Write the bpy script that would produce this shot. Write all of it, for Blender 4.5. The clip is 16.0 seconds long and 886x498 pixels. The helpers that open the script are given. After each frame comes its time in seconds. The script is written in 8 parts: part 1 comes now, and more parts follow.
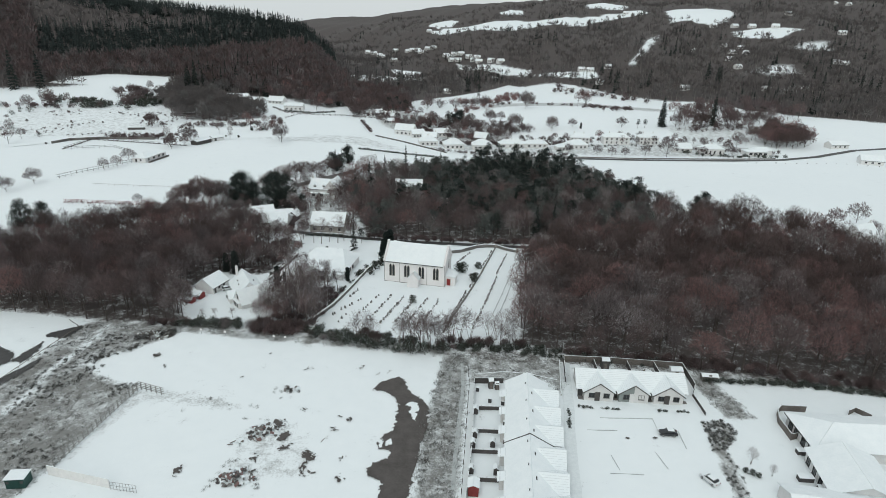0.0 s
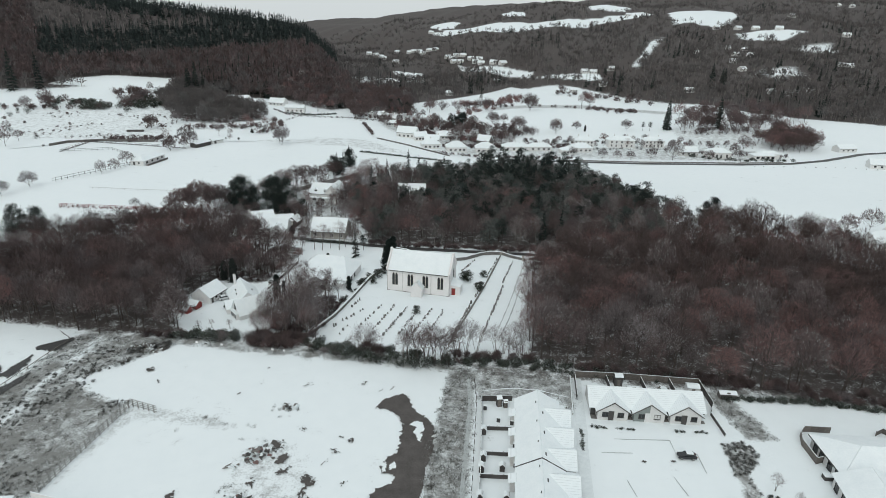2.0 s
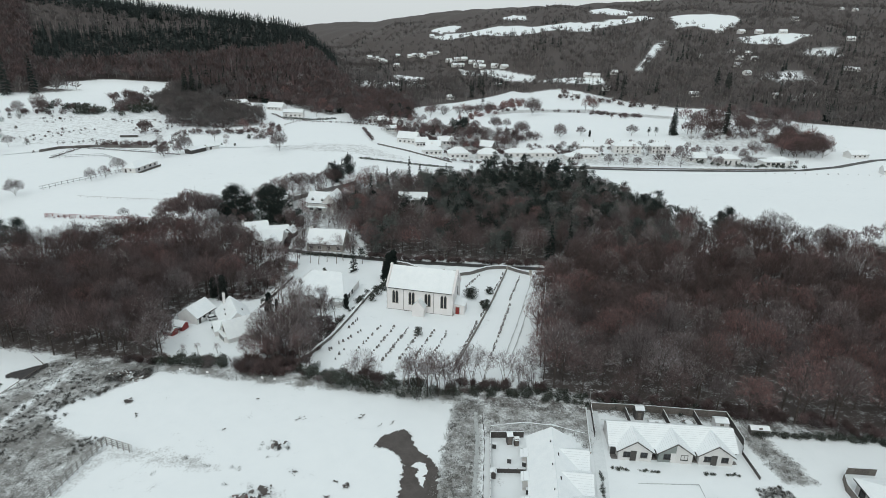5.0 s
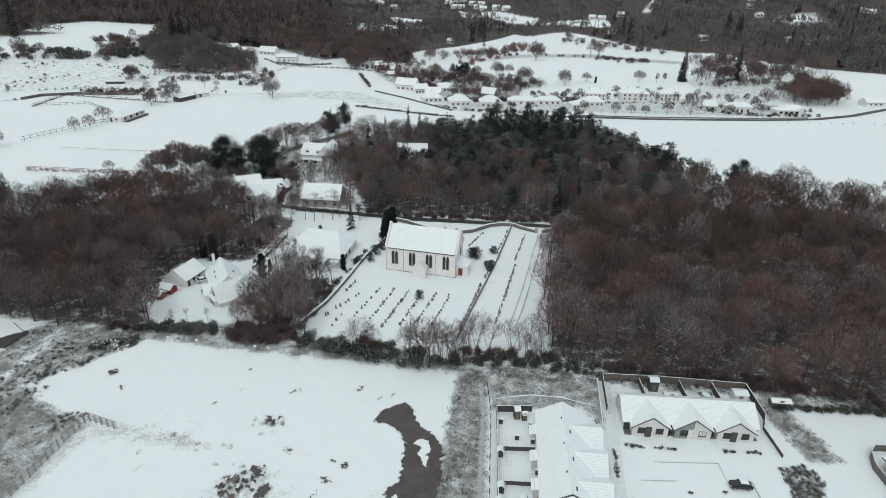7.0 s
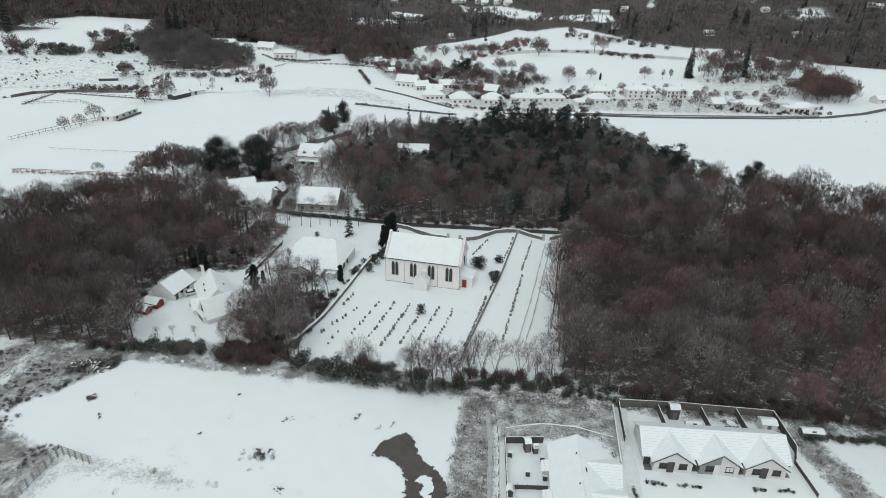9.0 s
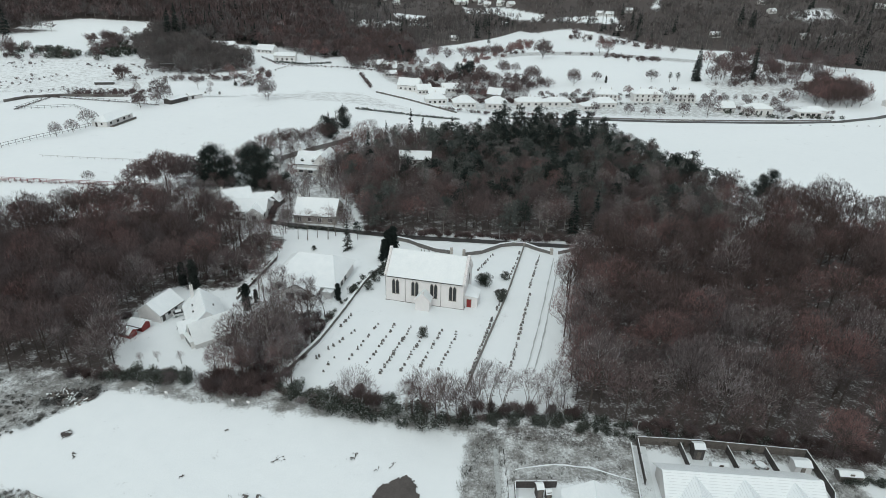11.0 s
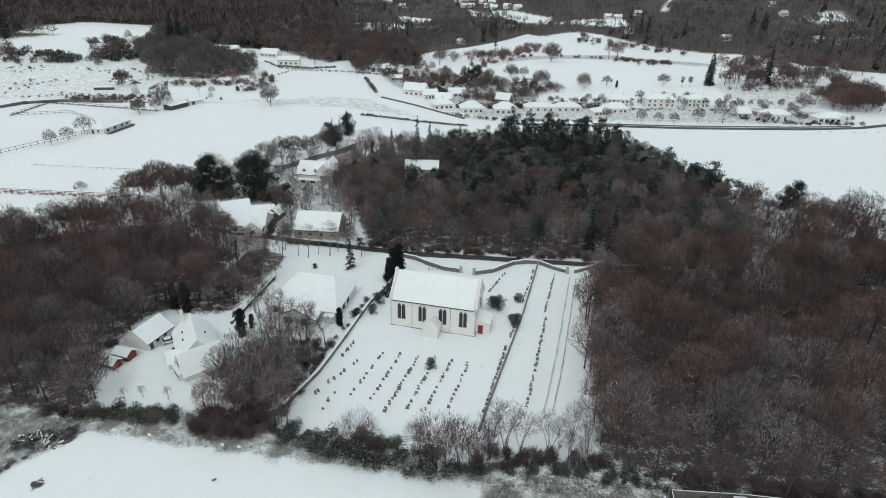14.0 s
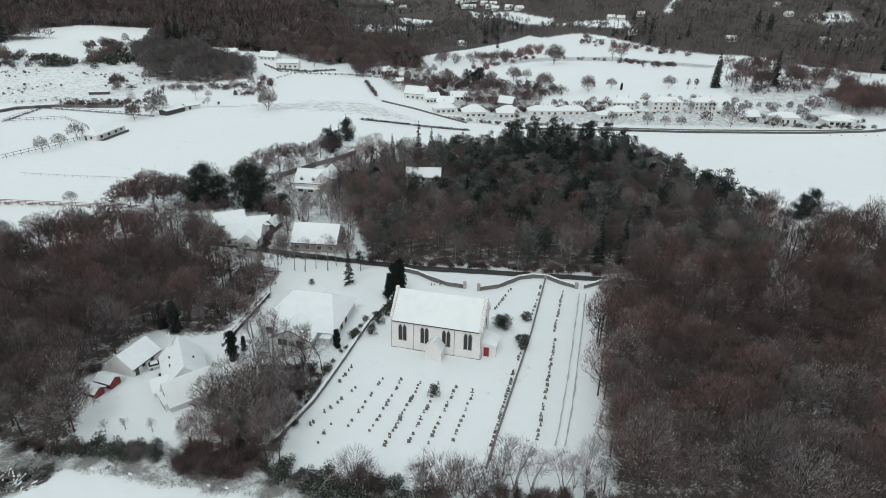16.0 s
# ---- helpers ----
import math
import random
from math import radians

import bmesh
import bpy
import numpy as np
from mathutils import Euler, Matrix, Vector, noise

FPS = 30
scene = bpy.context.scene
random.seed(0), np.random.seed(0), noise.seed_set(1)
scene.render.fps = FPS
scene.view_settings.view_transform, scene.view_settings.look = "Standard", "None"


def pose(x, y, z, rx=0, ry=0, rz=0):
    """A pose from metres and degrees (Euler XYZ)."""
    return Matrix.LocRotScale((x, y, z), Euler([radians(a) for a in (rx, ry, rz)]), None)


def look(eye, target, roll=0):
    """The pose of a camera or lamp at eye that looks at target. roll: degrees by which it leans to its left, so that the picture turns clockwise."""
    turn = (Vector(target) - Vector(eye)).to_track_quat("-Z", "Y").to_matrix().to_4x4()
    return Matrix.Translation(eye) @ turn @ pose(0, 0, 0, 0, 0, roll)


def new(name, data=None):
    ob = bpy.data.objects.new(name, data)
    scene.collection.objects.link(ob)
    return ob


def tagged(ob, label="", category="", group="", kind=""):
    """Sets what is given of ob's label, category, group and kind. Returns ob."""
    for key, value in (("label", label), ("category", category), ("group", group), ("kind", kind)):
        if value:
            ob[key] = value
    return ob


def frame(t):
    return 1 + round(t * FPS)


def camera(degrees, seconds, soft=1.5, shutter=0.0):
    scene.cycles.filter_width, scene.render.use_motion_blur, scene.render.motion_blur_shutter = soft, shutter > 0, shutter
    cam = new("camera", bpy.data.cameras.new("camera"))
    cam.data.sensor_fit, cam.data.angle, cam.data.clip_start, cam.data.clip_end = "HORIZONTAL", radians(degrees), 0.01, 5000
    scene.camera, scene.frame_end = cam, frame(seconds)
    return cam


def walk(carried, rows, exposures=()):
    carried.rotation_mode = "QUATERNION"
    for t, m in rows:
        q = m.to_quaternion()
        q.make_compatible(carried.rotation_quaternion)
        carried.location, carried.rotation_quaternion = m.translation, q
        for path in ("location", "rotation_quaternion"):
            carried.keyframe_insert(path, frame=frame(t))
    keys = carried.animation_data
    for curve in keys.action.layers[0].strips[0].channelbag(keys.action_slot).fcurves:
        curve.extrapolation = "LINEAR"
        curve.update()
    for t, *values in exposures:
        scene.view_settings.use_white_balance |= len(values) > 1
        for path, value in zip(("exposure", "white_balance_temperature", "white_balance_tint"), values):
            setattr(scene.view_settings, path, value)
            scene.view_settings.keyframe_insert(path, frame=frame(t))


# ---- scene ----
cam = camera(73.2, 16.0, soft=0.75)
METRES, EYE, TILT, LEAN, TURN = 8.0, 1.5, 0.0, 0.0, 0.0
EXPO, KELVIN, TINT = 0.0, 6260, 4
PATH = [
    (0, (1.206, -1.616, 76.132), (1.334, 0.249, 75.421), 1.3),
    (0.5, (0.776, -0.031, 76.231), (0.904, 1.833, 75.519), 1.4),
    (1, (0.674, 1.424, 76.183), (0.8, 3.289, 75.473), 1.4),
    (1.5, (0.649, 2.979, 76.173), (0.773, 4.845, 75.464), 1.3),
    (2, (0.422, 4.718, 76.018), (0.547, 6.585, 75.311), 1.4),
    (2.5, (0.422, 6.322, 76.048), (0.545, 8.19, 75.342), 1.4),
    (3, (0.376, 8.207, 76.017), (0.499, 10.075, 75.312), 1.4),
    (3.5, (0.382, 9.964, 76.009), (0.504, 11.832, 75.304), 1.4),
    (4, (0.394, 11.944, 75.949), (0.516, 13.813, 75.247), 1.4),
    (5.2, (0.24, 17.46, 75.33), (0.364, 19.332, 74.634), 1.4),
    (6.0, (0.13, 21.28, 74.85), (0.256, 23.155, 74.155), 1.4),
    (6.3, (0.09, 22.73, 74.62), (0.216, 24.592, 73.895), 1.4),
    (6.5, (0.069, 23.682, 74.51), (0.195, 25.532, 73.761), 1.4),
    (7, (-0.031, 26.332, 74.605), (0.096, 28.135, 73.749), 1.5),
    (7.5, (-0.256, 28.92, 74.416), (-0.127, 30.716, 73.545), 1.6),
    (8, (-0.183, 31.204, 74.354), (-0.055, 32.999, 73.483), 1.5),
    (8.5, (-0.153, 33.446, 74.461), (-0.026, 35.241, 73.59), 1.6),
    (9, (-0.06, 35.999, 74.365), (0.065, 37.795, 73.494), 1.5),
    (9.5, (0.099, 38.406, 74.276), (0.221, 40.203, 73.407), 1.5),
    (12, (0.282, 49.586, 74.134), (0.397, 51.385, 73.267), 1.4),
    (12.5, (0.364, 51.305, 73.994), (0.476, 53.105, 73.129), 1.4),
    (13, (0.268, 53.0, 73.966), (0.375, 54.8, 73.102), 1.3),
    (13.5, (-0.14, 54.992, 73.721), (-0.035, 56.793, 72.858), 1.3),
    (14, (-0.221, 56.703, 73.667), (-0.12, 58.505, 72.806), 1.3),
    (14.5, (-0.256, 58.631, 73.719), (-0.159, 60.433, 72.858), 1.2),
    (15, (-0.265, 60.782, 73.663), (-0.169, 62.585, 72.804), 1.1),
    (15.5, (-0.293, 62.922, 73.579), (-0.197, 64.726, 72.721), 1.1),
    (16, (-0.23, 65.093, 73.556), (-0.134, 66.897, 72.698), 1.1),
]
walk(cam, [(t, look(eye, target, roll)) for t, eye, target, roll in PATH],
     exposures=[(0.0, EXPO, KELVIN, TINT), (16.0, EXPO, KELVIN, TINT)])

# ---- world and sun: a dull, overcast winter day ----
world = bpy.data.worlds.new("overcast_sky")
scene.world = world
world.use_nodes = True
wn = world.node_tree
wn.nodes.clear()
sky = wn.nodes.new("ShaderNodeTexSky")
sky.sky_type = "NISHITA"
sky.sun_disc = False
sky.sun_elevation, sky.sun_rotation = radians(24), radians(205)
sky.air_density, sky.dust_density, sky.ozone_density = 1.0, 4.0, 1.0
cloud = wn.nodes.new("ShaderNodeMixRGB")
cloud.inputs["Fac"].default_value = 0.86
cloud.inputs["Color2"].default_value = (7.6, 7.7, 7.8, 1)
wbg = wn.nodes.new("ShaderNodeBackground")
wbg.inputs["Strength"].default_value = 0.1
wout = wn.nodes.new("ShaderNodeOutputWorld")
wn.links.new(sky.outputs["Color"], cloud.inputs["Color1"])
wn.links.new(cloud.outputs["Color"], wbg.inputs["Color"])
wn.links.new(wbg.outputs["Background"], wout.inputs["Surface"])
sun_data = bpy.data.lights.new("sun", "SUN")
sun_data.energy, sun_data.angle, sun_data.color = 0.7, radians(25), (1.0, 0.97, 0.93)
sun = new("sun", sun_data)
sun.matrix_world = look((0, 0, 300), (60, 130, 200 - 120))


# ---- materials ----
def nodes_of(name):
    m = bpy.data.materials.new(name)
    m.use_nodes = True
    t = m.node_tree
    t.nodes.clear()
    out = t.nodes.new("ShaderNodeOutputMaterial")
    b = t.nodes.new("ShaderNodeBsdfPrincipled")
    t.links.new(b.outputs["BSDF"], out.inputs["Surface"])
    b.inputs["Specular IOR Level"].default_value = 0.25
    return m, t, b


def rgb(c):
    return (c[0], c[1], c[2], 1)


def noise_node(t, coord, scale, detail=4.0, rough=0.6):
    n = t.nodes.new("ShaderNodeTexNoise")
    n.inputs["Scale"].default_value = scale
    n.inputs["Detail"].default_value = detail
    n.inputs["Roughness"].default_value = rough
    if coord is not None:
        t.links.new(coord, n.inputs["Vector"])
    return n.outputs["Fac"]


def ramp(t, fac, stops):
    r = t.nodes.new("ShaderNodeValToRGB")
    el = r.color_ramp.elements
    el[0].position, el[0].color = stops[0][0], rgb(stops[0][1])
    el[1].position, el[1].color = stops[-1][0], rgb(stops[-1][1])
    for p, c in stops[1:-1]:
        e = el.new(p)
        e.color = rgb(c)
    t.links.new(fac, r.inputs["Fac"])
    return r.outputs["Color"]


def mathn(t, op, a, b=None, c=None, clamp=False):
    n = t.nodes.new("ShaderNodeMath")
    n.operation, n.use_clamp = op, clamp
    for i, v in enumerate((a, b, c)):
        if v is None:
            continue
        if isinstance(v, (int, float)):
            n.inputs[i].default_value = v
        else:
            t.links.new(v, n.inputs[i])
    return n.outputs[0]


def mix(t, fac, a, b):
    n = t.nodes.new("ShaderNodeMixRGB")
    for key, v in (("Fac", fac), ("Color1", a), ("Color2", b)):
        if isinstance(v, tuple):
            n.inputs[key].default_value = rgb(v)
        elif isinstance(v, (int, float)):
            n.inputs[key].default_value = v
        else:
            t.links.new(v, n.inputs[key])
    return n.outputs["Color"]


def object_coord(t):
    return t.nodes.new("ShaderNodeTexCoord").outputs["Object"]


def bump(t, b, height, strength, distance):
    n = t.nodes.new("ShaderNodeBump")
    n.inputs["Strength"].default_value = strength
    n.inputs["Distance"].default_value = distance
    t.links.new(height, n.inputs["Height"])
    t.links.new(n.outputs["Normal"], b.inputs["Normal"])


def grained(name, dark, light, scale=3.0, rough=0.85, relief=0.02, fine=8.0, vary=0.15, spec=0.25):
    """A plain surface with grain at two scales and a small change from object to object."""
    m, t, b = nodes_of(name)
    co = object_coord(t)
    n1 = noise_node(t, co, scale)
    n2 = noise_node(t, co, scale * fine, 3)
    f = mathn(t, "MULTIPLY_ADD", n2, 0.4, mathn(t, "MULTIPLY", n1, 0.6))
    col = ramp(t, f, [(0.32, dark), (0.68, light)])
    info = t.nodes.new("ShaderNodeObjectInfo")
    h = t.nodes.new("ShaderNodeHueSaturation")
    t.links.new(mathn(t, "MULTIPLY_ADD", info.outputs["Random"], vary, 1 - vary / 2), h.inputs["Value"])
    t.links.new(col, h.inputs["Color"])
    t.links.new(h.outputs["Color"], b.inputs["Base Color"])
    b.inputs["Roughness"].default_value = rough
    b.inputs["Specular IOR Level"].default_value = spec
    if relief:
        bump(t, b, f, 0.6, relief)
    return m


SNOW_A, SNOW_B = (0.74, 0.79, 0.81), (0.83, 0.87, 0.88)


def ground_material():
    """Snow over grass, leaf litter and bare soil; the cover of each comes from the terrain's own layers."""
    m, t, b = nodes_of("snowy_ground")
    co = object_coord(t)
    big = noise_node(t, co, 0.035, 5)
    mid = noise_node(t, co, 0.33, 6, 0.7)
    fine = noise_node(t, co, 2.3, 5, 0.75)
    snow = mix(t, mathn(t, "MULTIPLY_ADD", mid, 0.6, mathn(t, "MULTIPLY", big, 0.4)), SNOW_A, SNOW_B)
    grass = mix(t, mid, (0.19, 0.19, 0.18), (0.44, 0.45, 0.44))
    grass = mix(t, mathn(t, "MULTIPLY", fine, 0.8), grass, (0.10, 0.098, 0.092))
    litter = mix(t, mid, (0.042, 0.036, 0.034), (0.105, 0.090, 0.085))

    def cover(layer, soft):
        a = t.nodes.new("ShaderNodeAttribute")
        a.attribute_name = layer
        patchy = mathn(t, "MULTIPLY_ADD", fine, 0.5, mathn(t, "MULTIPLY", mid, 0.5))
        d = mathn(t, "SUBTRACT", a.outputs["Fac"], mathn(t, "MULTIPLY_ADD", patchy, 1.6, -0.3))
        return mathn(t, "MULTIPLY_ADD", d, soft, 0.5, clamp=True)

    col = mix(t, cover("grass", 3.0), snow, grass)
    col = mix(t, cover("litter", 4.0), col, litter)
    t.links.new(col, b.inputs["Base Color"])
    b.inputs["Roughness"].default_value = 0.8
    bump(t, b, mathn(t, "MULTIPLY_ADD", fine, 0.5, mid), 0.5, 0.12)
    return m


def twig_material(name, stops, snowed=0.0, uneven=0.6):
    """Twigs or leaves: a tint for each tree, a shade for each blade, and snow lying on some of them."""
    m, t, b = nodes_of(name)
    a = t.nodes.new("ShaderNodeAttribute")
    a.attribute_name = "tint"
    info = t.nodes.new("ShaderNodeObjectInfo")
    f = mathn(t, "FRACT", mathn(t, "ADD", a.outputs["Fac"], info.outputs["Random"]))
    col = ramp(t, f, stops)
    n = noise_node(t, object_coord(t), 0.7, 3)
    each = t.nodes.new("ShaderNodeNewGeometry").outputs["Random Per Island"]
    h = t.nodes.new("ShaderNodeHueSaturation")
    shade = mathn(t, "MULTIPLY", mathn(t, "MULTIPLY_ADD", n, 0.9, 0.55), mathn(t, "MULTIPLY_ADD", each, uneven, 1 - uneven / 2))
    t.links.new(shade, h.inputs["Value"])
    t.links.new(col, h.inputs["Color"])
    out = h.outputs["Color"]
    if snowed:
        out = mix(t, mathn(t, "MULTIPLY", mathn(t, "GREATER_THAN", each, 1 - snowed), mathn(t, "MULTIPLY_ADD", n, 1.6, -0.3, clamp=True)), out, (0.55, 0.58, 0.59))
    t.links.new(out, b.inputs["Base Color"])
    b.inputs["Roughness"].default_value = 0.9
    b.inputs["Specular IOR Level"].default_value = 0.1
    return m


M_GROUND = ground_material()
M_SNOW = grained("settled_snow", SNOW_A, SNOW_B, 0.5, 0.75, 0.03, 6, 0.03)
M_TWIG = twig_material("bare_twigs", [(0.0, (0.085, 0.067, 0.066)), (0.25, (0.130, 0.098, 0.097)), (0.45, (0.097, 0.076, 0.074)), (0.66, (0.168, 0.124, 0.123)),
                                     (0.84, (0.124, 0.106, 0.109)), (1.0, (0.177, 0.156, 0.159))])
# lighter, greyer and more even: distance haze is put into these twigs' colour
M_HAZETWIG = twig_material("hazed_far_twigs", [(0.0, (0.105, 0.098, 0.097)), (0.5, (0.130, 0.122, 0.121)), (0.8, (0.135, 0.118, 0.116)), (1.0, (0.165, 0.160, 0.160))], 0.0, 0.3)
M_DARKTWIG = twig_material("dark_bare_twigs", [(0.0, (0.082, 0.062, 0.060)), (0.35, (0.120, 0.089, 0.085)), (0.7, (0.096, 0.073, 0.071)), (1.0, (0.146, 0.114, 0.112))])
M_FARNEEDLE = twig_material("far_needles", [(0.0, (0.032, 0.042, 0.041)), (0.6, (0.046, 0.058, 0.056)), (1.0, (0.066, 0.078, 0.076))])
M_FROST = twig_material("frosted_twigs", [(0.0, (0.151, 0.130, 0.131)), (0.5, (0.193, 0.158, 0.159)), (1.0, (0.252, 0.227, 0.231))], 0.1)
M_RUST = twig_material("rusty_leaves", [(0.0, (0.168, 0.108, 0.104)), (0.5, (0.213, 0.132, 0.128)), (1.0, (0.185, 0.125, 0.123))])
M_NEEDLE = twig_material("dark_needles", [(0.0, (0.022, 0.032, 0.030)), (0.6, (0.035, 0.046, 0.042)), (1.0, (0.05, 0.058, 0.054))])
M_MIXED = twig_material("grey_green_needles", [(0.0, (0.062, 0.077, 0.073)), (0.5, (0.106, 0.119, 0.112)), (1.0, (0.144, 0.147, 0.140))])
M_LEAF = twig_material("evergreen_leaves", [(0.0, (0.035, 0.045, 0.035)), (1.0, (0.07, 0.08, 0.065))], 0.2)
M_BARK = grained("bark", (0.045, 0.037, 0.034), (0.11, 0.095, 0.088), 1.5, 0.95, 0.02)
M_PALEBARK = grained("pale_bark", (0.16, 0.145, 0.135), (0.34, 0.32, 0.30), 1.5, 0.9, 0.01)
M_WHITE = grained("white_render", (0.66, 0.66, 0.655), (0.78, 0.78, 0.77), 0.8, 0.85, 0.006, 10, 0.04)
M_PINKWHITE = grained("painted_harling", (0.75, 0.735, 0.735), (0.85, 0.835, 0.835), 0.9, 0.9, 0.012, 14, 0.03)
M_CREAM = grained("cream_render", (0.60, 0.60, 0.595), (0.70, 0.70, 0.695), 0.8, 0.85, 0.006, 10, 0.05)
M_GREYREND = grained("grey_green_cladding", (0.22, 0.25, 0.245), (0.30, 0.33, 0.32), 1.0, 0.8, 0.006)
M_DARKGLASS = grained("window_glass", (0.012, 0.014, 0.016), (0.03, 0.033, 0.036), 1.0, 0.08, 0.0, 3, 0.3, 0.6)
M_FRAME = grained("dark_frame", (0.05, 0.05, 0.05), (0.085, 0.085, 0.085), 4, 0.5, 0.0)
M_WHITEFRAME = grained("white_frame", (0.7, 0.7, 0.7), (0.8, 0.8, 0.8), 4, 0.5, 0.0)
M_SLATE = grained("slate", (0.05, 0.053, 0.058), (0.11, 0.115, 0.12), 3, 0.6, 0.01)
M_STONE = grained("grey_stone", (0.10, 0.095, 0.09), (0.26, 0.25, 0.24), 2.0, 0.9, 0.04, 6, 0.35)
M_SANDSTONE = grained("pale_sandstone", (0.30, 0.28, 0.25), (0.5, 0.48, 0.45), 2.0, 0.9, 0.03, 6, 0.2)
M_TIMBER = grained("weathered_timber", (0.10, 0.09, 0.08), (0.22, 0.20, 0.185), 2.5, 0.9, 0.01, 9, 0.3)
M_DARKTIMBER = grained("dark_stained_timber", (0.055, 0.052, 0.05), (0.115, 0.108, 0.105), 2.5, 0.85, 0.01, 9, 0.3)
M_REDTIMBER = grained("red_painted_timber", (0.16, 0.03, 0.03), (0.26, 0.055, 0.05), 2.5, 0.7, 0.01, 9, 0.1)
M_REDDOOR = grained("red_door_paint", (0.22, 0.03, 0.03), (0.30, 0.05, 0.045), 2.5, 0.5, 0.0, 9, 0.1)
M_TARMAC = grained("wet_tarmac", (0.032, 0.032, 0.033), (0.07, 0.068, 0.067), 0.7, 0.55, 0.01, 12, 0.05, 0.4)
M_SOIL = grained("bare_wet_hardcore", (0.06, 0.054, 0.051), (0.115, 0.105, 0.10), 0.35, 0.75, 0.02, 12, 0.1)
M_METAL = grained("galvanised_steel", (0.25, 0.26, 0.26), (0.4, 0.41, 0.41), 3, 0.45, 0.0, 9, 0.1, 0.6)
M_PALERAIL = grained("pale_rail_paint", (0.35, 0.35, 0.35), (0.5, 0.5, 0.5), 3, .6, 0.0)
M_GREENBOX = grained("dark_green_steel", (0.015, 0.05, 0.045), (0.03, 0.075, 0.065), 2, 0.5, 0.005, 8, 0.1)


# ---- terrain ----
def ss(a, b, v):
    u = np.clip((v - a) / (b - a), 0.0, 1.0)
    return u * u * (3 - 2 * u)


def ground_z(x, y):
    """Height of the ground: a level field, a churchyard that falls gently away, a flat valley and wooded hills beyond."""
    x, y = np.asarray(x, float), np.asarray(y, float)
    z = -1.3 * ss(130, 172, y) - 1.4 * ss(172, 210, y)
    right = ss(-60, 60, x)
    z = z + (-1 - 5.5 * right) * ss(215, 380, y) + 2.5 * (1 - right) * ss(230, 320, y)
    z = z + 7 * ss(400, 540, y) * ss(-60, -260, x)
    z = z + 5.0 * ss(430, 560, y) * ss(60, 150, x) - 6 * ss(590, 720, y) * ss(40, 150, x)
    r = x / np.maximum(y, 60.0)
    # the forested ridge, which ends in a steep nose
    crest = np.interp(r, [-.6, -.515, -.435, -.354, -.321, -.271, -.229, -.187, -.153, -.138, -.119, -.102, -.085], [106, 98, 88, 78, 73, 66, 59, 55, 48, 37, 23, 4, 0])
    z = z + crest * ss(590, 960, y) * ss(1750, 1000, y)
    # the long hillside across the valley
    start = 640 + 160 * ss(0.55, 0.25, r) + 700 * ss(0.28, -0.02, r) + 900 * ss(0.02, -0.14, r)
    top = np.interp(r, [-.2, -.05, -.022, 0, .057, .118, .25, .43, .77], [40, 66, 104, 122, 165, 197, 238, 322, 480])
    rise = np.maximum(0.0, 0.17 * (y - start)) * ss(-0.2, -0.05, r)
    z = z + top * (1 - np.exp(-rise / top))
    # blue hills on the horizon
    z = z + 22 * ss(3300, 4700, y)
    z = z + ss(600, 1200, y) * (7 * np.sin(x * 0.011 + y * 0.004) + 5 * np.sin(x * 0.023 - y * 0.013))
    return z


def gz(x, y):
    return float(ground_z(x, y))


def spaced(*runs):
    out = []
    for a, b, step in runs:
        out += list(np.arange(a, b, step))
    return np.array(out + [runs[-1][1]])


def inside(poly, x, y):
    """Which of the points lie in the polygon."""
    px, py = np.array(poly, float).T
    hit = np.zeros(np.shape(x), bool)
    j = len(px) - 1
    for i in range(len(px)):
        cross = (py[i] > y) != (py[j] > y)
        with np.errstate(divide="ignore", invalid="ignore"):
            hit ^= cross & (x < (px[j] - px[i]) * (y - py[i]) / (py[j] - py[i]) + px[i])
        j = i
    return hit


def edge_distance(poly, x, y):
    """Distance from the points to a polygon's or a line's edge."""
    best = np.full(np.shape(x), 1e9)
    for (ax, ay), (bx, by) in zip(poly, poly[1:]):
        dx, dy = bx - ax, by - ay
        u = np.clip(((x - ax) * dx + (y - ay) * dy) / (dx * dx + dy * dy), 0, 1)
        best = np.minimum(best, np.hypot(x - ax - u * dx, y - ay - u * dy))
    return best


def zone(poly, x, y, soft=2.0):
    d = edge_distance(poly + [poly[0]], x, y)
    d = np.where(inside(poly, x, y), d, -d)
    return ss(-soft, soft, d)


WOOD_RIGHT = [(32, 141), (29.5, 129.5), (45, 121), (70, 116), (112, 106), (172, 93), (176, 172), (163, 196), (154, 222), (126, 234), (96, 205), (58, 203), (49, 197), (40.5, 176)]
WOOD_MID = [(-14, 218), (20, 213), (60, 207), (96, 204), (122, 236), (114, 262), (107, 300), (102, 342), (76, 360), (40, 348), (8, 324), (-18, 314), (-28, 288), (-20, 244)]
WOOD_LEFT = [(-170, 164), (-116, 154), (-80, 145.5), (-63, 142.5), (-57.5, 145.5), (-59, 150), (-60.8, 154), (-64, 158), (-65, 164), (-62, 170), (-61.5, 177), (-56.5, 181), (-53, 186), (-51, 203), (-49, 213), (-62, 223), (-76, 237), (-90, 235), (-105, 230), (-119, 222), (-135, 203), (-170, 190)]
ROUGH_WEST = [(-84, 143), (-80, 146), (-56, 141), (-58, 135), (-72, 124), (-68, 119), (-57, 113), (-62, 88), (-70, 60), (-98, 60), (-91, 100), (-87, 118)]
WORN_PATH = [(-81.5, 98), (-78.9, 112), (-79.4, 121), (-77.2, 133), (-76.6, 144)]
ROUGH_STRIP = [(10, 125), (15.5, 127), (15.6, 112), (10.4, 78), (8, 60), (1, 60), (4, 96), (8, 113)]
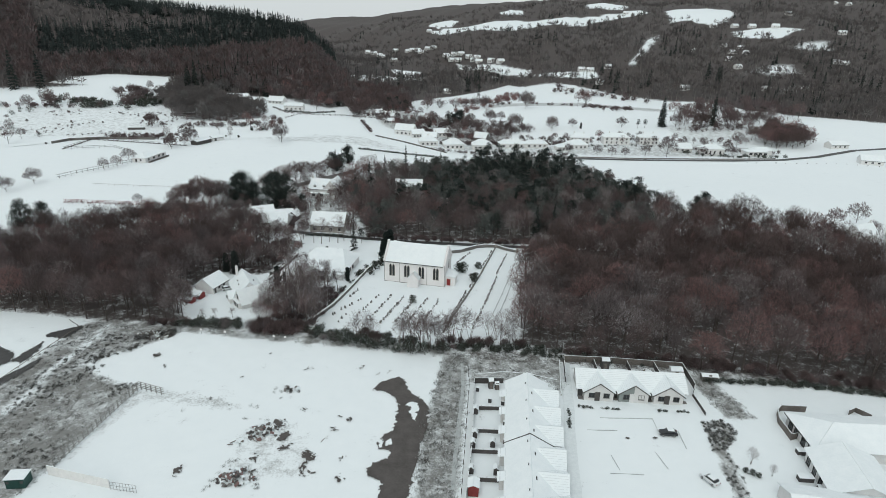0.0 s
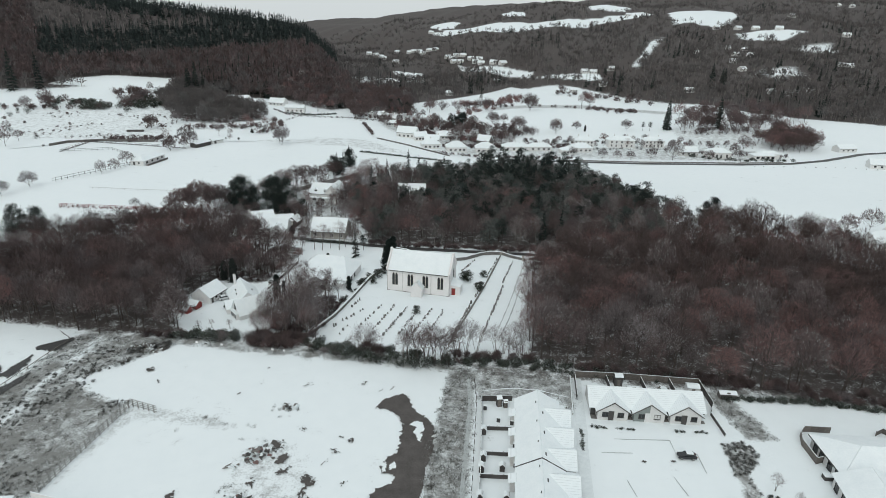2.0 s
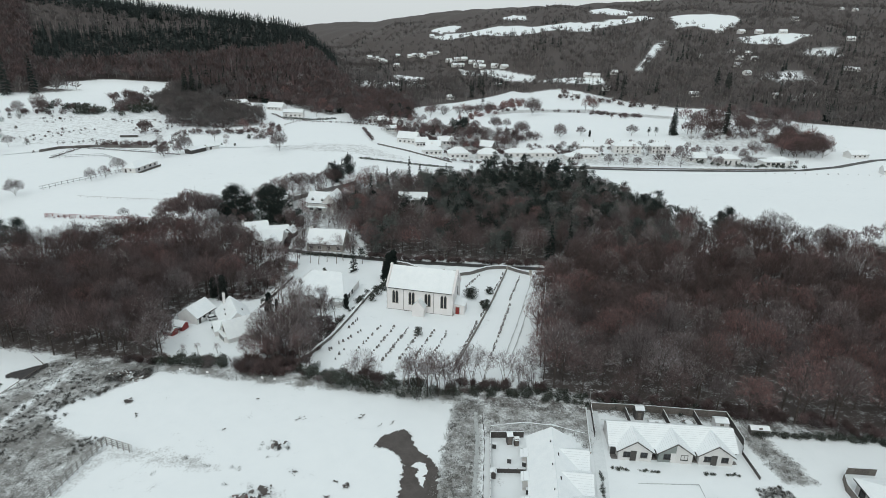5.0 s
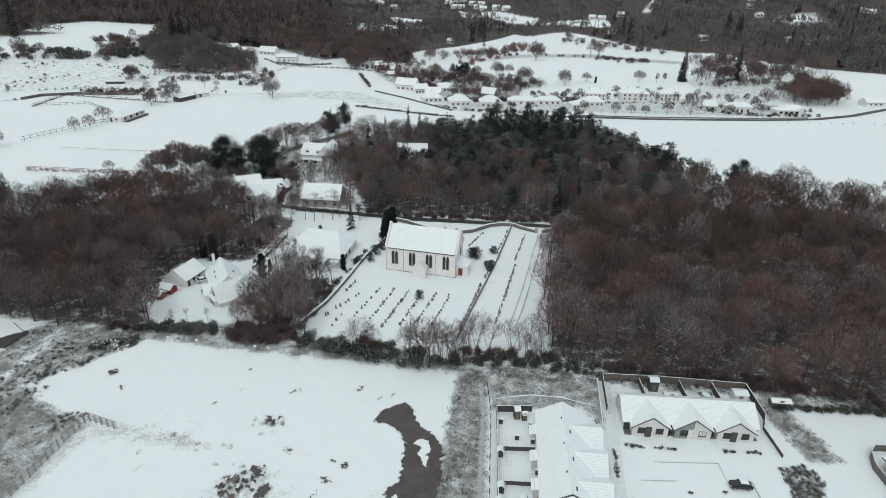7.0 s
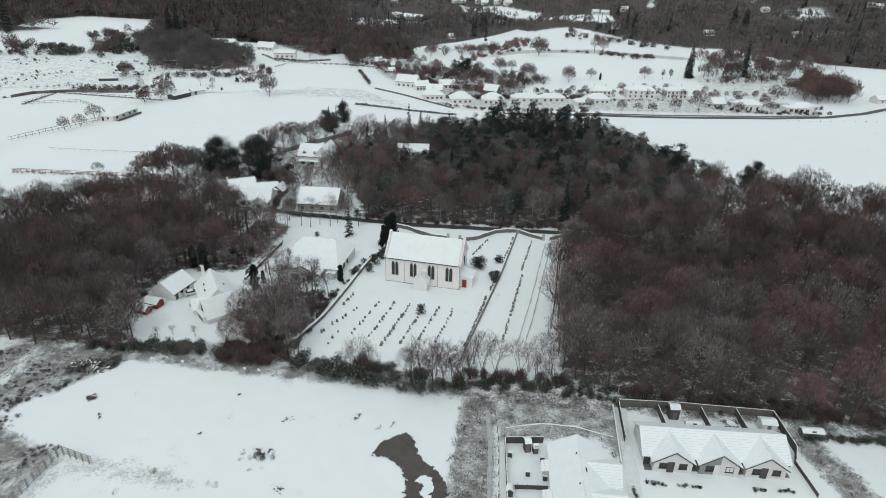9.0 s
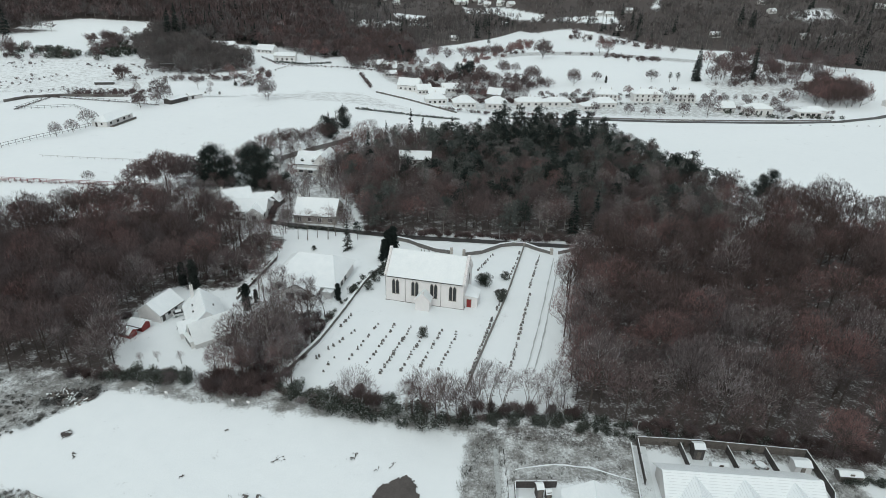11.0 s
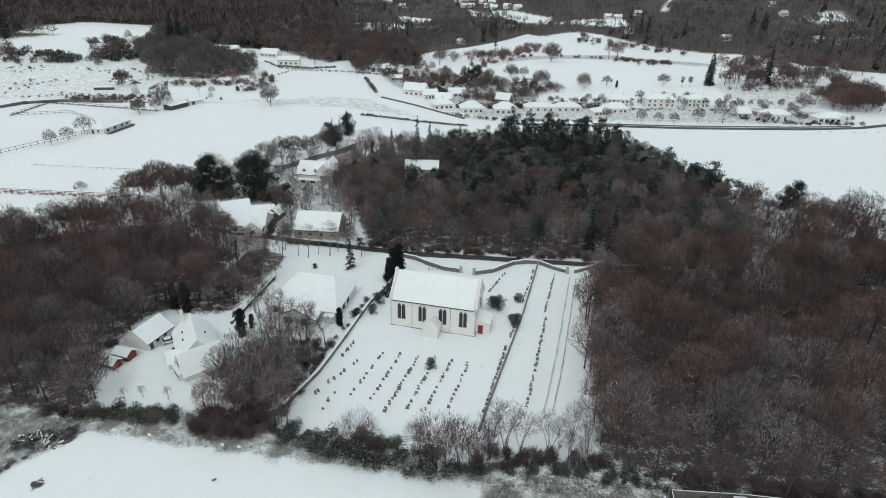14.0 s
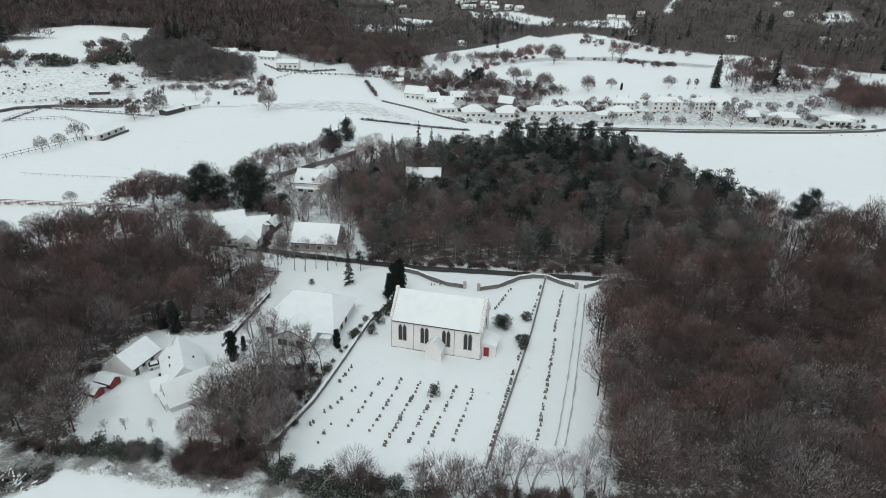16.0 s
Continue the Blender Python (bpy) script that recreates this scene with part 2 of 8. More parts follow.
ROUGH_NORTH = [(12, 126), (40, 123), (38, 109), (34, 109), (33, 113), (16, 113)]
VERGE = [(-82, 147), (-52, 140), (-32, 135.5), (0, 129), (16, 125.5), (40, 122), (74, 116), (120, 105), (200, 86)]
ROUGH_EAST = [(66, 116), (72, 115), (75, 98), (68, 98)]
PASTURE = [(-75, 402), (-20, 395), (20, 388), (-28, 438), (-60, 432), (-112, 418)]
HILLOCK = [(225, 515), (300, 512), (330, 470), (300, 445), (215, 448)]
SCRUB_NW = [(-300, 500), (-200, 540), (-160, 450), (-150, 408), (-230, 405), (-300, 420)]
CLUMP = [(-226, 572), (-194, 512), (-172, 476), (-146, 474), (-128, 484), (-112, 500), (-124, 548), (-166, 575), (-174, 606), (-206, 650), (-232, 632)]
HAMLET_WOOD = [(-170, 622), (-113, 612), (-90, 585), (-68, 566), (-55, 580), (-43, 515), (-34, 515), (-30, 570), (4, 585), (9, 640), (0, 720), (-130, 700)]
HILLOCK_WOOD = [(228, 516), (240, 496), (266, 492), (300, 508), (316, 500), (390, 560), (380, 640), (300, 612), (262, 572)]
BED = [(62.2, 97.2), (67, 98.5), (68.1, 94.9), (67.6, 93), (64.7, 89.9), (63.6, 88.4), (62.5, 82.4), (61.4, 76.9), (59.5, 66), (56.5, 66), (58.3, 76.9), (59.5, 83.8), (60.4, 88.4), (61.2, 91.6)]
FAR_GARDENS = [(-33, 550), (0, 590), (60, 556), (95, 500), (85, 460), (30, 440), (-15, 480)]
VILLA_GARDENS = [(20, 436), (130, 446), (205, 462), (275, 440), (275, 404), (200, 402), (40, 410)]
FRONT_SCRUB = [(12, 125.5), (14, 132), (28, 130), (45, 123.5), (75, 118.5), (120, 107), (118, 103), (72, 114), (40, 119.5), (14, 123)]
GARDEN_BELT = [(-36, 139), (-22, 135.5), (-21, 150), (-17.5, 166), (-25, 168), (-34, 152)]
DRIVE = [(-57, 179), (-47, 177.5), (-42, 180), (-38, 199), (-36, 212), (-44, 219), (-49, 215)]
KNOLL = [(70, 615), (115, 650), (200, 655), (250, 595), (300, 600), (215, 720), (100, 700)]
GARDENS = [(-68, 222), (-16, 216), (-20, 300), (-60, 290), (-80, 250)]
# open fields among the woods across the valley
FAR_FIELDS = (
    [(78, 1800), (142, 1877), (224, 1865), (292, 1770), (382, 1745), (449, 1592), (533, 1650), (633, 1700), (620, 1585), (553, 1597), (463, 1538), (365, 1424), (286, 1418), (258, 1557), (195, 1614), (129, 1697)],
    [(645, 1541), (724, 1545), (922, 1773), (770, 1455), (694, 1341), (654, 1322), (628, 1387), (586, 1361)],
    [(718, 2487), (606, 1891), (653, 1841), (599, 1738), (516, 1780)],
    [(73, 1925), (110, 2071), (148, 2097), (176, 2054), (145, 1917), (100, 1875)],
    [(333, 2225), (377, 2242), (375, 2015), (356, 1901), (331, 2015)],
    [(355, 1385), (436, 1542), (491, 1575), (410, 1445)],
    [(657, 1225), (692, 1216), (740, 1182), (764, 1172), (714, 1137), (675, 1100), (642, 1142), (638, 1181)],
    [(113, 1335), (149, 1210), (184, 1084), (209, 1010), (201, 991), (171, 1061), (144, 1170), (117, 1282)],
    [(207, 977), (243, 920), (283, 897), (275, 861), (236, 893)],
    [(-24, 1175), (33, 1222), (36, 1125), (-14, 1106)],
    [(341, 903), (380, 970), (450, 1106), (498, 1199), (440, 1110), (372, 974), (334, 906)],
    [(-353, 640), (-345, 658), (-306, 673), (-237, 670), (-237, 641), (-292, 639)],
)
# scrubby slopes where snow lies thin between the bushes
THIN_SNOW = (
    [(459, 808), (504, 851), (561, 878), (539, 800), (521, 817), (490, 789), (484, 821)],
    [(455, 720), (511, 760), (531, 767), (510, 747), (472, 719)],
    [(-89, 971), (-50, 1017), (30, 1101), (22, 946), (-39, 801), (-55, 825)],
    [(640, 1000), (720, 1010), (760, 1090), (690, 1060)],
)


def far_wood(x, y):
    """How far the valley's woods cover the ground: past the last fields, but for the open ones."""
    r = x / np.maximum(y, 60.0)
    front = np.interp(r, [-.9, -.63, -.54, -.46, -.37, -.33, -.27, -.17, -.1, -.04, 0, .08, .135, .172, .266, .364, .442, .552, .6, .666, .842], [600, 616, 625, 645, 637, 610, 615, 620, 620, 640, 650, 763, 870, 960, 850, 762, 708, 654, 620, 582, 538])
    w = ss(-12, 12, y - front)
    for f in FAR_FIELDS:
        w = w * (1 - zone(f, x, y, 6))
    for f in THIN_SNOW:
        w = w * (1 - 0.55 * zone(f, x, y, 15))
    return w


def build_ground():
    xs = spaced((-3600, -1000, 130), (-1000, -400, 22), (-400, -130, 7), (-130, 130, 1.3), (130, 420, 7), (420, 900, 14), (900, 1500, 40), (1500, 3600, 120))
    ys = spaced((-500, 40, 40), (40, 70, 5), (70, 225, 1.3), (225, 420, 4), (420, 720, 8), (720, 1600, 14), (1600, 3000, 40), (3000, 4950, 110))
    gx, gy = np.meshgrid(xs, ys)
    x, y = gx.ravel(), gy.ravel()
    z = ground_z(x, y)
    near = ss(260, 200, y) * ss(160, 110, np.abs(x))
    z = z + near * 0.10 * np.sin(x * 0.9 + 1.7 * np.sin(y * 0.37)) * np.sin(y * 0.8 + np.sin(x * 0.5))
    nx, ny = len(xs), len(ys)
    i = np.arange(nx * ny).reshape(ny, nx)
    faces = np.stack([i[:-1, :-1], i[:-1, 1:], i[1:, 1:], i[1:, :-1]], -1).reshape(-1, 4)
    me = mesh_of("ground", np.stack([x, y, z], 1), faces)
    drift = np.sin(x * 0.21 + 1.3 * np.sin(y * 0.17)) * np.sin(y * 0.26 + 1.1 * np.sin(x * 0.13)) + 0.5 * np.sin(x * 0.83 + y * 0.31) * np.sin(y * 0.71 - x * 0.4)
    grass = 0.15 + 0.13 * ss(0.5, 1.2, drift)
    grass = np.maximum(grass, 0.40 * zone([(-58, 113), (-44, 112), (-33, 107), (-30, 103), (-42, 105), (-54, 108), (-59, 90), (-61, 90)], x, y, 1.5))
    grass = np.maximum(grass, 0.38 * zone([(-32, 100), (-20, 102), (-16, 94), (-12, 84), (-20, 82), (-33, 82)], x, y, 4))
    grass = np.maximum(grass, (0.64 + 0.07 * drift) * zone(ROUGH_WEST, x, y, 2) * (1 - 0.45 * ss(1.6, 0.3, edge_distance(WORN_PATH, x, y))))
    grass = np.maximum(grass, 0.62 * zone(ROUGH_STRIP, x, y, 1.5))
    grass = np.maximum(grass, 0.6 * zone(ROUGH_NORTH, x, y, 1.5))
    grass = np.maximum(grass, 0.62 * zone(ROUGH_EAST, x, y, 1.5))
    grass = np.maximum(grass, (0.56 + 0.16 * np.sin(x * 0.7 + 2 * np.sin(y * 0.6))) * ss(4.5, 1.0, edge_distance(VERGE, x, y)))
    litter = np.zeros_like(x)
    for poly in (WOOD_RIGHT, WOOD_MID, WOOD_LEFT):
        litter = np.maximum(litter, 0.66 * zone(poly, x, y, 3))
    grass = np.maximum(grass, 0.40 * zone(PASTURE, x, y, 8))
    grass = np.maximum(grass, 0.42 * zone(HILLOCK, x, y, 8))
    grass = np.maximum(grass, 0.36 * zone(SCRUB_NW, x, y, 10))
    litter = np.maximum(litter, 0.8 * far_wood(x, y))
    litter = np.maximum(litter, 0.48 * zone(FRONT_SCRUB, x, y, 1.5))
    litter = np.maximum(litter, 0.6 * zone(HAMLET_WOOD, x, y, 8))
    litter = np.maximum(litter, 0.36 * zone(HILLOCK_WOOD, x, y, 8))
    grass = np.maximum(grass, 0.46 * zone(GARDENS, x, y, 5))
    grass = np.maximum(grass, 0.5 * zone(DRIVE, x, y, 3))
    litter = np.maximum(litter, 0.6 * zone(DRIVE, x, y, 2))
    grass = np.maximum(grass, 0.52 * zone(KNOLL, x, y, 12))
    litter = np.maximum(litter, 0.6 * zone(CLUMP, x, y, 5))
    litter = np.maximum(litter, 0.5 * zone(GARDEN_BELT, x, y, 4))
    grass = np.maximum(grass, 0.6 * zone(BED, x, y, .6))
    grass = np.maximum(grass, 0.55 * zone(FAR_GARDENS, x, y, 8))
    grass = np.maximum(grass, 0.46 * zone(VILLA_GARDENS, x, y, 6))
    add_layer(me, "grass", grass)
    add_layer(me, "litter", litter)
    me.materials.append(M_GROUND)
    for p in (me,):
        p.polygons.foreach_set("use_smooth", np.ones(len(p.polygons), bool))
    return tagged(new("ground", me), "snow-covered fields and wooded hills with grass showing through", "ground", kind="structure")


def mesh_of(name, verts, faces):
    """A mesh from arrays; all faces have the same number of corners."""
    verts, faces = np.asarray(verts, np.float32), np.asarray(faces, np.int32)
    me = bpy.data.meshes.new(name)
    n, k = faces.shape
    me.vertices.add(len(verts))
    me.vertices.foreach_set("co", verts.ravel())
    me.loops.add(n * k)
    me.loops.foreach_set("vertex_index", faces.ravel())
    me.polygons.add(n)
    me.polygons.foreach_set("loop_start", np.arange(0, n * k, k, dtype=np.int32))
    me.update(calc_edges=True)
    return me


def add_layer(me, name, values):
    a = me.attributes.new(name, "FLOAT", "POINT")
    a.data.foreach_set("value", np.asarray(values, np.float32))


# ---- building blocks ----
def part(name, bm, material, parent=None, label="", at=None, smooth=False):
    """Links a bmesh as one mesh object under a thing or a part."""
    me = bpy.data.meshes.new(name)
    bm.normal_update()
    bm.to_mesh(me)
    bm.free()
    me.materials.append(material)
    if smooth:
        me.polygons.foreach_set("use_smooth", np.ones(len(me.polygons), bool))
    ob = new(name, me)
    if parent is not None:
        ob.parent = parent
    if at is not None:
        ob.matrix_basis = at
    if label:
        tagged(ob, label)
    return ob


def same(name, source, parent, m):
    """Another object on the same mesh."""
    ob = new(name, source.data)
    ob.parent = parent
    ob.matrix_basis = m
    return ob


def thing(name, m, label, category, group="", kind=""):
    ob = new(name)
    ob.matrix_basis = m
    ob.empty_display_size = 0.3
    return tagged(ob, label, category, group, kind)


def box(bm, x0, x1, y0, y1, z0, z1, bevel=0.0):
    v = [bm.verts.new((x, y, z)) for z in (z0, z1) for y in (y0, y1) for x in (x0, x1)]
    fs = [bm.faces.new([v[i] for i in q]) for q in ((0, 2, 3, 1), (4, 5, 7, 6), (0, 1, 5, 4), (2, 6, 7, 3), (0, 4, 6, 2), (1, 3, 7, 5))]
    if bevel:
        es = list({e for f in fs for e in f.edges})
        bmesh.ops.bevel(bm, geom=es, offset=bevel, segments=1, affect="EDGES")
    return fs


def boxed(*a, bevel=0.0):
    bm = bmesh.new()
    box(bm, *a, bevel=bevel)
    return bm


def prism(bm, outline, axis_from, axis_to, to3):
    """Extrudes an outline of 2D points between two places; to3(u, v, w) gives the 3D point."""
    a = [bm.verts.new(to3(u, v, axis_from)) for u, v in outline]
    b = [bm.verts.new(to3(u, v, axis_to)) for u, v in outline]
    bm.faces.new(a)
    bm.faces.new(b[::-1])
    n = len(outline)
    for i in range(n):
        bm.faces.new((a[i], b[i], b[(i + 1) % n], a[(i + 1) % n]))
    bmesh.ops.recalc_face_normals(bm, faces=bm.faces[:])


def cylinder(bm, x, y, z0, z1, r0, r1=None, n=8):
    r1 = r0 if r1 is None else r1
    lo = [bm.verts.new((x + r0 * math.cos(6.2832 * k / n), y + r0 * math.sin(6.2832 * k / n), z0)) for k in range(n)]
    hi = [bm.verts.new((x + r1 * math.cos(6.2832 * k / n), y + r1 * math.sin(6.2832 * k / n), z1)) for k in range(n)]
    bm.faces.new(lo[::-1])
    bm.faces.new(hi)
    for k in range(n):
        bm.faces.new((lo[k], lo[(k + 1) % n], hi[(k + 1) % n], hi[k]))


def slab(bm, p, thick):
    """A flat slab of that thickness on top of the corners p, in order."""
    a = [Vector(q) for q in p]
    n = (a[1] - a[0]).cross(a[2] - a[0]).normalized()
    if n.z < 0:
        n = -n
    lo = [bm.verts.new(q) for q in a]
    hi = [bm.verts.new(q + n * thick) for q in a]
    k = len(a)
    bm.faces.new(lo)
    bm.faces.new(hi[::-1])
    for i in range(k):
        bm.faces.new((lo[i], lo[(i + 1) % k], hi[(i + 1) % k], hi[i]))
    bmesh.ops.recalc_face_normals(bm, faces=bm.faces[:])


# ---- trees ----
def rot_to(d):
    return Vector((0, 0, 1)).rotation_difference(Vector(d)).to_matrix()


class Soup:
    """Triangles that grow into a mesh, in two materials: wood and twigs or leaves."""

    def __init__(self):
        self.v, self.f, self.m = [], [], []

    def tube(self, a, b, ra, rb, n=4):
        a, b = Vector(a), Vector(b)
        m = rot_to((b - a).normalized())
        base = len(self.v)
        for c, r in ((a, ra), (b, rb)):
            for k in range(n):
                self.v.append(c + m @ Vector((r * math.cos(6.2832 * k / n), r * math.sin(6.2832 * k / n), 0)))
        for k in range(n):
            q = (base + k, base + (k + 1) % n, base + n + (k + 1) % n, base + n + k)
            self.f += [(q[0], q[1], q[2]), (q[0], q[2], q[3])]
            self.m += [0, 0]

    def blade(self, a, d, length, width, rnd, mat=1):
        d = Vector(d).normalized()
        side = d.cross(Vector((rnd.uniform(-1, 1), rnd.uniform(-1, 1), rnd.uniform(-1, 1))))
        if side.length < 1e-3:
            side = Vector((1, 0, 0))
        side = side.normalized() * width / 2
        a = Vector(a)
        i = len(self.v)
        self.v += [a - side, a + side, a + d * length]
        self.f.append((i, i + 1, i + 2))
        self.m.append(mat)

    def arrays(self):
        return np.array([tuple(q) for q in self.v], np.float32), np.array(self.f, np.int32), np.array(self.m, np.int32)


def bare_tree(seed, h=13.0, spread=4.2, twigs=1300, trunks=1, low=0.35, width=0.065, upright=0.4):
    """A leafless broadleaf: trunk, forking limbs, and a haze of fine twigs at their ends."""
    rnd = random.Random(seed)
    s = Soup()
    tips = []
    for k in range(trunks):
        lean = Vector((rnd.uniform(-1, 1), rnd.uniform(-1, 1), 0)) * (0.04 if trunks == 1 else 0.16)
        p, d, r = Vector((rnd.uniform(-.3, .3) * (trunks > 1), rnd.uniform(-.3, .3) * (trunks > 1), 0)), (Vector((0, 0, 1)) + lean).normalized(), 0.017 * h / trunks ** 0.4
        steps = 6
        for i in range(steps):
            q = p + d * (h * 0.82 / steps)
            s.tube(p, q, r, r * 0.8, 5)
            if (i + 1) / steps >= low:
                for b in range(rnd.choice((2, 3, 3))):
                    ang = rnd.uniform(0, 6.283)
                    out = Vector((math.cos(ang), math.sin(ang), rnd.uniform(upright * 0.5, upright * 2.2))).normalized()
                    ln = spread * rnd.uniform(0.55, 1.05) * (1 - 0.55 * max(0, (i + 1) / steps - 0.55) / 0.45)
                    e = q + out * ln * 0.55
                    s.tube(q, e, r * 0.45, r * 0.25, 3)
                    for c in range(3):
                        o2 = (out + Vector((rnd.uniform(-.8, .8), rnd.uniform(-.8, .8), rnd.uniform(-.2, .8)))).normalized()
                        e2 = e + o2 * ln * rnd.uniform(0.35, 0.6)
                        s.tube(e, e2, r * 0.22, r * 0.08, 3)
                        tips.append((e, e2, o2))
            d = (d + Vector((rnd.uniform(-.16, .16), rnd.uniform(-.16, .16), 0.05))).normalized()
            p, r = q, r * 0.8
        tips.append((p - d, p + d * h * 0.1, d))
    for i in range(twigs):
        if i % 9 < 5:
            a, b, o = tips[rnd.randrange(len(tips))]
            c = a.lerp(b, rnd.uniform(0.1, 1.1)) + Vector((rnd.gauss(0, .4), rnd.gauss(0, .4), rnd.gauss(0, .35)))
            d = o + Vector((rnd.uniform(-1.1, 1.1), rnd.uniform(-1.1, 1.1), rnd.uniform(-.5, 1.0)))
        else:
            # the outer dome of fine shoots
            e = Vector((rnd.gauss(0, 1), rnd.gauss(0, 1), abs(rnd.gauss(0, 1)) - 0.25)).normalized()
            k = rnd.uniform(.72, 1.0)
            c = Vector((e.x * spread * k, e.y * spread * k, h * (0.60 + 0.36 * e.z * k)))
            c += 0.5 * noise.noise_vector(c * 0.7)
            d = e + Vector((rnd.uniform(-.7, .7), rnd.uniform(-.7, .7), rnd.uniform(0, .9)))
        s.blade(c, d, rnd.uniform(0.6, 1.45), width * rnd.uniform(.7, 1.3), rnd)
    return s.arrays()


def crown_tree(seed, h=13.0, spread=4.4, twigs=1200, low=0.3, width=0.1, lobes=13, stems=1, length=1.05):
    """A leafless broadleaf: rising limbs that part into branches, each ending in a spray of fine twigs."""
    rnd = random.Random(seed)
    s = Soup()
    foot = h * low
    base = 0.014 * h
    top = Vector((rnd.uniform(-.5, .5), rnd.uniform(-.5, .5), h * .8))
    for k in range(stems):
        a = 6.283 * k / stems + rnd.uniform(-.4, .4)
        st = Vector((math.cos(a), math.sin(a), 0)) * (0.5 if stems > 1 else 0)
        s.tube(st, st * .9 + Vector((top.x * .4, top.y * .4, foot)), base / stems ** .5, base * .75 / stems ** .5, 5)
    mid = Vector((top.x * .4, top.y * .4, foot))
    s.tube(mid, top, base * .75, base * .25, 4)
    half = h * (1 - low * .75) / 2
    centre = h - half
    for k in range(lobes):
        u = -0.45 + 1.4 * (k + rnd.random()) / lobes
        u = max(-.5, min(u, 0.97))
        a = 2.4 * k + rnd.uniform(-.5, .5)
        q = math.sqrt(1 - u * u)
        reach = rnd.uniform(.72, 1.0)
        tip = Vector((q * math.cos(a) * spread * reach, q * math.sin(a) * spread * reach, centre + half * u * reach))
        side = math.hypot(tip.x, tip.y)
        z0 = min(max(foot * .9, tip.z - side * rnd.uniform(.8, 1.3)), h * .72)
        g = (z0 - foot) / (top.z - foot)
        root = mid.lerp(top, max(0, g)) if z0 > foot else Vector((mid.x, mid.y, z0))
        knee = root.lerp(tip, .5) + Vector((0, 0, -.12 * side))
        s.tube(root, knee, base * .38, base * .24, 3)
        s.tube(knee, tip, base * .24, base * .08, 3)
        for b in range(4):
            p = knee.lerp(tip, rnd.uniform(-.1, .75))
            d = (tip - knee).normalized() + Vector((rnd.uniform(-.9, .9), rnd.uniform(-.9, .9), rnd.uniform(-.1, .9)))
            s.blade(p, d, spread * rnd.uniform(.35, .6), base * .5, rnd, 0)
    # the fan of shoots: it fills a dome, thins out in a few gaps, and rises from the fork
    shift = Vector((seed * 7.3, seed * 3.1, 0))
    fork = Vector((0, 0, foot * .8))
    made = 0
    while made < twigs:
        e = Vector((rnd.gauss(0, 1), rnd.gauss(0, 1), rnd.gauss(0, 1))).normalized()
        if e.z < -.45:
            continue
        k = rnd.uniform(.78, 1.0) if rnd.random() < .6 else rnd.uniform(.35, .85)
        swell = 1 + .34 * noise.noise(e * 1.9 + shift)
        c = Vector((e.x * spread * k * swell, e.y * spread * k * swell, centre + half * e.z * k * swell * (1 if e.z > 0 else .8)))
        if noise.noise(c * .55 + shift) < -.28:
            continue
        d = (c - fork).normalized() + Vector((rnd.uniform(-.5, .5), rnd.uniform(-.5, .5), rnd.uniform(-.3, .4)))
        s.blade(c - d * length * .4, d, length * rnd.uniform(.6, 1.3), width * rnd.uniform(.7, 1.3), rnd)
        made += 1
    return s.arrays()


def spruce_tree(seed, h=14.0, spread=2.6, tiers=13, per=11, blades=3):
    """A conifer with drooping whorls of needled branches that narrow to a point."""
    rnd = random.Random(seed)
    s = Soup()
    s.tube((0, 0, 0), (0, 0, h * 0.97), 0.016 * h, 0.02, 5)
    for i in range(tiers):
        u = i / (tiers - 1)
        z = h * (0.06 + 0.92 * u)
        r = spread * (1 - u) ** 0.8 * rnd.uniform(.85, 1.1) + 0.12
        for k in range(per):
            a = rnd.uniform(0, 6.283)
            d = Vector((math.cos(a), math.sin(a), rnd.uniform(-.45, .05)))
            for b in range(blades):
                st = Vector((0, 0, z + rnd.uniform(-.4, .4))) + d * r * b / blades * 0.8
                s.blade(st, d + Vector((rnd.uniform(-.4, .4), rnd.uniform(-.4, .4), rnd.uniform(-.25, .15))), r * rnd.uniform(.45, .8) + 0.2, rnd.uniform(.3, .6), rnd)
    return s.arrays()


def pine_tree(seed, h=14.0, spread=3.4, clumps=34, per=62, leaf=0.42, low=0.45):
    """A pine or yew: trunk, a few limbs, and clumps of needles or leaves with gaps between them."""
    rnd = random.Random(seed)
    s = Soup()
    s.tube((0, 0, 0), (0.1, 0.05, h * 0.55), 0.017 * h, 0.012 * h, 5)
    s.tube((0.1, 0.05, h * 0.55), (0, 0, h * 0.95), 0.012 * h, 0.02, 5)
    for i in range(clumps):
        u = rnd.random()
        z = h * (low + (0.98 - low) * u)
        r = spread * math.sqrt(max(0.05, 1 - abs(u - 0.35) ** 1.5 * 1.7)) * rnd.uniform(0.2, 0.95)
        a = rnd.uniform(0, 6.283)
        c = Vector((r * math.cos(a), r * math.sin(a), z))
        s.tube((0, 0, z - 0.5 * r), c, 0.05, 0.02, 3)
        size = rnd.uniform(0.6, 1.15) * spread * 0.33
        for k in range(per):
            d = Vector((rnd.gauss(0, 1), rnd.gauss(0, 1), rnd.gauss(0, .7)))
            p = c + d.normalized() * size * rnd.random() ** 0.5
            s.blade(p, d + Vector((0, 0, .4)), leaf * rnd.uniform(.6, 1.2), leaf * 0.5, rnd)
    return s.arrays()


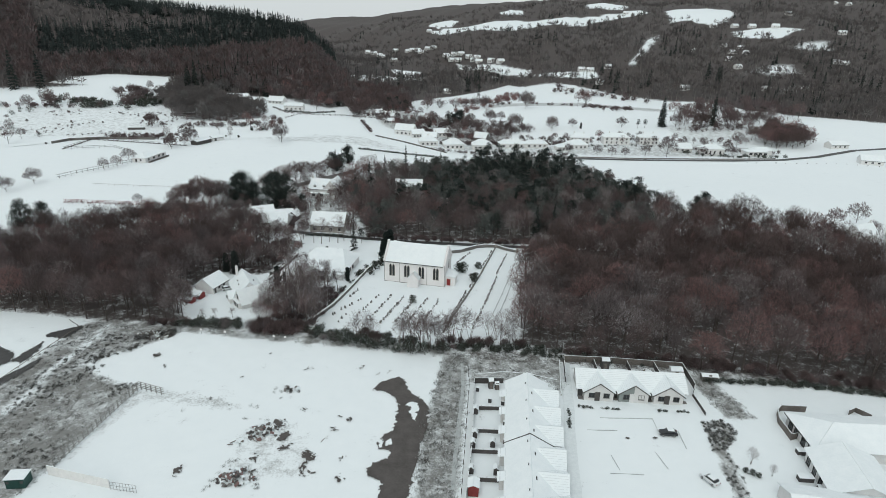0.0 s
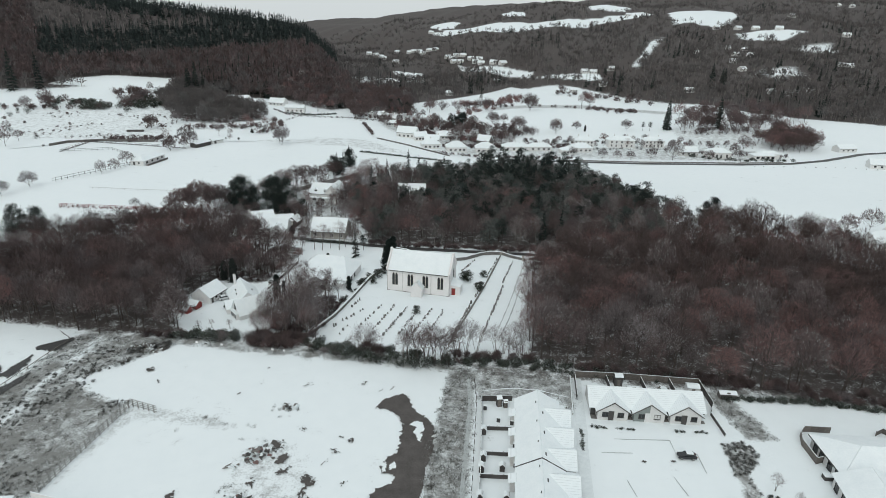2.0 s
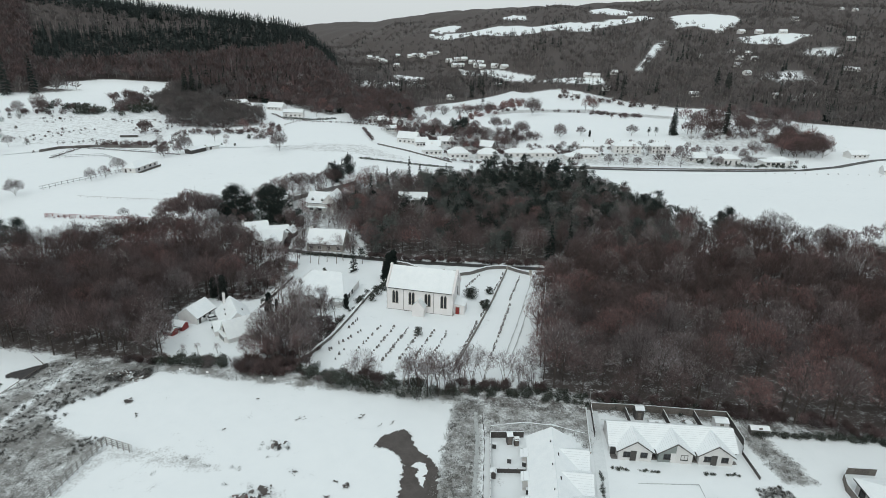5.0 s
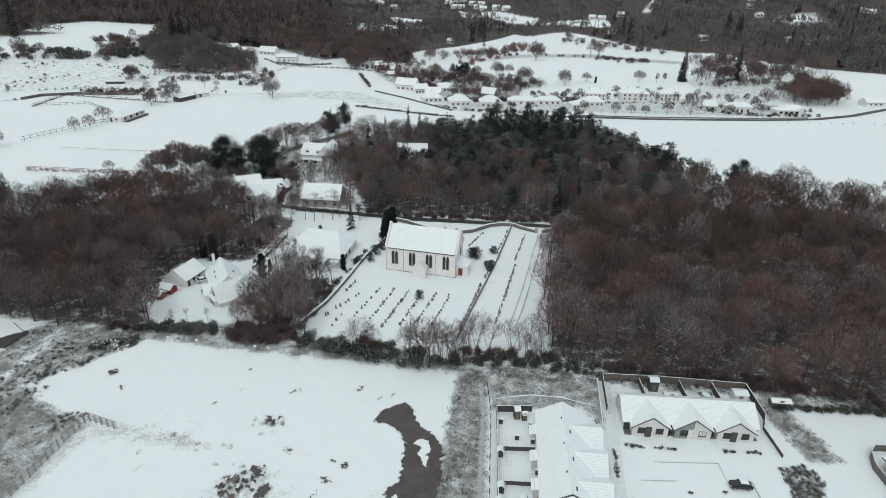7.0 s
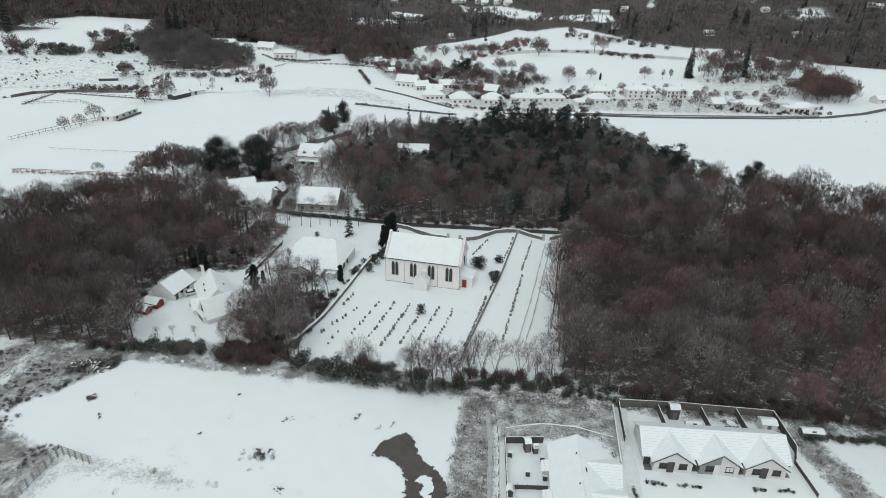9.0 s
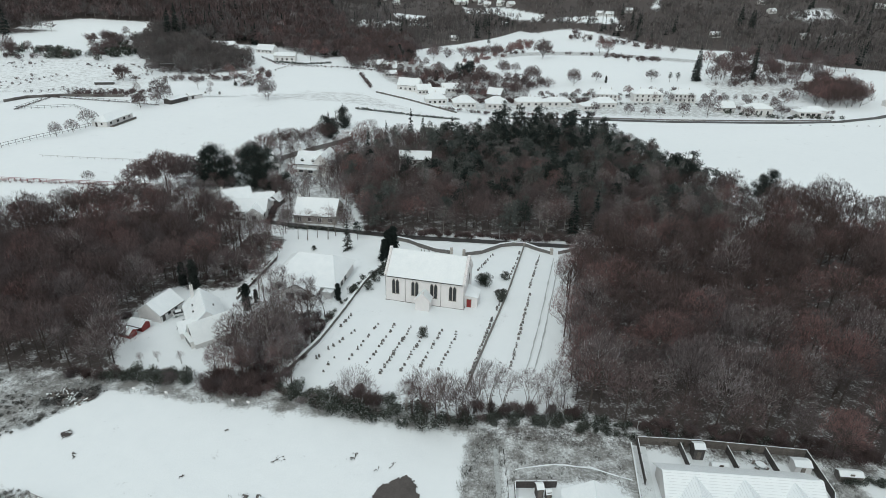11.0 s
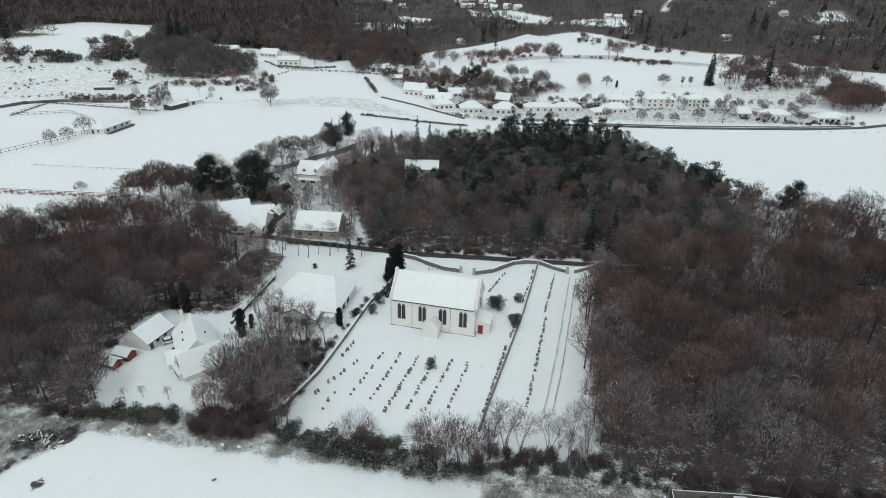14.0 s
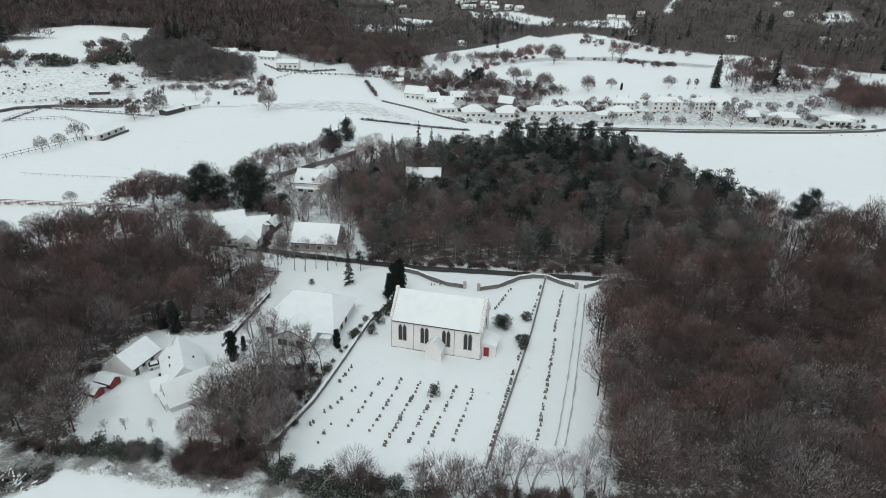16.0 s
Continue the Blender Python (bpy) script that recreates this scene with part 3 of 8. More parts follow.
def shrub(seed, h=2.2, spread=1.8, blades=260, leaf=0.42, twiggy=False):
    rnd = random.Random(seed)
    s = Soup()
    for k in range(7):
        a = rnd.uniform(0, 6.283)
        s.tube((0, 0, 0), (spread * .6 * math.cos(a), spread * .6 * math.sin(a), h * rnd.uniform(.5, .9)), 0.05, 0.015, 3)
    bumps = [(rnd.uniform(-.55, .55) * spread, rnd.uniform(-.55, .55) * spread, rnd.uniform(.35, .72) * h, rnd.uniform(.35, .6)) for _ in range(9)]
    for k in range(blades):
        bx, by, bz, br = bumps[rnd.randrange(9)]
        d = Vector((rnd.gauss(0, 1), rnd.gauss(0, 1), rnd.gauss(0, .9))).normalized()
        p = Vector((bx, by, bz)) + d * br * spread * rnd.random() ** 0.4
        p.z = max(0.02, p.z)
        if twiggy:
            s.blade(p, d + Vector((0, 0, .8)), leaf * 2.2, leaf * .15, rnd)
        else:
            s.blade(p, d + Vector((rnd.uniform(-.6, .6), rnd.uniform(-.6, .6), .2)), leaf, leaf * 0.7, rnd)
    return s.arrays()


def far_tree(seed, conifer):
    """A tree of the far woods: a tapering conifer of drooping whorls, or a bare crown of rising branches."""
    rnd = random.Random(seed)
    s = Soup()
    if conifer:
        h = 19
        for i in range(7):
            u = i / 6
            r = 3.0 * (1 - u) + 0.35
            for k in range(6):
                a = 6.283 * k / 6 + rnd.uniform(-.5, .5)
                s.blade((0, 0, h * (0.08 + 0.8 * u)), (math.cos(a), math.sin(a), -0.35), r * 1.15, r * 1.1, rnd)
        for k in range(4):
            s.blade((0, 0, h * 0.72), (rnd.uniform(-.1, .1), rnd.uniform(-.1, .1), 1), h * 0.3, 1.0, rnd)
    else:
        for k in range(38):
            n = Vector((rnd.gauss(0, 1), rnd.gauss(0, 1), abs(rnd.gauss(0, 1)) - .35)).normalized()
            p = Vector((n.x * 2.4, n.y * 2.4, 5.4 + n.z * 3.6)) * rnd.uniform(.7, 1.05)
            s.blade(p, n + Vector((rnd.uniform(-.5, .5), rnd.uniform(-.5, .5), rnd.uniform(.3, 1.1))), rnd.uniform(2.0, 3.6), rnd.uniform(.5, .95), rnd)
        s.tube((0, 0, 0), (0, 0, 7), 0.2, 0.1, 3)
    return s.arrays()


def scatter(name, variants, places, materials, label, category, seed=3, sizes=(0.8, 1.15), kind="stuff"):
    """Joins many trees or bushes into one object, each turned, scaled and tinted on its own."""
    rnd = np.random.RandomState(seed)
    V, F, M, T = [], [], [], []
    off = 0
    for x, y in places:
        v, f, m = variants[rnd.randint(len(variants))]
        a, sc = rnd.uniform(0, 6.283), rnd.uniform(*sizes)
        c, si = math.cos(a) * sc, math.sin(a) * sc
        w = np.empty_like(v)
        w[:, 0] = v[:, 0] * c - v[:, 1] * si + x
        w[:, 1] = v[:, 0] * si + v[:, 1] * c + y
        w[:, 2] = v[:, 2] * sc * rnd.uniform(.9, 1.1) + gz(x, y) - 0.1
        V.append(w)
        F.append(f + off)
        M.append(m)
        T.append(np.full(len(v), rnd.random_sample()))
        off += len(v)
    me = mesh_of(name, np.concatenate(V), np.concatenate(F))
    me.polygons.foreach_set("material_index", np.concatenate(M))
    add_layer(me, "tint", np.concatenate(T))
    for mt in materials:
        me.materials.append(mt)
    return tagged(new(name, me), label, category, kind=kind)


def sprinkle(poly, gap, seed, avoid=()):
    """Places in a polygon at about that distance from one another."""
    rnd = np.random.RandomState(seed)
    px, py = np.array(poly, float).T
    out = []
    for x in np.arange(px.min(), px.max(), gap):
        for y in np.arange(py.min(), py.max(), gap):
            p = (x + rnd.uniform(-.45, .45) * gap, y + rnd.uniform(-.45, .45) * gap)
            out.append(p)
    out = np.array(out)
    out = out[inside(poly, out[:, 0], out[:, 1])]
    return [tuple(p) for p in out]


def tree_meshes(name, arrays):
    """The trunk and the crown of one kind of tree, as two meshes."""
    v, f, m = arrays
    made = []
    for k in (0, 1):
        g = f[m == k]
        used, inv = np.unique(g.ravel(), return_inverse=True)
        made.append(mesh_of(name, v[used], inv.reshape(-1, 3)))
    return made


def plant(name, meshes, x, y, scale, label, category, materials, group="", turn=None, wide=1.0):
    trunk, crown = meshes
    turn = random.uniform(0, 360) if turn is None else turn
    t = thing(name, Matrix.Translation((x, y, gz(x, y) - 0.08)) @ pose(0, 0, 0, 0, 0, turn) @ Matrix.Diagonal((scale * wide, scale * wide, scale, 1)), label, category, group)
    for nm, me, mt in (("trunk", trunk, materials[0]), ("crown", crown, materials[1])):
        key = me.name + mt.name
        if key not in DRESSED:
            d = me.copy()
            d.materials.clear()
            d.materials.append(mt)
            DRESSED[key] = d
        ob = new(nm, DRESSED[key])
        ob.parent = t
    return t


DRESSED = {}

# ---- the large structure ----
build_ground()


def strip(name, line, w0, w1, lift, material, label, category, step=1.5):
    """A ribbon of ground cover along a line, from w0 to w1 metres to its left."""
    pts = []
    for (ax, ay), (bx, by) in zip(line, line[1:]):
        n = max(1, int(math.hypot(bx - ax, by - ay) / step))
        pts += [(ax + (bx - ax) * i / n, ay + (by - ay) * i / n) for i in range(n)]
    pts.append(line[-1])
    bm = bmesh.new()
    rows = []
    for i, (x, y) in enumerate(pts):
        ax, ay = pts[max(0, i - 1)]
        bx, by = pts[min(len(pts) - 1, i + 1)]
        ln = math.hypot(bx - ax, by - ay)
        nx, ny = -(by - ay) / ln, (bx - ax) / ln
        row = []
        for k in range(5):
            w = w0 + (w1 - w0) * k / 4
            if k in (0, 4):
                w += 0.25 * noise.noise((x * 0.4, y * 0.4, k))
            row.append(bm.verts.new((x + nx * w, y + ny * w, gz(x + nx * w, y + ny * w) + lift)))
        rows.append(row)
    for a, b in zip(rows, rows[1:]):
        for k in range(4):
            bm.faces.new((a[k], b[k], b[k + 1], a[k + 1]))
    bmesh.ops.recalc_face_normals(bm, faces=bm.faces[:])
    if sum(f.normal.z for f in bm.faces) < 0:
        bmesh.ops.reverse_faces(bm, faces=bm.faces[:])
    return tagged(part(name, bm, material), label, category, kind="structure")


ROAD = [(-64, 231), (-52, 227.5), (-40, 223.5), (-16, 217), (0, 213), (26, 209.3), (50, 205.6), (80, 199), (150, 190), (260, 180)]
strip("road", ROAD, -1.35, 1.35, 0.16, M_TARMAC, "dark wet tarmac lane cleared of snow", "road")

# ---- woods ----
BARE = [crown_tree(i, h=random.uniform(11, 15), spread=random.uniform(3.3, 4.6), twigs=1500, width=.085, length=.74) for i in range(8)]
FINE = [crown_tree(60 + i, h=random.uniform(11, 14), spread=random.uniform(3.5, 4.5), twigs=1800, width=.085, length=.62) for i in range(4)]
THIN = [crown_tree(30 + i, h=random.uniform(11, 14), spread=random.uniform(3.0, 4.0), twigs=850, low=.42, width=.07, length=.8) for i in range(4)]
BARE_SLIM = [bare_tree(20 + i, h=random.uniform(12, 15), spread=2.8, twigs=600, low=0.5, upright=0.9) for i in range(4)]
MIDDLE = [crown_tree(200 + i, h=random.uniform(9, 12), spread=random.uniform(3.4, 4.6), twigs=330, low=.2, width=.3, length=1.2, lobes=7) for i in range(5)]
PINES = [pine_tree(40 + i, h=random.uniform(12, 15), per=34, leaf=.56) for i in range(3)]
SPRUCE = [spruce_tree(50 + i, h=random.uniform(13, 17)) for i in range(3)]
ROUNDS = [pine_tree(46 + i, h=11.0, spread=3.7, clumps=46, per=26, leaf=.6, low=.22) for i in range(3)]


def wood(poly, gap, seed, kinds, where, shares=(.68, .84), gaps=-.42, sizes=(.75, 1.15), twig=None):
    """A wood of bare trees: most of them brown, some pink-brown with dead leaves, some white with frost."""
    places = [q for q in sprinkle(poly, gap, seed) if noise.noise((q[0] * .06, q[1] * .06, seed)) > gaps]
    random.Random(seed).shuffle(places)
    n = len(places)
    a, b = int(n * shares[0]), int(n * shares[1])
    scatter("broadleaf_wood", kinds, places[:a], (M_BARK, twig or M_TWIG), "leafless brown trees of " + where, "woodland", seed, sizes)
    scatter("rusty_trees", FINE if kinds[0] is BARE[0] else kinds, places[a:b], (M_BARK, M_RUST), "pinkish-brown trees in " + where, "woodland", seed + 1, sizes)
    scatter("frosted_trees", FINE if kinds[0] is BARE[0] else kinds, places[b:], (M_BARK, M_FROST), "snow-dusted bare trees in " + where, "woodland", seed + 2, sizes)


wood([q for q in WOOD_RIGHT[:6]] + [(175, 138), (96, 146), (60, 152), (36, 156)], 5.1, 5, BARE + THIN[:2], "the wood beside the churchyard", (.52, .76))
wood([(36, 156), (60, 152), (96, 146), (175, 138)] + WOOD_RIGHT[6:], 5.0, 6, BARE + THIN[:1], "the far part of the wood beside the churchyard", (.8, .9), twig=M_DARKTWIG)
wood(WOOD_LEFT, 4.3, 15, BARE[:6] + THIN[:1] + BARE_SLIM[:1], "the wood beside the cottage", (.86, .94), -.7, (.74, 1.05))
scatter("churchyard_edge_trees", FINE, [(36.5, 150.5), (33.5, 140.2), (38.5, 145.4), (36.0, 132.1), (31.8, 133.0), (69.2, 131.4), (57.6, 160.5), (35.0, 155.5), (40.2, 172.5)], (M_BARK, M_RUST), "pinkish-red trees at the churchyard's edge", "woodland", 91, (.8, 1.0))
scatter("churchyard_edge_trees", FINE, [(43.8, 169.8), (43.9, 163.2), (69.0, 154.7), (56.4, 146.0), (43.2, 137.2), (63.1, 130.4), (48.5, 172), (46.0, 185.0), (48.5, 191.0)], (M_BARK, M_FROST), "mauve-grey frosted trees at the churchyard's edge", "woodland", 92, (.85, 1.0))
p = [q for q in sprinkle(WOOD_MID, 5.0, 7) if math.hypot(q[0] - 3.5, (q[1] - 275) * .8) > 6.5]
dark = [q for q in p if (q[1] > 245 and q[0] > 5 and hash((int(q[0] * 7), int(q[1] * 7))) % 10 < 6) or hash((int(q[0] * 5), int(q[1] * 5))) % 10 < 2]
light = [q for q in p if q not in dark]
scatter("pine_wood", PINES + SPRUCE[:1], dark[::3], (M_BARK, M_NEEDLE), "dark green pines standing among bare trees", "woodland", 8, (.75, 1.0))
scatter("evergreen_wood", ROUNDS, [q for k, q in enumerate(dark) if k % 3], (M_BARK, M_MIXED), "rounded grey-green evergreens in the mixed wood", "woodland", 18, (.8, 1.1))
scatter("pine_wood", PINES, [(44 + 5.2 * i + (i * 29 % 7), 330 + (i * 17 % 23)) for i in range(11)], (M_BARK, M_NEEDLE), "tall dark pines behind the mixed wood", "woodland", 13, (1.1, 1.35))
scatter("pine_wood", PINES, [(36 + 3.7 * i + (i * 37 % 5) * .7, 298 + (i * 53 % 11)) for i in range(13)], (M_BARK, M_NEEDLE), "tall dark pines at the back of the wood", "woodland", 12, (1.0, 1.3))
k = int(len(light) * 0.55)
random.Random(2).shuffle(light)
scatter("broadleaf_wood", BARE, light[:k], (M_BARK, M_TWIG), "leafless trees of the mixed wood behind the lane", "woodland", 7, (.7, 1.0))
scatter("rusty_trees", FINE, light[k:k + 26], (M_BARK, M_RUST), "pinkish-brown trees in the mixed wood behind the lane", "woodland", 17, (.7, 1.0))
scatter("frosted_trees", FINE, light[k + 26:], (M_PALEBARK, M_FROST), "snow-dusted bare trees in the mixed wood behind the lane", "woodland", 27, (.6, .9))
wood(HAMLET_WOOD, 6.5, 93, MIDDLE, "the hamlet on the rise", (.9, .97), -.5, (.8, 1.3))
wood(HILLOCK_WOOD, 10.5, 96, MIDDLE, "the hillock above the villas", (.9, .94), -.1, (.9, 1.5))

FARB = [far_tree(i, False) for i in range(5)]
FARC = [far_tree(10 + i, True) for i in range(4)]
rnd = np.random.RandomState(4)
fy = 540 * np.exp(rnd.uniform(0, 1.0, 60000) ** 1.0 * 1.5)
fx = fy * rnd.uniform(-0.85, 0.85, 60000)
r = fx / fy
front = np.interp(r, [-.54, -.468, -.41, -.32, -.251, -.189, -.137], [705, 710, 722, 751, 784, 826, 890])
band = ss(.35, .75, np.sin(fy * .019 - r * 9) * .5 + .5) * (r < -.3)
ridge = (fy > front + 14 * np.sin(r * 60)) & (fy < 1080) & (r < -0.108) & (r > -0.56) & ~((band > .5) & (fy > 790) & (fy < 880))
w = far_wood(fx, fy)
both = np.stack([fx, fy], 1)
conifers = both[ridge][:5200]
gr = rnd.uniform(-.64, -.09, 9000)
gy = rnd.uniform(640, 900, 9000)
foot = (far_wood(gr * gy, gy) > .6) & ~((gy > np.interp(gr, [-.54, -.468, -.41, -.32, -.251, -.189, -.137], [705, 710, 722, 751, 784, 826, 890])) & (gr > -.56) & (gr < -.108))
slope = np.stack([gr * gy, gy], 1)[foot][:2600]
decs = both[(w > 0.5 + .25 * np.sin(fx * .013) * np.sin(fy * .009)) & ~ridge][:11000]
scatter("conifer_plantation", FARC, conifers, (M_BARK, M_FARNEEDLE), "dark conifer plantation on the far ridge", "woodland", 9, (0.55, 0.92))
scatter("far_woodland", FARB, slope, (M_BARK, M_TWIG), "leafless brown woods at the foot of the far ridge", "woodland", 19, (.8, 1.3))
# far woods carry the haze in their twig colour and pale trunks
scatter("far_woodland", FARB, decs, (M_PALEBARK, M_HAZETWIG), "leafless grey-brown woods on the far hillsides", "woodland", 10, (0.8, 1.35))
few = both[(w > 0.55) & ~ridge & (np.sin(fx * .021 + 2) * np.sin(fy * .017) > .45)][-900:]
scatter("far_conifers", FARC, few, (M_BARK, M_NEEDLE), "dark conifers standing singly in the far woods", "woodland", 11, (0.6, 1.1))


# ---- buildings ----
def wall_block(L, W, eave, ridge, base=-0.8, hip=False):
    bm = bmesh.new()
    if hip:
        box(bm, -L / 2, L / 2, -W / 2, W / 2, base, eave)
    else:
        prism(bm, [(-W / 2, base), (W / 2, base), (W / 2, eave), (0, ridge), (-W / 2, eave)], -L / 2, L / 2, lambda u, v, w: (w, u, v))
    return bm


def gable_roof(L, W, eave, ridge, over=0.35, thick=0.16, verge=0.25):
    """Two slabs that meet at the ridge."""
    bm = bmesh.new()
    k = (ridge - eave) / (W / 2)
    e = eave - over * k
    for s in (-1, 1):
        slab(bm, [(-L / 2 - verge, s * (W / 2 + over), e), (L / 2 + verge, s * (W / 2 + over), e), (L / 2 + verge, 0, ridge), (-L / 2 - verge, 0, ridge)], thick)
    return bm


def low_hip(L, W, eave, ridge, half, back=0.0, over=0.45, thick=0.15):
    """A broad hipped roof with a ridge of a given half length, set back from the middle."""
    bm = bmesh.new()
    a, b, z0 = L / 2 + over, W / 2 + over, eave - .1
    slab(bm, [(-a, -b, z0), (a, -b, z0), (half, back, ridge), (-half, back, ridge)], thick)
    slab(bm, [(a, b, z0), (-a, b, z0), (-half, back, ridge), (half, back, ridge)], thick)
    slab(bm, [(a, -b, z0), (a, b, z0), (half, back, ridge)], thick)
    slab(bm, [(-a, b, z0), (-a, -b, z0), (-half, back, ridge)], thick)
    return bm


def hip_roof(L, W, eave, ridge, over=0.4, thick=0.14):
    bm = bmesh.new()
    a, b = L / 2 + over, W / 2 + over
    c = max(0.0, a - b)
    z0, z1 = eave - 0.1, ridge
    if c > 0.05:
        slab(bm, [(-a, -b, z0), (a, -b, z0), (c, 0, z1), (-c, 0, z1)], thick)
        slab(bm, [(a, b, z0), (-a, b, z0), (-c, 0, z1), (c, 0, z1)], thick)
        slab(bm, [(a, -b, z0), (a, b, z0), (c, 0, z1)], thick)
        slab(bm, [(-a, b, z0), (-a, -b, z0), (-c, 0, z1)], thick)
    else:
        for p4 in ([(-a, -b), (a, -b)], [(a, -b), (a, b)], [(a, b), (-a, b)], [(-a, b), (-a, -b)]):
            slab(bm, [(*p4[0], z0), (*p4[1], z0), (0, 0, z1)], thick)
    return bm


def opening(parent, face, L, W, u, z, w, h, kind="window", frame_mat=None, pane_mat=None, label=""):
    """A window or a door on a face of a block: a frame that stands proud, and a pane or leaf set back in it."""
    fm, pm = frame_mat or M_WHITEFRAME, pane_mat or M_DARKGLASS
    turn, dist = {"S": (0, W / 2), "N": (180, W / 2), "E": (90, L / 2), "W": (-90, L / 2)}[face]
    m = pose(0, 0, 0, 0, 0, turn) @ Matrix.Translation((u, -dist, z))
    bm = bmesh.new()
    t = 0.07
    for q in ((-w / 2 - t, -w / 2, 0, h), (w / 2, w / 2 + t, 0, h), (-w / 2 - t, w / 2 + t, h, h + t), (-w / 2 - t, w / 2 + t, -t, 0)):
        box(bm, q[0], q[1], -0.09, 0.05, q[2], q[3])
    if kind == "window" and w > 1.0:
        box(bm, -0.03, 0.03, -0.06, 0.05, 0, h)
    fr = part(kind, bm, fm, parent, label, m)
    part("pane" if kind == "window" else "door_leaf", boxed(-w / 2, w / 2, -0.03, 0.04, 0, h), pm, fr)
    if kind == "window":
        part("sill", boxed(-w / 2 - 0.12, w / 2 + 0.12, -0.16, 0.05, -0.14, -0.07), fm, fr)
    return fr


def chimney(parent, x, y, z0, z1, w=0.7, d=0.5, material=None):
    c = part("chimney", boxed(x - w / 2, x + w / 2, y - d / 2, y + d / 2, z0, z1, bevel=0.03), material or M_WHITE, parent)
    bm = bmesh.new()
    for s in (-0.18, 0.18):
        cylinder(bm, x + s, y, z1, z1 + 0.35, 0.1, 0.08)
    part("chimney_pot", bm, M_SANDSTONE, c)
    return c


def church():
    """White harled hall church: steep snowy roof between crow-stepped gables, paired lancets, two porches."""
    L, W, e, r = 19.5, 10.2, 7.0, 11.6
    t = thing("church", pose(4.125 + 0.277 * W / 2, 170.74 + 0.961 * W / 2, -1.3, 0, 0, -16.07), "white harled church with crow-stepped gables and a snowy roof", "church")
    part("wall", wall_block(L, W, e, r), M_PINKWHITE, t)
    bm = gable_roof(L - 0.9, W, e, r, 0.25, 0.22, 0.0)
    part("roof", bm, M_SNOW, t, "steep roof under unbroken snow")
    # crow steps on both gables
    step = None
    for s in (-1, 1):
        for side in (-1, 1):
            n = 11
            for i in range(n):
                y0, y1 = side * W / 2 * (1 - i / n), side * W / 2 * (1 - (i + 1) / n)
                z = e + (r - e) * (i + 1) / n
                m = Matrix.Translation((s * L / 2, (y0 + y1) / 2, z))
                if step is None:
                    step = part("crow_step", boxed(-0.28, 0.28, -W / 4 / n - 0.01, W / 4 / n + 0.01, -0.75, 0.22), M_PINKWHITE, t, at=m)
                else:
                    same("crow_step", step, t, m)
        bm = bmesh.new()
        box(bm, s * L / 2 - 0.35, s * L / 2 + 0.35, -0.4, 0.4, r - 0.4, r + 0.6, bevel=0.05)
        part("finial", bm, M_PINKWHITE, t)
    # string of buttress lines, and a dark strip painting the shadow at the wall's foot
    for x in (-L / 2 + 0.05, -4.75, 4.1, L / 2 - 0.05):
        part("downpipe", boxed(x - 0.035, x + 0.035, -W / 2 - 0.08, -W / 2, -0.2, e), M_STONE, t)
    part("plinth", boxed(-L / 2 - 0.08, L / 2 + 0.08, -W / 2 - 0.08, W / 2 + 0.08, -0.9, 0.1), M_STONE, t)
    part("gutter", boxed(-L / 2 + 0.4, L / 2 - 0.4, -W / 2 - 0.42, -W / 2 - 0.26, e - 0.32, e - 0.2), M_FRAME, t)
    for x in (-7.2, -2.35, 2.35, 7.0):
        win = part("window", boxed(x - 0.98, x + 0.98, -W / 2 - 0.07, -W / 2, 2.0, 2.14), M_SANDSTONE, t, "paired pointed windows with dark panes")
        for s in (-0.47, 0.47):
            bm = bmesh.new()
            lancet(bm, x + s, 2.1, 0.36, 3.9, -W / 2 - 0.04, -W / 2 + 0.06)
            part("pane", bm, M_DARKGLASS, win)
            bm = bmesh.new()
            lancet_rim(bm, x + s, 2.1, 0.36, 3.9, -W / 2 - 0.09, 0.11)
            part("surround", bm, M_SANDSTONE, win)
    # gable windows on the east end
    for y, w, h, z in ((1.2, 0.5, 3.0, 4.0),):
        bm = bmesh.new()
        lancet(bm, y, z, w, h, -L / 2 - 0.04, -L / 2 + 0.06)
        part("window", bm, M_DARKGLASS, t, "tall pointed gable window", pose(0, 0, 0, 0, 0, 90))
    # small porch on the long side
    po = part("porch", wall_block(3.0, 3.4, 2.6, 4.4), M_PINKWHITE, t, at=pose(0.25, -W / 2 - 1.5, 0, 0, 0, 90))
    part("porch_roof", gable_roof(2.9, 3.4, 2.6, 4.4, 0.2, 0.14, 0.0), M_SNOW, po)
    part("porch_coping", gable_roof(0.3, 3.4, 2.6, 4.4, 0.22, 0.24, 0.0), M_PINKWHITE, po, at=pose(-1.45, 0, 0))
    part("porch_chimney", boxed(-1.55, -0.95, -0.3, 0.3, 4.2, 5.0), M_WHITE, po)
    # entrance porch against the east gable
    pe = part("entrance_porch", boxed(L / 2, L / 2 + 3.0, -3.4, 0.6, -0.8, 3.0), M_PINKWHITE, t)
    bm = bmesh.new()
    slab(bm, [(L / 2, -3.6, 3.1), (L / 2 + 3.2, -3.6, 2.8), (L / 2 + 3.2, 0.8, 2.8), (L / 2, 0.8, 3.9)], 0.16)
    part("porch_roof", bm, M_SNOW, pe)
    part("door", boxed(L / 2 + 0.5, L / 2 + 1.5, -3.5, -3.38, 0, 2.1), M_REDDOOR, pe, "red painted door")
    part("door_surround", boxed(L / 2 + 0.38, L / 2 + 1.62, -3.45, -3.39, 0, 2.25), M_SANDSTONE, pe)
    return t


def lancet(bm, x, z, w, h, y0, y1):
    prism(bm, lancet_line(x, z, w, h), y0, y1, lambda u, v, q: (u, q, v))


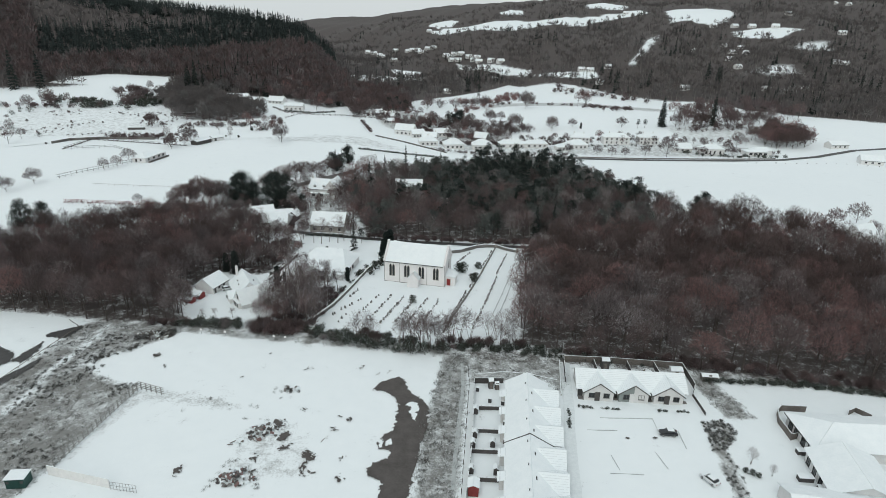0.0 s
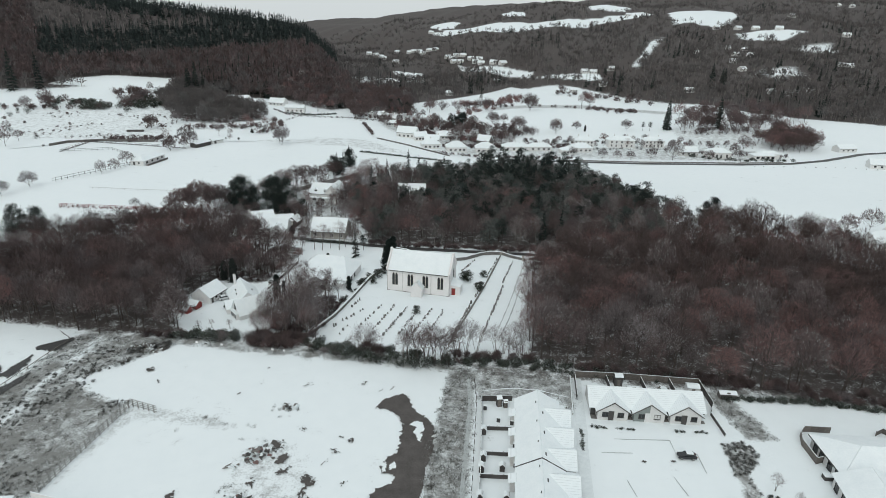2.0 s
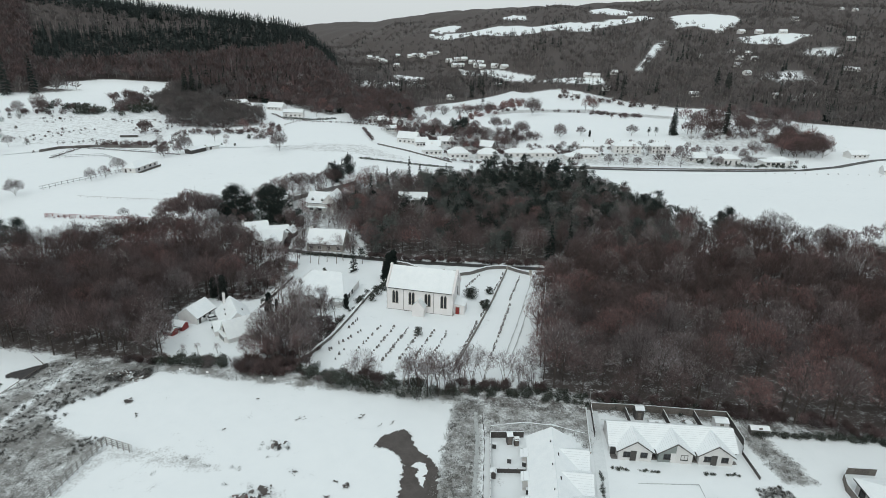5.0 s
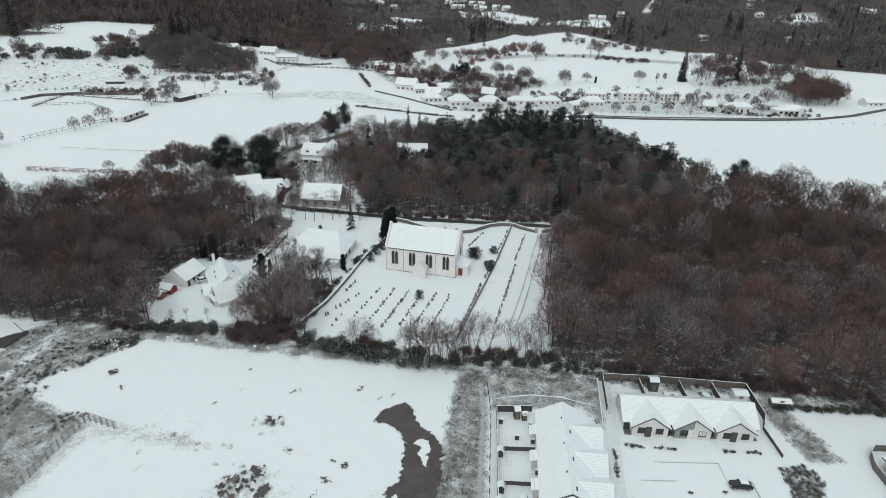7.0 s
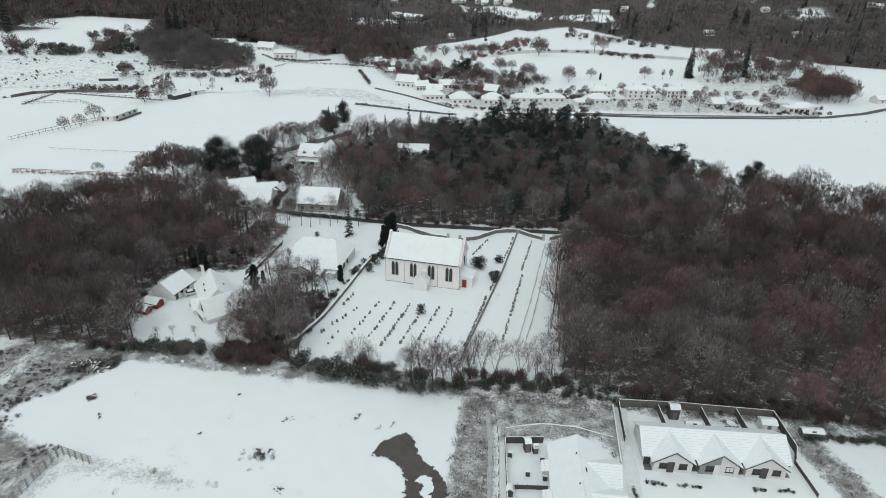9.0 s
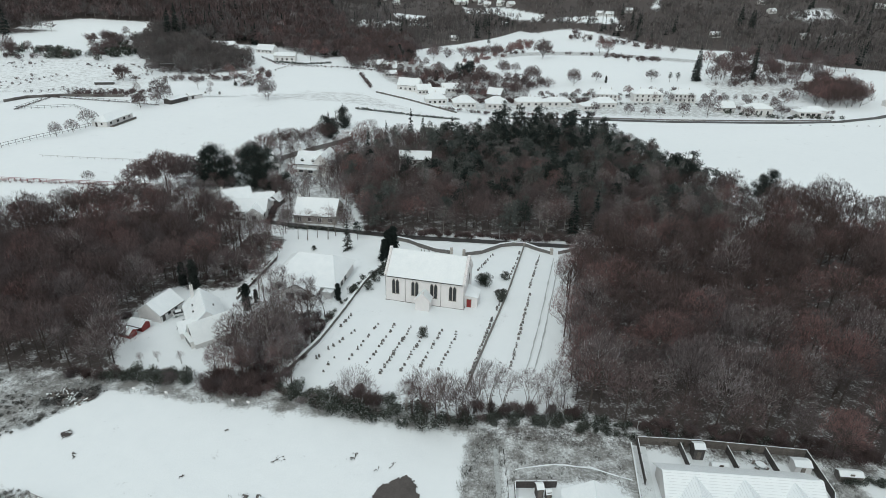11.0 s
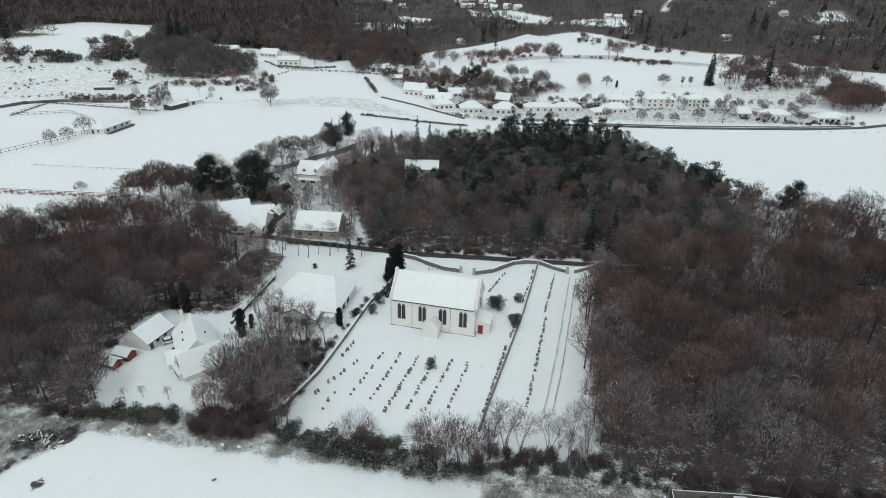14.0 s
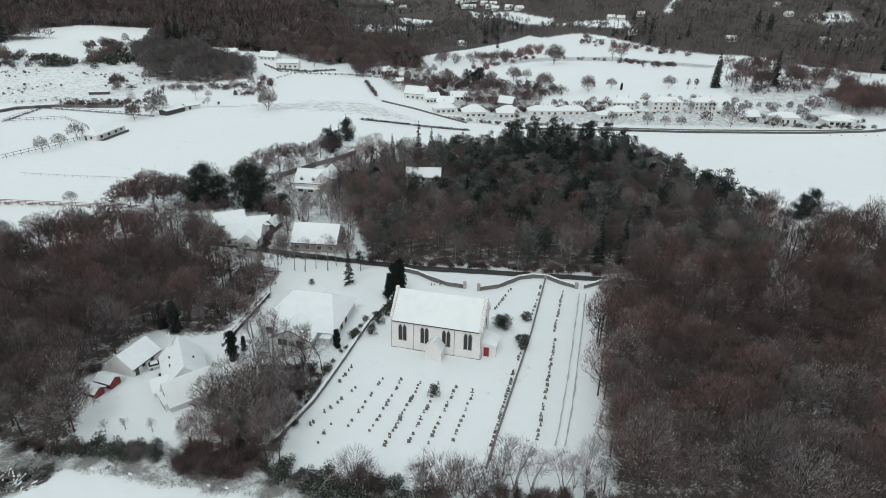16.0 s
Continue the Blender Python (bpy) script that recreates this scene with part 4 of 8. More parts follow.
def lancet_line(x, z, w, h):
    return [(x - w, z), (x + w, z), (x + w, z + h - 0.8), (x + w * 0.72, z + h - 0.35), (x, z + h), (x - w * 0.72, z + h - 0.35), (x - w, z + h - 0.8)]


def lancet_rim(bm, x, z, w, h, y, t):
    inner = lancet_line(x, z, w, h)
    outer = lancet_line(x, z - t, w + t, h + 2 * t)
    a = [bm.verts.new((u, y, v)) for u, v in inner]
    b = [bm.verts.new((u, y, v)) for u, v in outer]
    c = [bm.verts.new((u, y + 0.1, v)) for u, v in outer]
    n = len(a)
    for i in range(n):
        j = (i + 1) % n
        bm.faces.new((a[i], a[j], b[j], b[i]))
        bm.faces.new((b[i], b[j], c[j], c[i]))
    bmesh.ops.recalc_face_normals(bm, faces=bm.faces[:])


church()


def bungalow_terrace():
    """Three joined bungalows: one long tiled roof and three front gables."""
    L, W, e, r = 22.8, 7.4, 2.3, 4.7
    t = thing("bungalow_terrace", pose(50.9, 109.6, 0, 0, 0, -7.2), "terrace of three rendered bungalows with snowy gabled roofs", "bungalow")
    part("wall", wall_block(L, W, e, r), M_CREAM, t)
    part("roof", gable_roof(L, W, e, r, 0.4, 0.14, 0.6), M_ROOFSNOW, t, "tiled roof under thin snow")
    for i, x in enumerate((-7.2, 0.2, 7.6)):
        w = 6.2
        g = part("front_gable", gabled_bay(x, w, -W / 2 - 1.4, 0.0, e, 4.3), M_GREYREND if i == 1 else M_CREAM, t)
        part("gable_roof", bay_roof(x, w, -W / 2 - 1.65, 0.3, e, 4.48), M_ROOFSNOW, g)
        part("bargeboard", barge(x, w, -W / 2 - 1.67, e, 4.42), M_DARKTIMBER, g)
        if i == 1:
            bm = bmesh.new()
            prism(bm, [(x, -.2), (x + w / 2 + .01, -.2), (x + w / 2 + .01, e), (x, 4.28)], -W / 2 - 1.44, -W / 2 - 1.35, lambda u, v, q: (u, q, v))
            part("pale_panel", bm, M_CREAM, g, "cream rendered half of the front")
        for u, ww, hh, z in ((-1.55, 1.15, .95, 0.9), (1.6, 1.15, .95, 0.9)):
            opening(g, "S", L, W + 2.8, x + u, z, ww, hh, "window", M_FRAME)
        opening(g, "S", L, W + 2.8, x - 0.35, 0.05, 0.95, 2.05, "door", M_WHITEFRAME if i == 1 else M_FRAME, M_WHITEFRAME if i == 1 else M_DARKTIMBER)
    for x in (-11.0, -3.5, 3.9):
        opening(t, "S", L, W, x, .05, .9, 2.0, "door", M_FRAME, M_FRAME)
    for x, y0 in ((-10.9, -5.0), (-3.5, -4.6), (3.9, -4.6), (11.2, -4.6)):
        part("front_step", boxed(x - .6, x + .6, y0, -W / 2, -.2, .12), M_STONE, t)
    part("gutter", boxed(-L / 2 - .2, L / 2 + .2, -W / 2 - .5, -W / 2 - .42, e - .32, e - .22), M_FRAME, t)
    return t


def gabled_bay(x, w, y0, y1, e, r):
    bm = bmesh.new()
    prism(bm, [(x - w / 2, -0.5), (x + w / 2, -0.5), (x + w / 2, e), (x, r), (x - w / 2, e)], y0, y1, lambda u, v, q: (u, q, v))
    return bm


def bay_roof(x, w, y0, y1, e, r, over=0.4):
    bm = bmesh.new()
    k = (r - e) / (w / 2)
    for s in (-1, 1):
        slab(bm, [(x + s * (w / 2 + over), y0, e - over * k), (x + s * (w / 2 + over), y1, e - over * k), (x, y1, r), (x, y0, r)], 0.13)
    return bm


def barge(x, w, y, e, r, over=0.42):
    bm = bmesh.new()
    k = (r - e) / (w / 2)
    for s in (-1, 1):
        prism(bm, [(x + s * (w / 2 + over), e - over * k), (x, r), (x, r - 0.2), (x + s * (w / 2 + over), e - over * k - 0.2)], y - 0.04, y, lambda u, v, q: (u, q, v))
    return bm


def tile_snow():
    """Thin snow on a tiled roof: the courses show as faint lines."""
    m, t, b = nodes_of("snow_on_tiles")
    co = object_coord(t)
    sep = t.nodes.new("ShaderNodeSeparateXYZ")
    t.links.new(co, sep.inputs[0])
    course = mathn(t, "FRACT", mathn(t, "MULTIPLY", sep.outputs["Z"], 4.3))
    line = mathn(t, "MULTIPLY", mathn(t, "LESS_THAN", course, 0.16), mathn(t, "GREATER_THAN", noise_node(t, co, 1.4), 0.44))
    snow = mix(t, noise_node(t, co, 0.6), SNOW_A, SNOW_B)
    t.links.new(mix(t, mathn(t, "MULTIPLY", line, 0.3), snow, (0.3, 0.32, 0.34)), b.inputs["Base Color"])
    b.inputs["Roughness"].default_value = 0.75
    bump(t, b, course, 0.3, 0.03)
    return m


M_ROOFSNOW = tile_snow()
bungalow_terrace()


# ---- walls, hedges and fences ----
def along(line, step):
    """Points at even steps along a line, with the heading in degrees."""
    out = []
    for (ax, ay), (bx, by) in zip(line, line[1:]):
        ln = math.hypot(bx - ax, by - ay)
        n = max(1, round(ln / step))
        a = math.degrees(math.atan2(by - ay, bx - ax))
        out += [(ax + (bx - ax) * (i + 0.5) / n, ay + (by - ay) * (i + 0.5) / n, a, ln / n) for i in range(n)]
    return out


def stone_wall(line, h, w, label, material=None, capped=True, piers=()):
    """A rough wall in short lengths that follow the ground, with snow lying on its top."""
    x0, y0 = line[0]
    t = thing("boundary_wall", pose(x0, y0, gz(x0, y0)), label, "wall")
    body, cap = bmesh.new(), bmesh.new()
    rr = random.Random(int(x0 * 10))
    for x, y, a, ln in along(line, 2.0):
        m = pose(x - x0, y - y0, gz(x, y) - gz(x0, y0), 0, 0, a)
        hh = h + rr.uniform(-.06, .06)
        ww = w * rr.uniform(.92, 1.08)
        for bm, q in ((body, (-ln / 2 - .05, ln / 2 + .05, -ww / 2, ww / 2, -0.4, hh)), (cap, (-ln / 2 - .05, ln / 2 + .05, -ww / 2 - .04, ww / 2 + .04, hh, hh + 0.1))):
            n = len(bm.verts)
            box(bm, *q)
            bm.verts.ensure_lookup_table()
            for v in bm.verts[n:]:
                v.co = m @ v.co
    part("masonry", body, material or M_STONE, t)
    if capped:
        part("snow_cap", cap, M_SNOW, t, "strip of snow lying on the wall")
    else:
        cap.free()
    for x, y in piers:
        part("pier", boxed(x - x0 - .4, x - x0 + .4, y - y0 - .4, y - y0 + .4, gz(x, y) - gz(x0, y0) - .3, gz(x, y) - gz(x0, y0) + h + .7, bevel=.05), M_SANDSTONE, t)
    return t


def rail_fence(name, line, h, gap, label, rails=2, material=None, wire=False, post=0.06):
    """Posts at even steps and rails or wires between them."""
    x0, y0 = line[0]
    t = thing(name, pose(x0, y0, gz(x0, y0)), label, "fence")
    mt = material or M_TIMBER
    first = None
    r = 0.012 if wire else 0.035
    for x, y, a, ln in along(line, gap):
        dz = gz(x, y) - gz(x0, y0)
        m = pose(x - x0, y - y0, dz, 0, 0, a)
        if first is None:
            first = part("post", boxed(-post, post, -post, post, -0.3, h), mt, t, at=m)
        else:
            same("post", first, t, m)
        bm = bmesh.new()
        for k in range(rails):
            z = h * (k + 0.8) / rails
            box(bm, -ln / 2, ln / 2, post, post + 2 * r, z - r * (1 if wire else 1.8), z + r * (1 if wire else 1.8))
        part("wire" if wire else "rail", bm, mt, t, at=m)
    return t


def board_fence(line, h, label, material=None, gap=1.8):
    """Close-boarded panels between posts."""
    x0, y0 = line[0]
    t = thing("garden_fence", pose(x0, y0, gz(x0, y0)), label, "fence")
    mt = material or M_DARKTIMBER
    made = {}
    for x, y, a, ln in along(line, gap):
        m = pose(x - x0, y - y0, gz(x, y) - gz(x0, y0), 0, 0, a)
        key = round(ln, 2)
        if key not in made:
            bm = bmesh.new()
            n = 8
            front, back = [], []
            for i in range(n):
                u0, u1 = -ln / 2 + ln * i / n, -ln / 2 + ln * (i + 1) / n
                d = -.02 if i % 2 else 0
                front += [(u0 + .005, -.02 + d), (u1 - .005, -.02 + d)]
                back += [(u0, .03), (u1, .03)]
            prism(bm, front + back[::-1], 0, h - .05, lambda u, v, w: (u, v, w))
            pn = part("panel", bm, mt, t, at=m)
            po = part("post", boxed(-ln / 2 - .05, -ln / 2 + .05, -.05, .05, -.2, h + .05), mt, t, at=m)
            sc = part("snow_cap", boxed(-ln / 2, ln / 2, -.06, .06, h - .05, h + 0.01), M_SNOW, t, at=m)
            made[key] = (pn, po, sc)
        else:
            pn, po, sc = made[key]
            same("panel", pn, t, m)
            same("post", po, t, m)
            same("snow_cap", sc, t, m)
    return t


SHRUBS = [shrub(70 + i, 2.4, 1.9, 620, .27) for i in range(3)]
TWIGGY = [shrub(80 + i, 2.6, 1.6, 620, twiggy=True) for i in range(3)]
FAR_SHRUBS = [shrub(76 + i, 2.4, 1.9, 110, .62) for i in range(3)]
FAR_TWIGGY = [shrub(86 + i, 2.6, 1.6, 150, .5, twiggy=True) for i in range(3)]
LOW = [shrub(90 + i, 0.9, 0.8, 90, 0.25) for i in range(2)]


def hedge(line, gap, kinds, materials, label, size=(0.8, 1.2), wander=0.3, seed=1, category="hedge"):
    rr = random.Random(seed)
    if category == "hedge" and gap < 4:
        gap, wander = gap * 0.55, wander + 0.15
    if line[0][1] > 235:
        light = list(zip(SHRUBS + TWIGGY, FAR_SHRUBS + FAR_TWIGGY))
        kinds = [next((b for a, b in light if a is k), k) for k in kinds]
    places = [(x + rr.uniform(-wander, wander), y + rr.uniform(-wander, wander)) for x, y, a, ln in along(line, gap)]
    return scatter("hedge" if category == "hedge" else "shrubbery", kinds, places, materials, label, category, seed, size)


M_RUT = grained("slushy_rut", (0.34, 0.36, 0.36), (0.5, 0.53, 0.53), 1.0, .7, .02)
# churchyard walls
stone_wall([(-24, 144), (-19.2, 154.8), (-15.8, 166.1), (-10.6, 183.8), (-6.3, 193.7), (-3.4, 210)], 0.85, 0.45, "low stone churchyard wall with snow on top")
stone_wall([(-3.0, 211.0), (0.6, 209.5), (3.8, 206.3), (8.2, 202.9), (12.6, 201.2)], 1.2, 0.5, "curved stone churchyard wall with snow on top", piers=[(12.9, 201.1)])
stone_wall([(16.6, 199.8), (21.4, 201.1), (28.2, 206.0), (32.0, 207.0), (35.3, 206.5)], 1.2, 0.5, "curved stone churchyard wall beside the lane", piers=[(16.4, 199.8)])
stone_wall([(35.3, 206.5), (26.2, 178.1), (19.4, 159.5), (14.1, 144.8), (11.3, 136.8)], 0.5, 0.32, "long low stone wall across the churchyard", capped=False, piers=[(35.3, 206.5)])
for e in (0.0, 1.7):
    strip("wheel_track", [(44.0 - e, 197.5), (36.9 - e, 175.5), (30.4 - e, 155.6), (25.4 - e, 141.6)], -.12, .12, .14, M_RUT, "thin wheel track in the churchyard snow", "track", 2)
stone_wall([(35.6, 206.4), (39, 203), (42.0, 200.6)], 1.1, 0.5, "short stone wall at the churchyard gate", piers=[(42.2, 200.4)])
stone_wall([(44.4, 200.5), (50, 203.4), (58, 202.8)], 1.1, 0.5, "stone wall running on into the wood")
strip("verge", ROAD[4:8], 1.8, 3.6, 0.12, M_SNOW, "snowy verge along the lane", "verge")


hedge([(-12, 217), (20, 212.8), (50, 209), (84, 202.6)], 1.2, TWIGGY, (M_BARK, M_TWIG), "bare undergrowth along the far side of the lane", (.5, .95), 1.3, 121, "shrubbery")


# ---- churchyard ----
def gravestones():
    """Rows of headstones of a few shapes, a little tilted, each with snow on its top."""
    kinds = []
    for k in range(4):
        bm = bmesh.new()
        if k == 0:
            prism(bm, [(-.36, -.2), (.36, -.2), (.36, .85), (.22, 1.02), (0, 1.1), (-.22, 1.02), (-.36, .85)], -.09, .09, lambda u, v, w: (u, w, v))
        elif k == 1:
            prism(bm, [(-.42, -.2), (.42, -.2), (.42, .95), (.0, 1.2), (-.42, .95)], -.1, .1, lambda u, v, w: (u, w, v))
        elif k == 2:
            box(bm, -.1, .1, -.09, .09, .2, 1.65)
            box(bm, -.4, .4, -.085, .085, 1.1, 1.3)
        else:
            prism(bm, [(-.26, -.1), (.26, -.1), (.16, 1.5), (0, 1.75), (-.16, 1.5)], -.2, .2, lambda u, v, w: (u, w, v))
        box(bm, -.5, .5, -.2, .2, -.25, .2)
        kinds.append(bm)
    base = []
    caps = []
    for k, bm in enumerate(kinds):
        me = bpy.data.meshes.new("gravestone")
        bm.to_mesh(me)
        bm.free()
        me.materials.append(M_STONE)
        base.append(me)
        z = (1.1, 1.2, 1.65, 1.75)[k]
        cb = boxed(-.2, .2, -.1, .1, z - .05, z + .05)
        cm = bpy.data.meshes.new("snow_cap")
        cb.to_mesh(cm)
        cb.free()
        cm.materials.append(M_SNOW)
        caps.append(cm)
    rr = random.Random(11)
    rows = [(-13.0, 166.3, -15.1, 160.7, 5), (-11.1, 160.0, -19.6, 147.1, 8), (-6.1, 163.2, -12.2, 147.0, 10), (-15.0, 149.0, -17.0, 143.2, 4), (-2.4, 162.6, -8.2, 145.9, 12), (1.0, 160.8, -5.7, 141.7, 19),
            (4.6, 160.2, -1.5, 142.4, 14), (8.1, 159.6, 1.9, 142.5, 13), (11.3, 157.9, 6.1, 142.6, 11), (20.0, 163.8, 12.6, 141.6, 22), (24.6, 176.0, 21.0, 166.5, 6), (38.2, 198.7, 31.3, 177.9, 16), (31.0, 175.2, 20.8, 143.0, 30),
            (24.8, 200.0, 19.0, 188.5, 9), (33.6, 203.0, 27.0, 183.5, 10), (3.2, 203.1, 7.1, 203.0, 3)]
    for x0, y0, x1, y1, n in rows:
        a = math.degrees(math.atan2(y1 - y0, x1 - x0))
        for i in range(n):
            u = (i + rr.uniform(.1, .9)) / n
            x, y = x0 + (x1 - x0) * u + rr.uniform(-.15, .15), y0 + (y1 - y0) * u
            k = rr.choice((0, 0, 0, 1, 1, 2, 3))
            s = rr.uniform(.42, .72)
            m = pose(x, y, gz(x, y), rr.uniform(-4, 4), rr.uniform(-3, 3), a + 90 + rr.uniform(-6, 6)) @ Matrix.Diagonal((s, s, s, 1))
            g = new("gravestone", base[k])
            g.matrix_basis = m
            tagged(g, ("grey round-topped headstone standing in snow", "grey pointed headstone standing in snow", "grey stone cross on a grave in snow", "tapered stone obelisk on a grave in snow")[k], "gravestone", "churchyard graves")
            c = new("snow_cap", caps[k])
            c.parent = g


gravestones()

GARDEN = [tree_meshes("bare_tree", a) for a in BARE]
SLIM = [tree_meshes("slim_tree", a) for a in BARE_SLIM]
CLUSTER = [tree_meshes("cluster_tree", bare_tree(110 + i, h=9, spread=2.6, twigs=620, trunks=4, low=.4, upright=1.0, width=.05)) for i in range(3)]
OAK = [tree_meshes("oak", crown_tree(120 + i, h=10.5, spread=5.4, twigs=1500, low=.16, width=.13, length=1.2)) for i in range(3)]
PINE = [tree_meshes("pine", a) for a in PINES]
FIR = [tree_meshes("fir", a) for a in SPRUCE]
YEW = [tree_meshes("yew", pine_tree(130 + i, h=8.5, spread=3.5, clumps=110, per=70, leaf=.32, low=.04)) for i in range(2)]
WIDE = [tree_meshes("wide_tree", crown_tree(150 + i, h=random.uniform(9.5, 12), spread=random.uniform(4.4, 5.2), twigs=800, low=.16, width=.2, length=.95)) for i in range(4)]
CYPRESS = [tree_meshes("cypress", pine_tree(140 + i, h=6, spread=.95, clumps=150, per=42, leaf=.3, low=.03)) for i in range(2)]
BUSH = [tree_meshes("bush", pine_tree(145 + i, h=2.5, spread=1.35, clumps=48, per=70, leaf=.15, low=.12)) for i in range(3)]
TWIGBUSH = [tree_meshes("twig_bush", a) for a in TWIGGY]
DOME = [tree_meshes("dome", crown_tree(125 + i, h=13, spread=7.0, twigs=4600, low=.12, width=.19, lobes=20, length=.9)) for i in range(2)]
STYLES = {
    "bare": (GARDEN, (M_BARK, M_TWIG), "bare_tree", "leafless broadleaf tree standing in snow", "tree"),
    "far": (WIDE, (M_BARK, M_TWIG), "bare_tree", "leafless round-crowned tree standing in snow", "tree"),
    "slim": (SLIM, (M_PALEBARK, M_TWIG), "birch_tree", "slender bare birch with a pale trunk", "tree"),
    "frost": (GARDEN, (M_PALEBARK, M_FROST), "frosted_tree", "bare tree with snow-dusted twigs", "tree"),
    "rust": (GARDEN, (M_BARK, M_RUST), "beech_tree", "beech keeping its reddish-brown dead leaves", "tree"),
    "cluster": (CLUSTER, (M_PALEBARK, M_FROST), "young_tree", "many-stemmed bare young tree", "tree"),
    "thicket": (CLUSTER, (M_BARK, M_TWIG), "young_tree", "dark many-stemmed bare young tree", "tree"),
    "oak": (OAK, (M_BARK, M_TWIG), "oak_tree", "broad bare oak with a domed crown", "tree"),
    "hoary": (OAK, (M_BARK, M_FROST), "oak_tree", "broad bare oak white with frost", "tree"),
    "dome": (DOME, (M_BARK, M_TWIG), "beech_tree", "great bare beech with a dense domed crown", "tree"),
    "birch": (SLIM, (M_PALEBARK, M_FROST), "birch_tree", "slender frosted birch with a pale trunk", "tree"),
    "pine": (PINE, (M_BARK, M_NEEDLE), "pine_tree", "dark green pine with clumped foliage", "tree"),
    "fir": (FIR, (M_BARK, M_NEEDLE), "fir_tree", "dark pointed conifer standing in snow", "tree"),
    "yew": (YEW, (M_BARK, M_NEEDLE), "yew_tree", "dense dark evergreen tree", "tree"),
    "cypress": (CYPRESS, (M_BARK, M_NEEDLE), "cypress_tree", "narrow dark columnar evergreen", "tree"),
    "bush": (BUSH, (M_BARK, M_LEAF), "evergreen_bush", "rounded dark evergreen bush in snow", "bush"),
    "twigs": (TWIGBUSH, (M_BARK, M_TWIG), "bare_bush", "leafless twiggy bush in snow", "bush"),
}


def grove(style, places, group="", label=""):
    """Plants single trees or bushes of a style: x, y, size."""
    kinds, mats, name, text, cat = STYLES[style]
    for i, (x, y, s) in enumerate(places):
        plant(name, kinds[(i * 7 + int(x)) % len(kinds)], x, y, s, label or text, cat, mats, group)


# trees and bushes of the churchyard
grove("bush", [(3.4, 156.2, .95)], label="clipped dark evergreen bush among the graves")
grove("bush", [(20.2, 180.2, 1.45), (19.2, 181.0, 1.2), (26.0, 183.8, .95), (23.2, 171.9, .9), (23.8, 173.6, 1.0), (22.6, 174.6, .7)], label="dark evergreen bush beside the churchyard wall")
grove("cluster", [(-0.2, 131, .75), (6.0, 131.5, .8), (13.9, 135.5, .85), (15.4, 132.6, 1.05), (17.9, 132.0, .9), (22.5, 131.5, .95), (24.6, 132.4, .7), (27.6, 135.1, .85)], "churchyard saplings")
grove("thicket", [(-9.1, 133, .95), (-11.2, 131.8, .8), (-7.2, 131.5, .8), (3.2, 128.2, 1.2), (5.0, 127.2, 1.15), (7.2, 127.2, 1.2), (9.2, 127.4, 1.1), (10.8, 127.6, 1.0), (12.4, 130.0, 1.0), (1.0, 129.6, 1.0), (25.5, 129.4, .7), (29, 131.5, .75), (27.5, 128.4, .6)], "churchyard thicket")
hedge([(8, 127.5), (14, 130.5), (20, 129.5), (30, 129.3)], 1.3, TWIGGY, (M_BARK, M_TWIG), "brown twiggy scrub at the foot of the churchyard", (.5, 1.0), 1.6, 104, "shrubbery")
hedge([(13, 128.5), (20, 127.6), (29, 127.5), (44, 122.8), (62, 119.8)], .9, SHRUBS, (M_BARK, M_LEAF), "frosted evergreen scrub below the wood", (.3, .7), 1.7, 105, "shrubbery")
hedge([(-9.6, 134.2), (-5.4, 131.8)], 1.0, TWIGGY, (M_BARK, M_TWIG), "dense brown thicket in the churchyard shrubbery", (.9, 1.4), 1.2, 106, "shrubbery")
hedge([(-24.0, 137.4), (-14.0, 134.8), (-2, 131.4), (4, 129.6)], 1.1, SHRUBS, (M_BARK, M_LEAF), "broad evergreen shrubs with snow on their leaves", (.6, 1.0), 1.5, 107, "shrubbery")
hedge([(-21.8, 135.6), (-15.8, 132.6), (-7.9, 129.6), (-0.2, 128.4), (10.3, 126.6), (13, 126.5)], 2.1, SHRUBS, (M_BARK, M_LEAF), "dark evergreen shrubbery along the churchyard front", (.75, 1.2), 0.9, 3, "shrubbery")
hedge([(-20, 134.6), (-4, 130.8)], 2.2, TWIGGY, (M_BARK, M_FROST), "frosted twiggy shrubs in front of the churchyard", (.6, .9), 1.0, 4, "shrubbery")
hedge([(14, 127.5), (20, 128.5), (27, 126.5), (38, 124.3)], .8, SHRUBS, (M_BARK, M_LEAF), "low evergreen scrub along the edge of the wood", (.4, .75), 1.2, 5, "shrubbery")
hedge([(42, 124.5), (60, 121.5), (76, 118), (92, 112), (128, 103.5)], 1.1, TWIGGY, (M_BARK, M_TWIG), "bare scrub along the edge of the wood", (.5, 1.0), 2.2, 6, "shrubbery")
hedge([(70, 112.5), (92, 109.3), (128, 101)], .9, SHRUBS, (M_BARK, M_LEAF), "dark low evergreen hedge along the wood", (.35, .6), .5, 7)
hedge([(-25, 146), (-20.5, 156), (-17, 167), (-12.6, 180), (-8.5, 190)], 2.6, SHRUBS[:2] + TWIGGY[:1], (M_BARK, M_LEAF), "mixed shrubs along the outside of the churchyard wall", (.35, .7), .8, 8, "shrubbery")
grove("cypress", [(-16.9, 173.0, .8), (-37.8, 169.2, 1.15), (-53.5, 180.3, 1.3), (-56.7, 181.6, 1.1), (-36.5, 172.5, .6)])
grove("pine", [(-4.6, 199.0, .42)])
grove("cypress", [(-4.0, 199.6, 1.55), (-5.4, 198.2, 1.45), (-6.4, 196.6, 1.1)])
grove("yew", [(-5.0, 198.8, .62), (-6.8, 196.0, .42)])
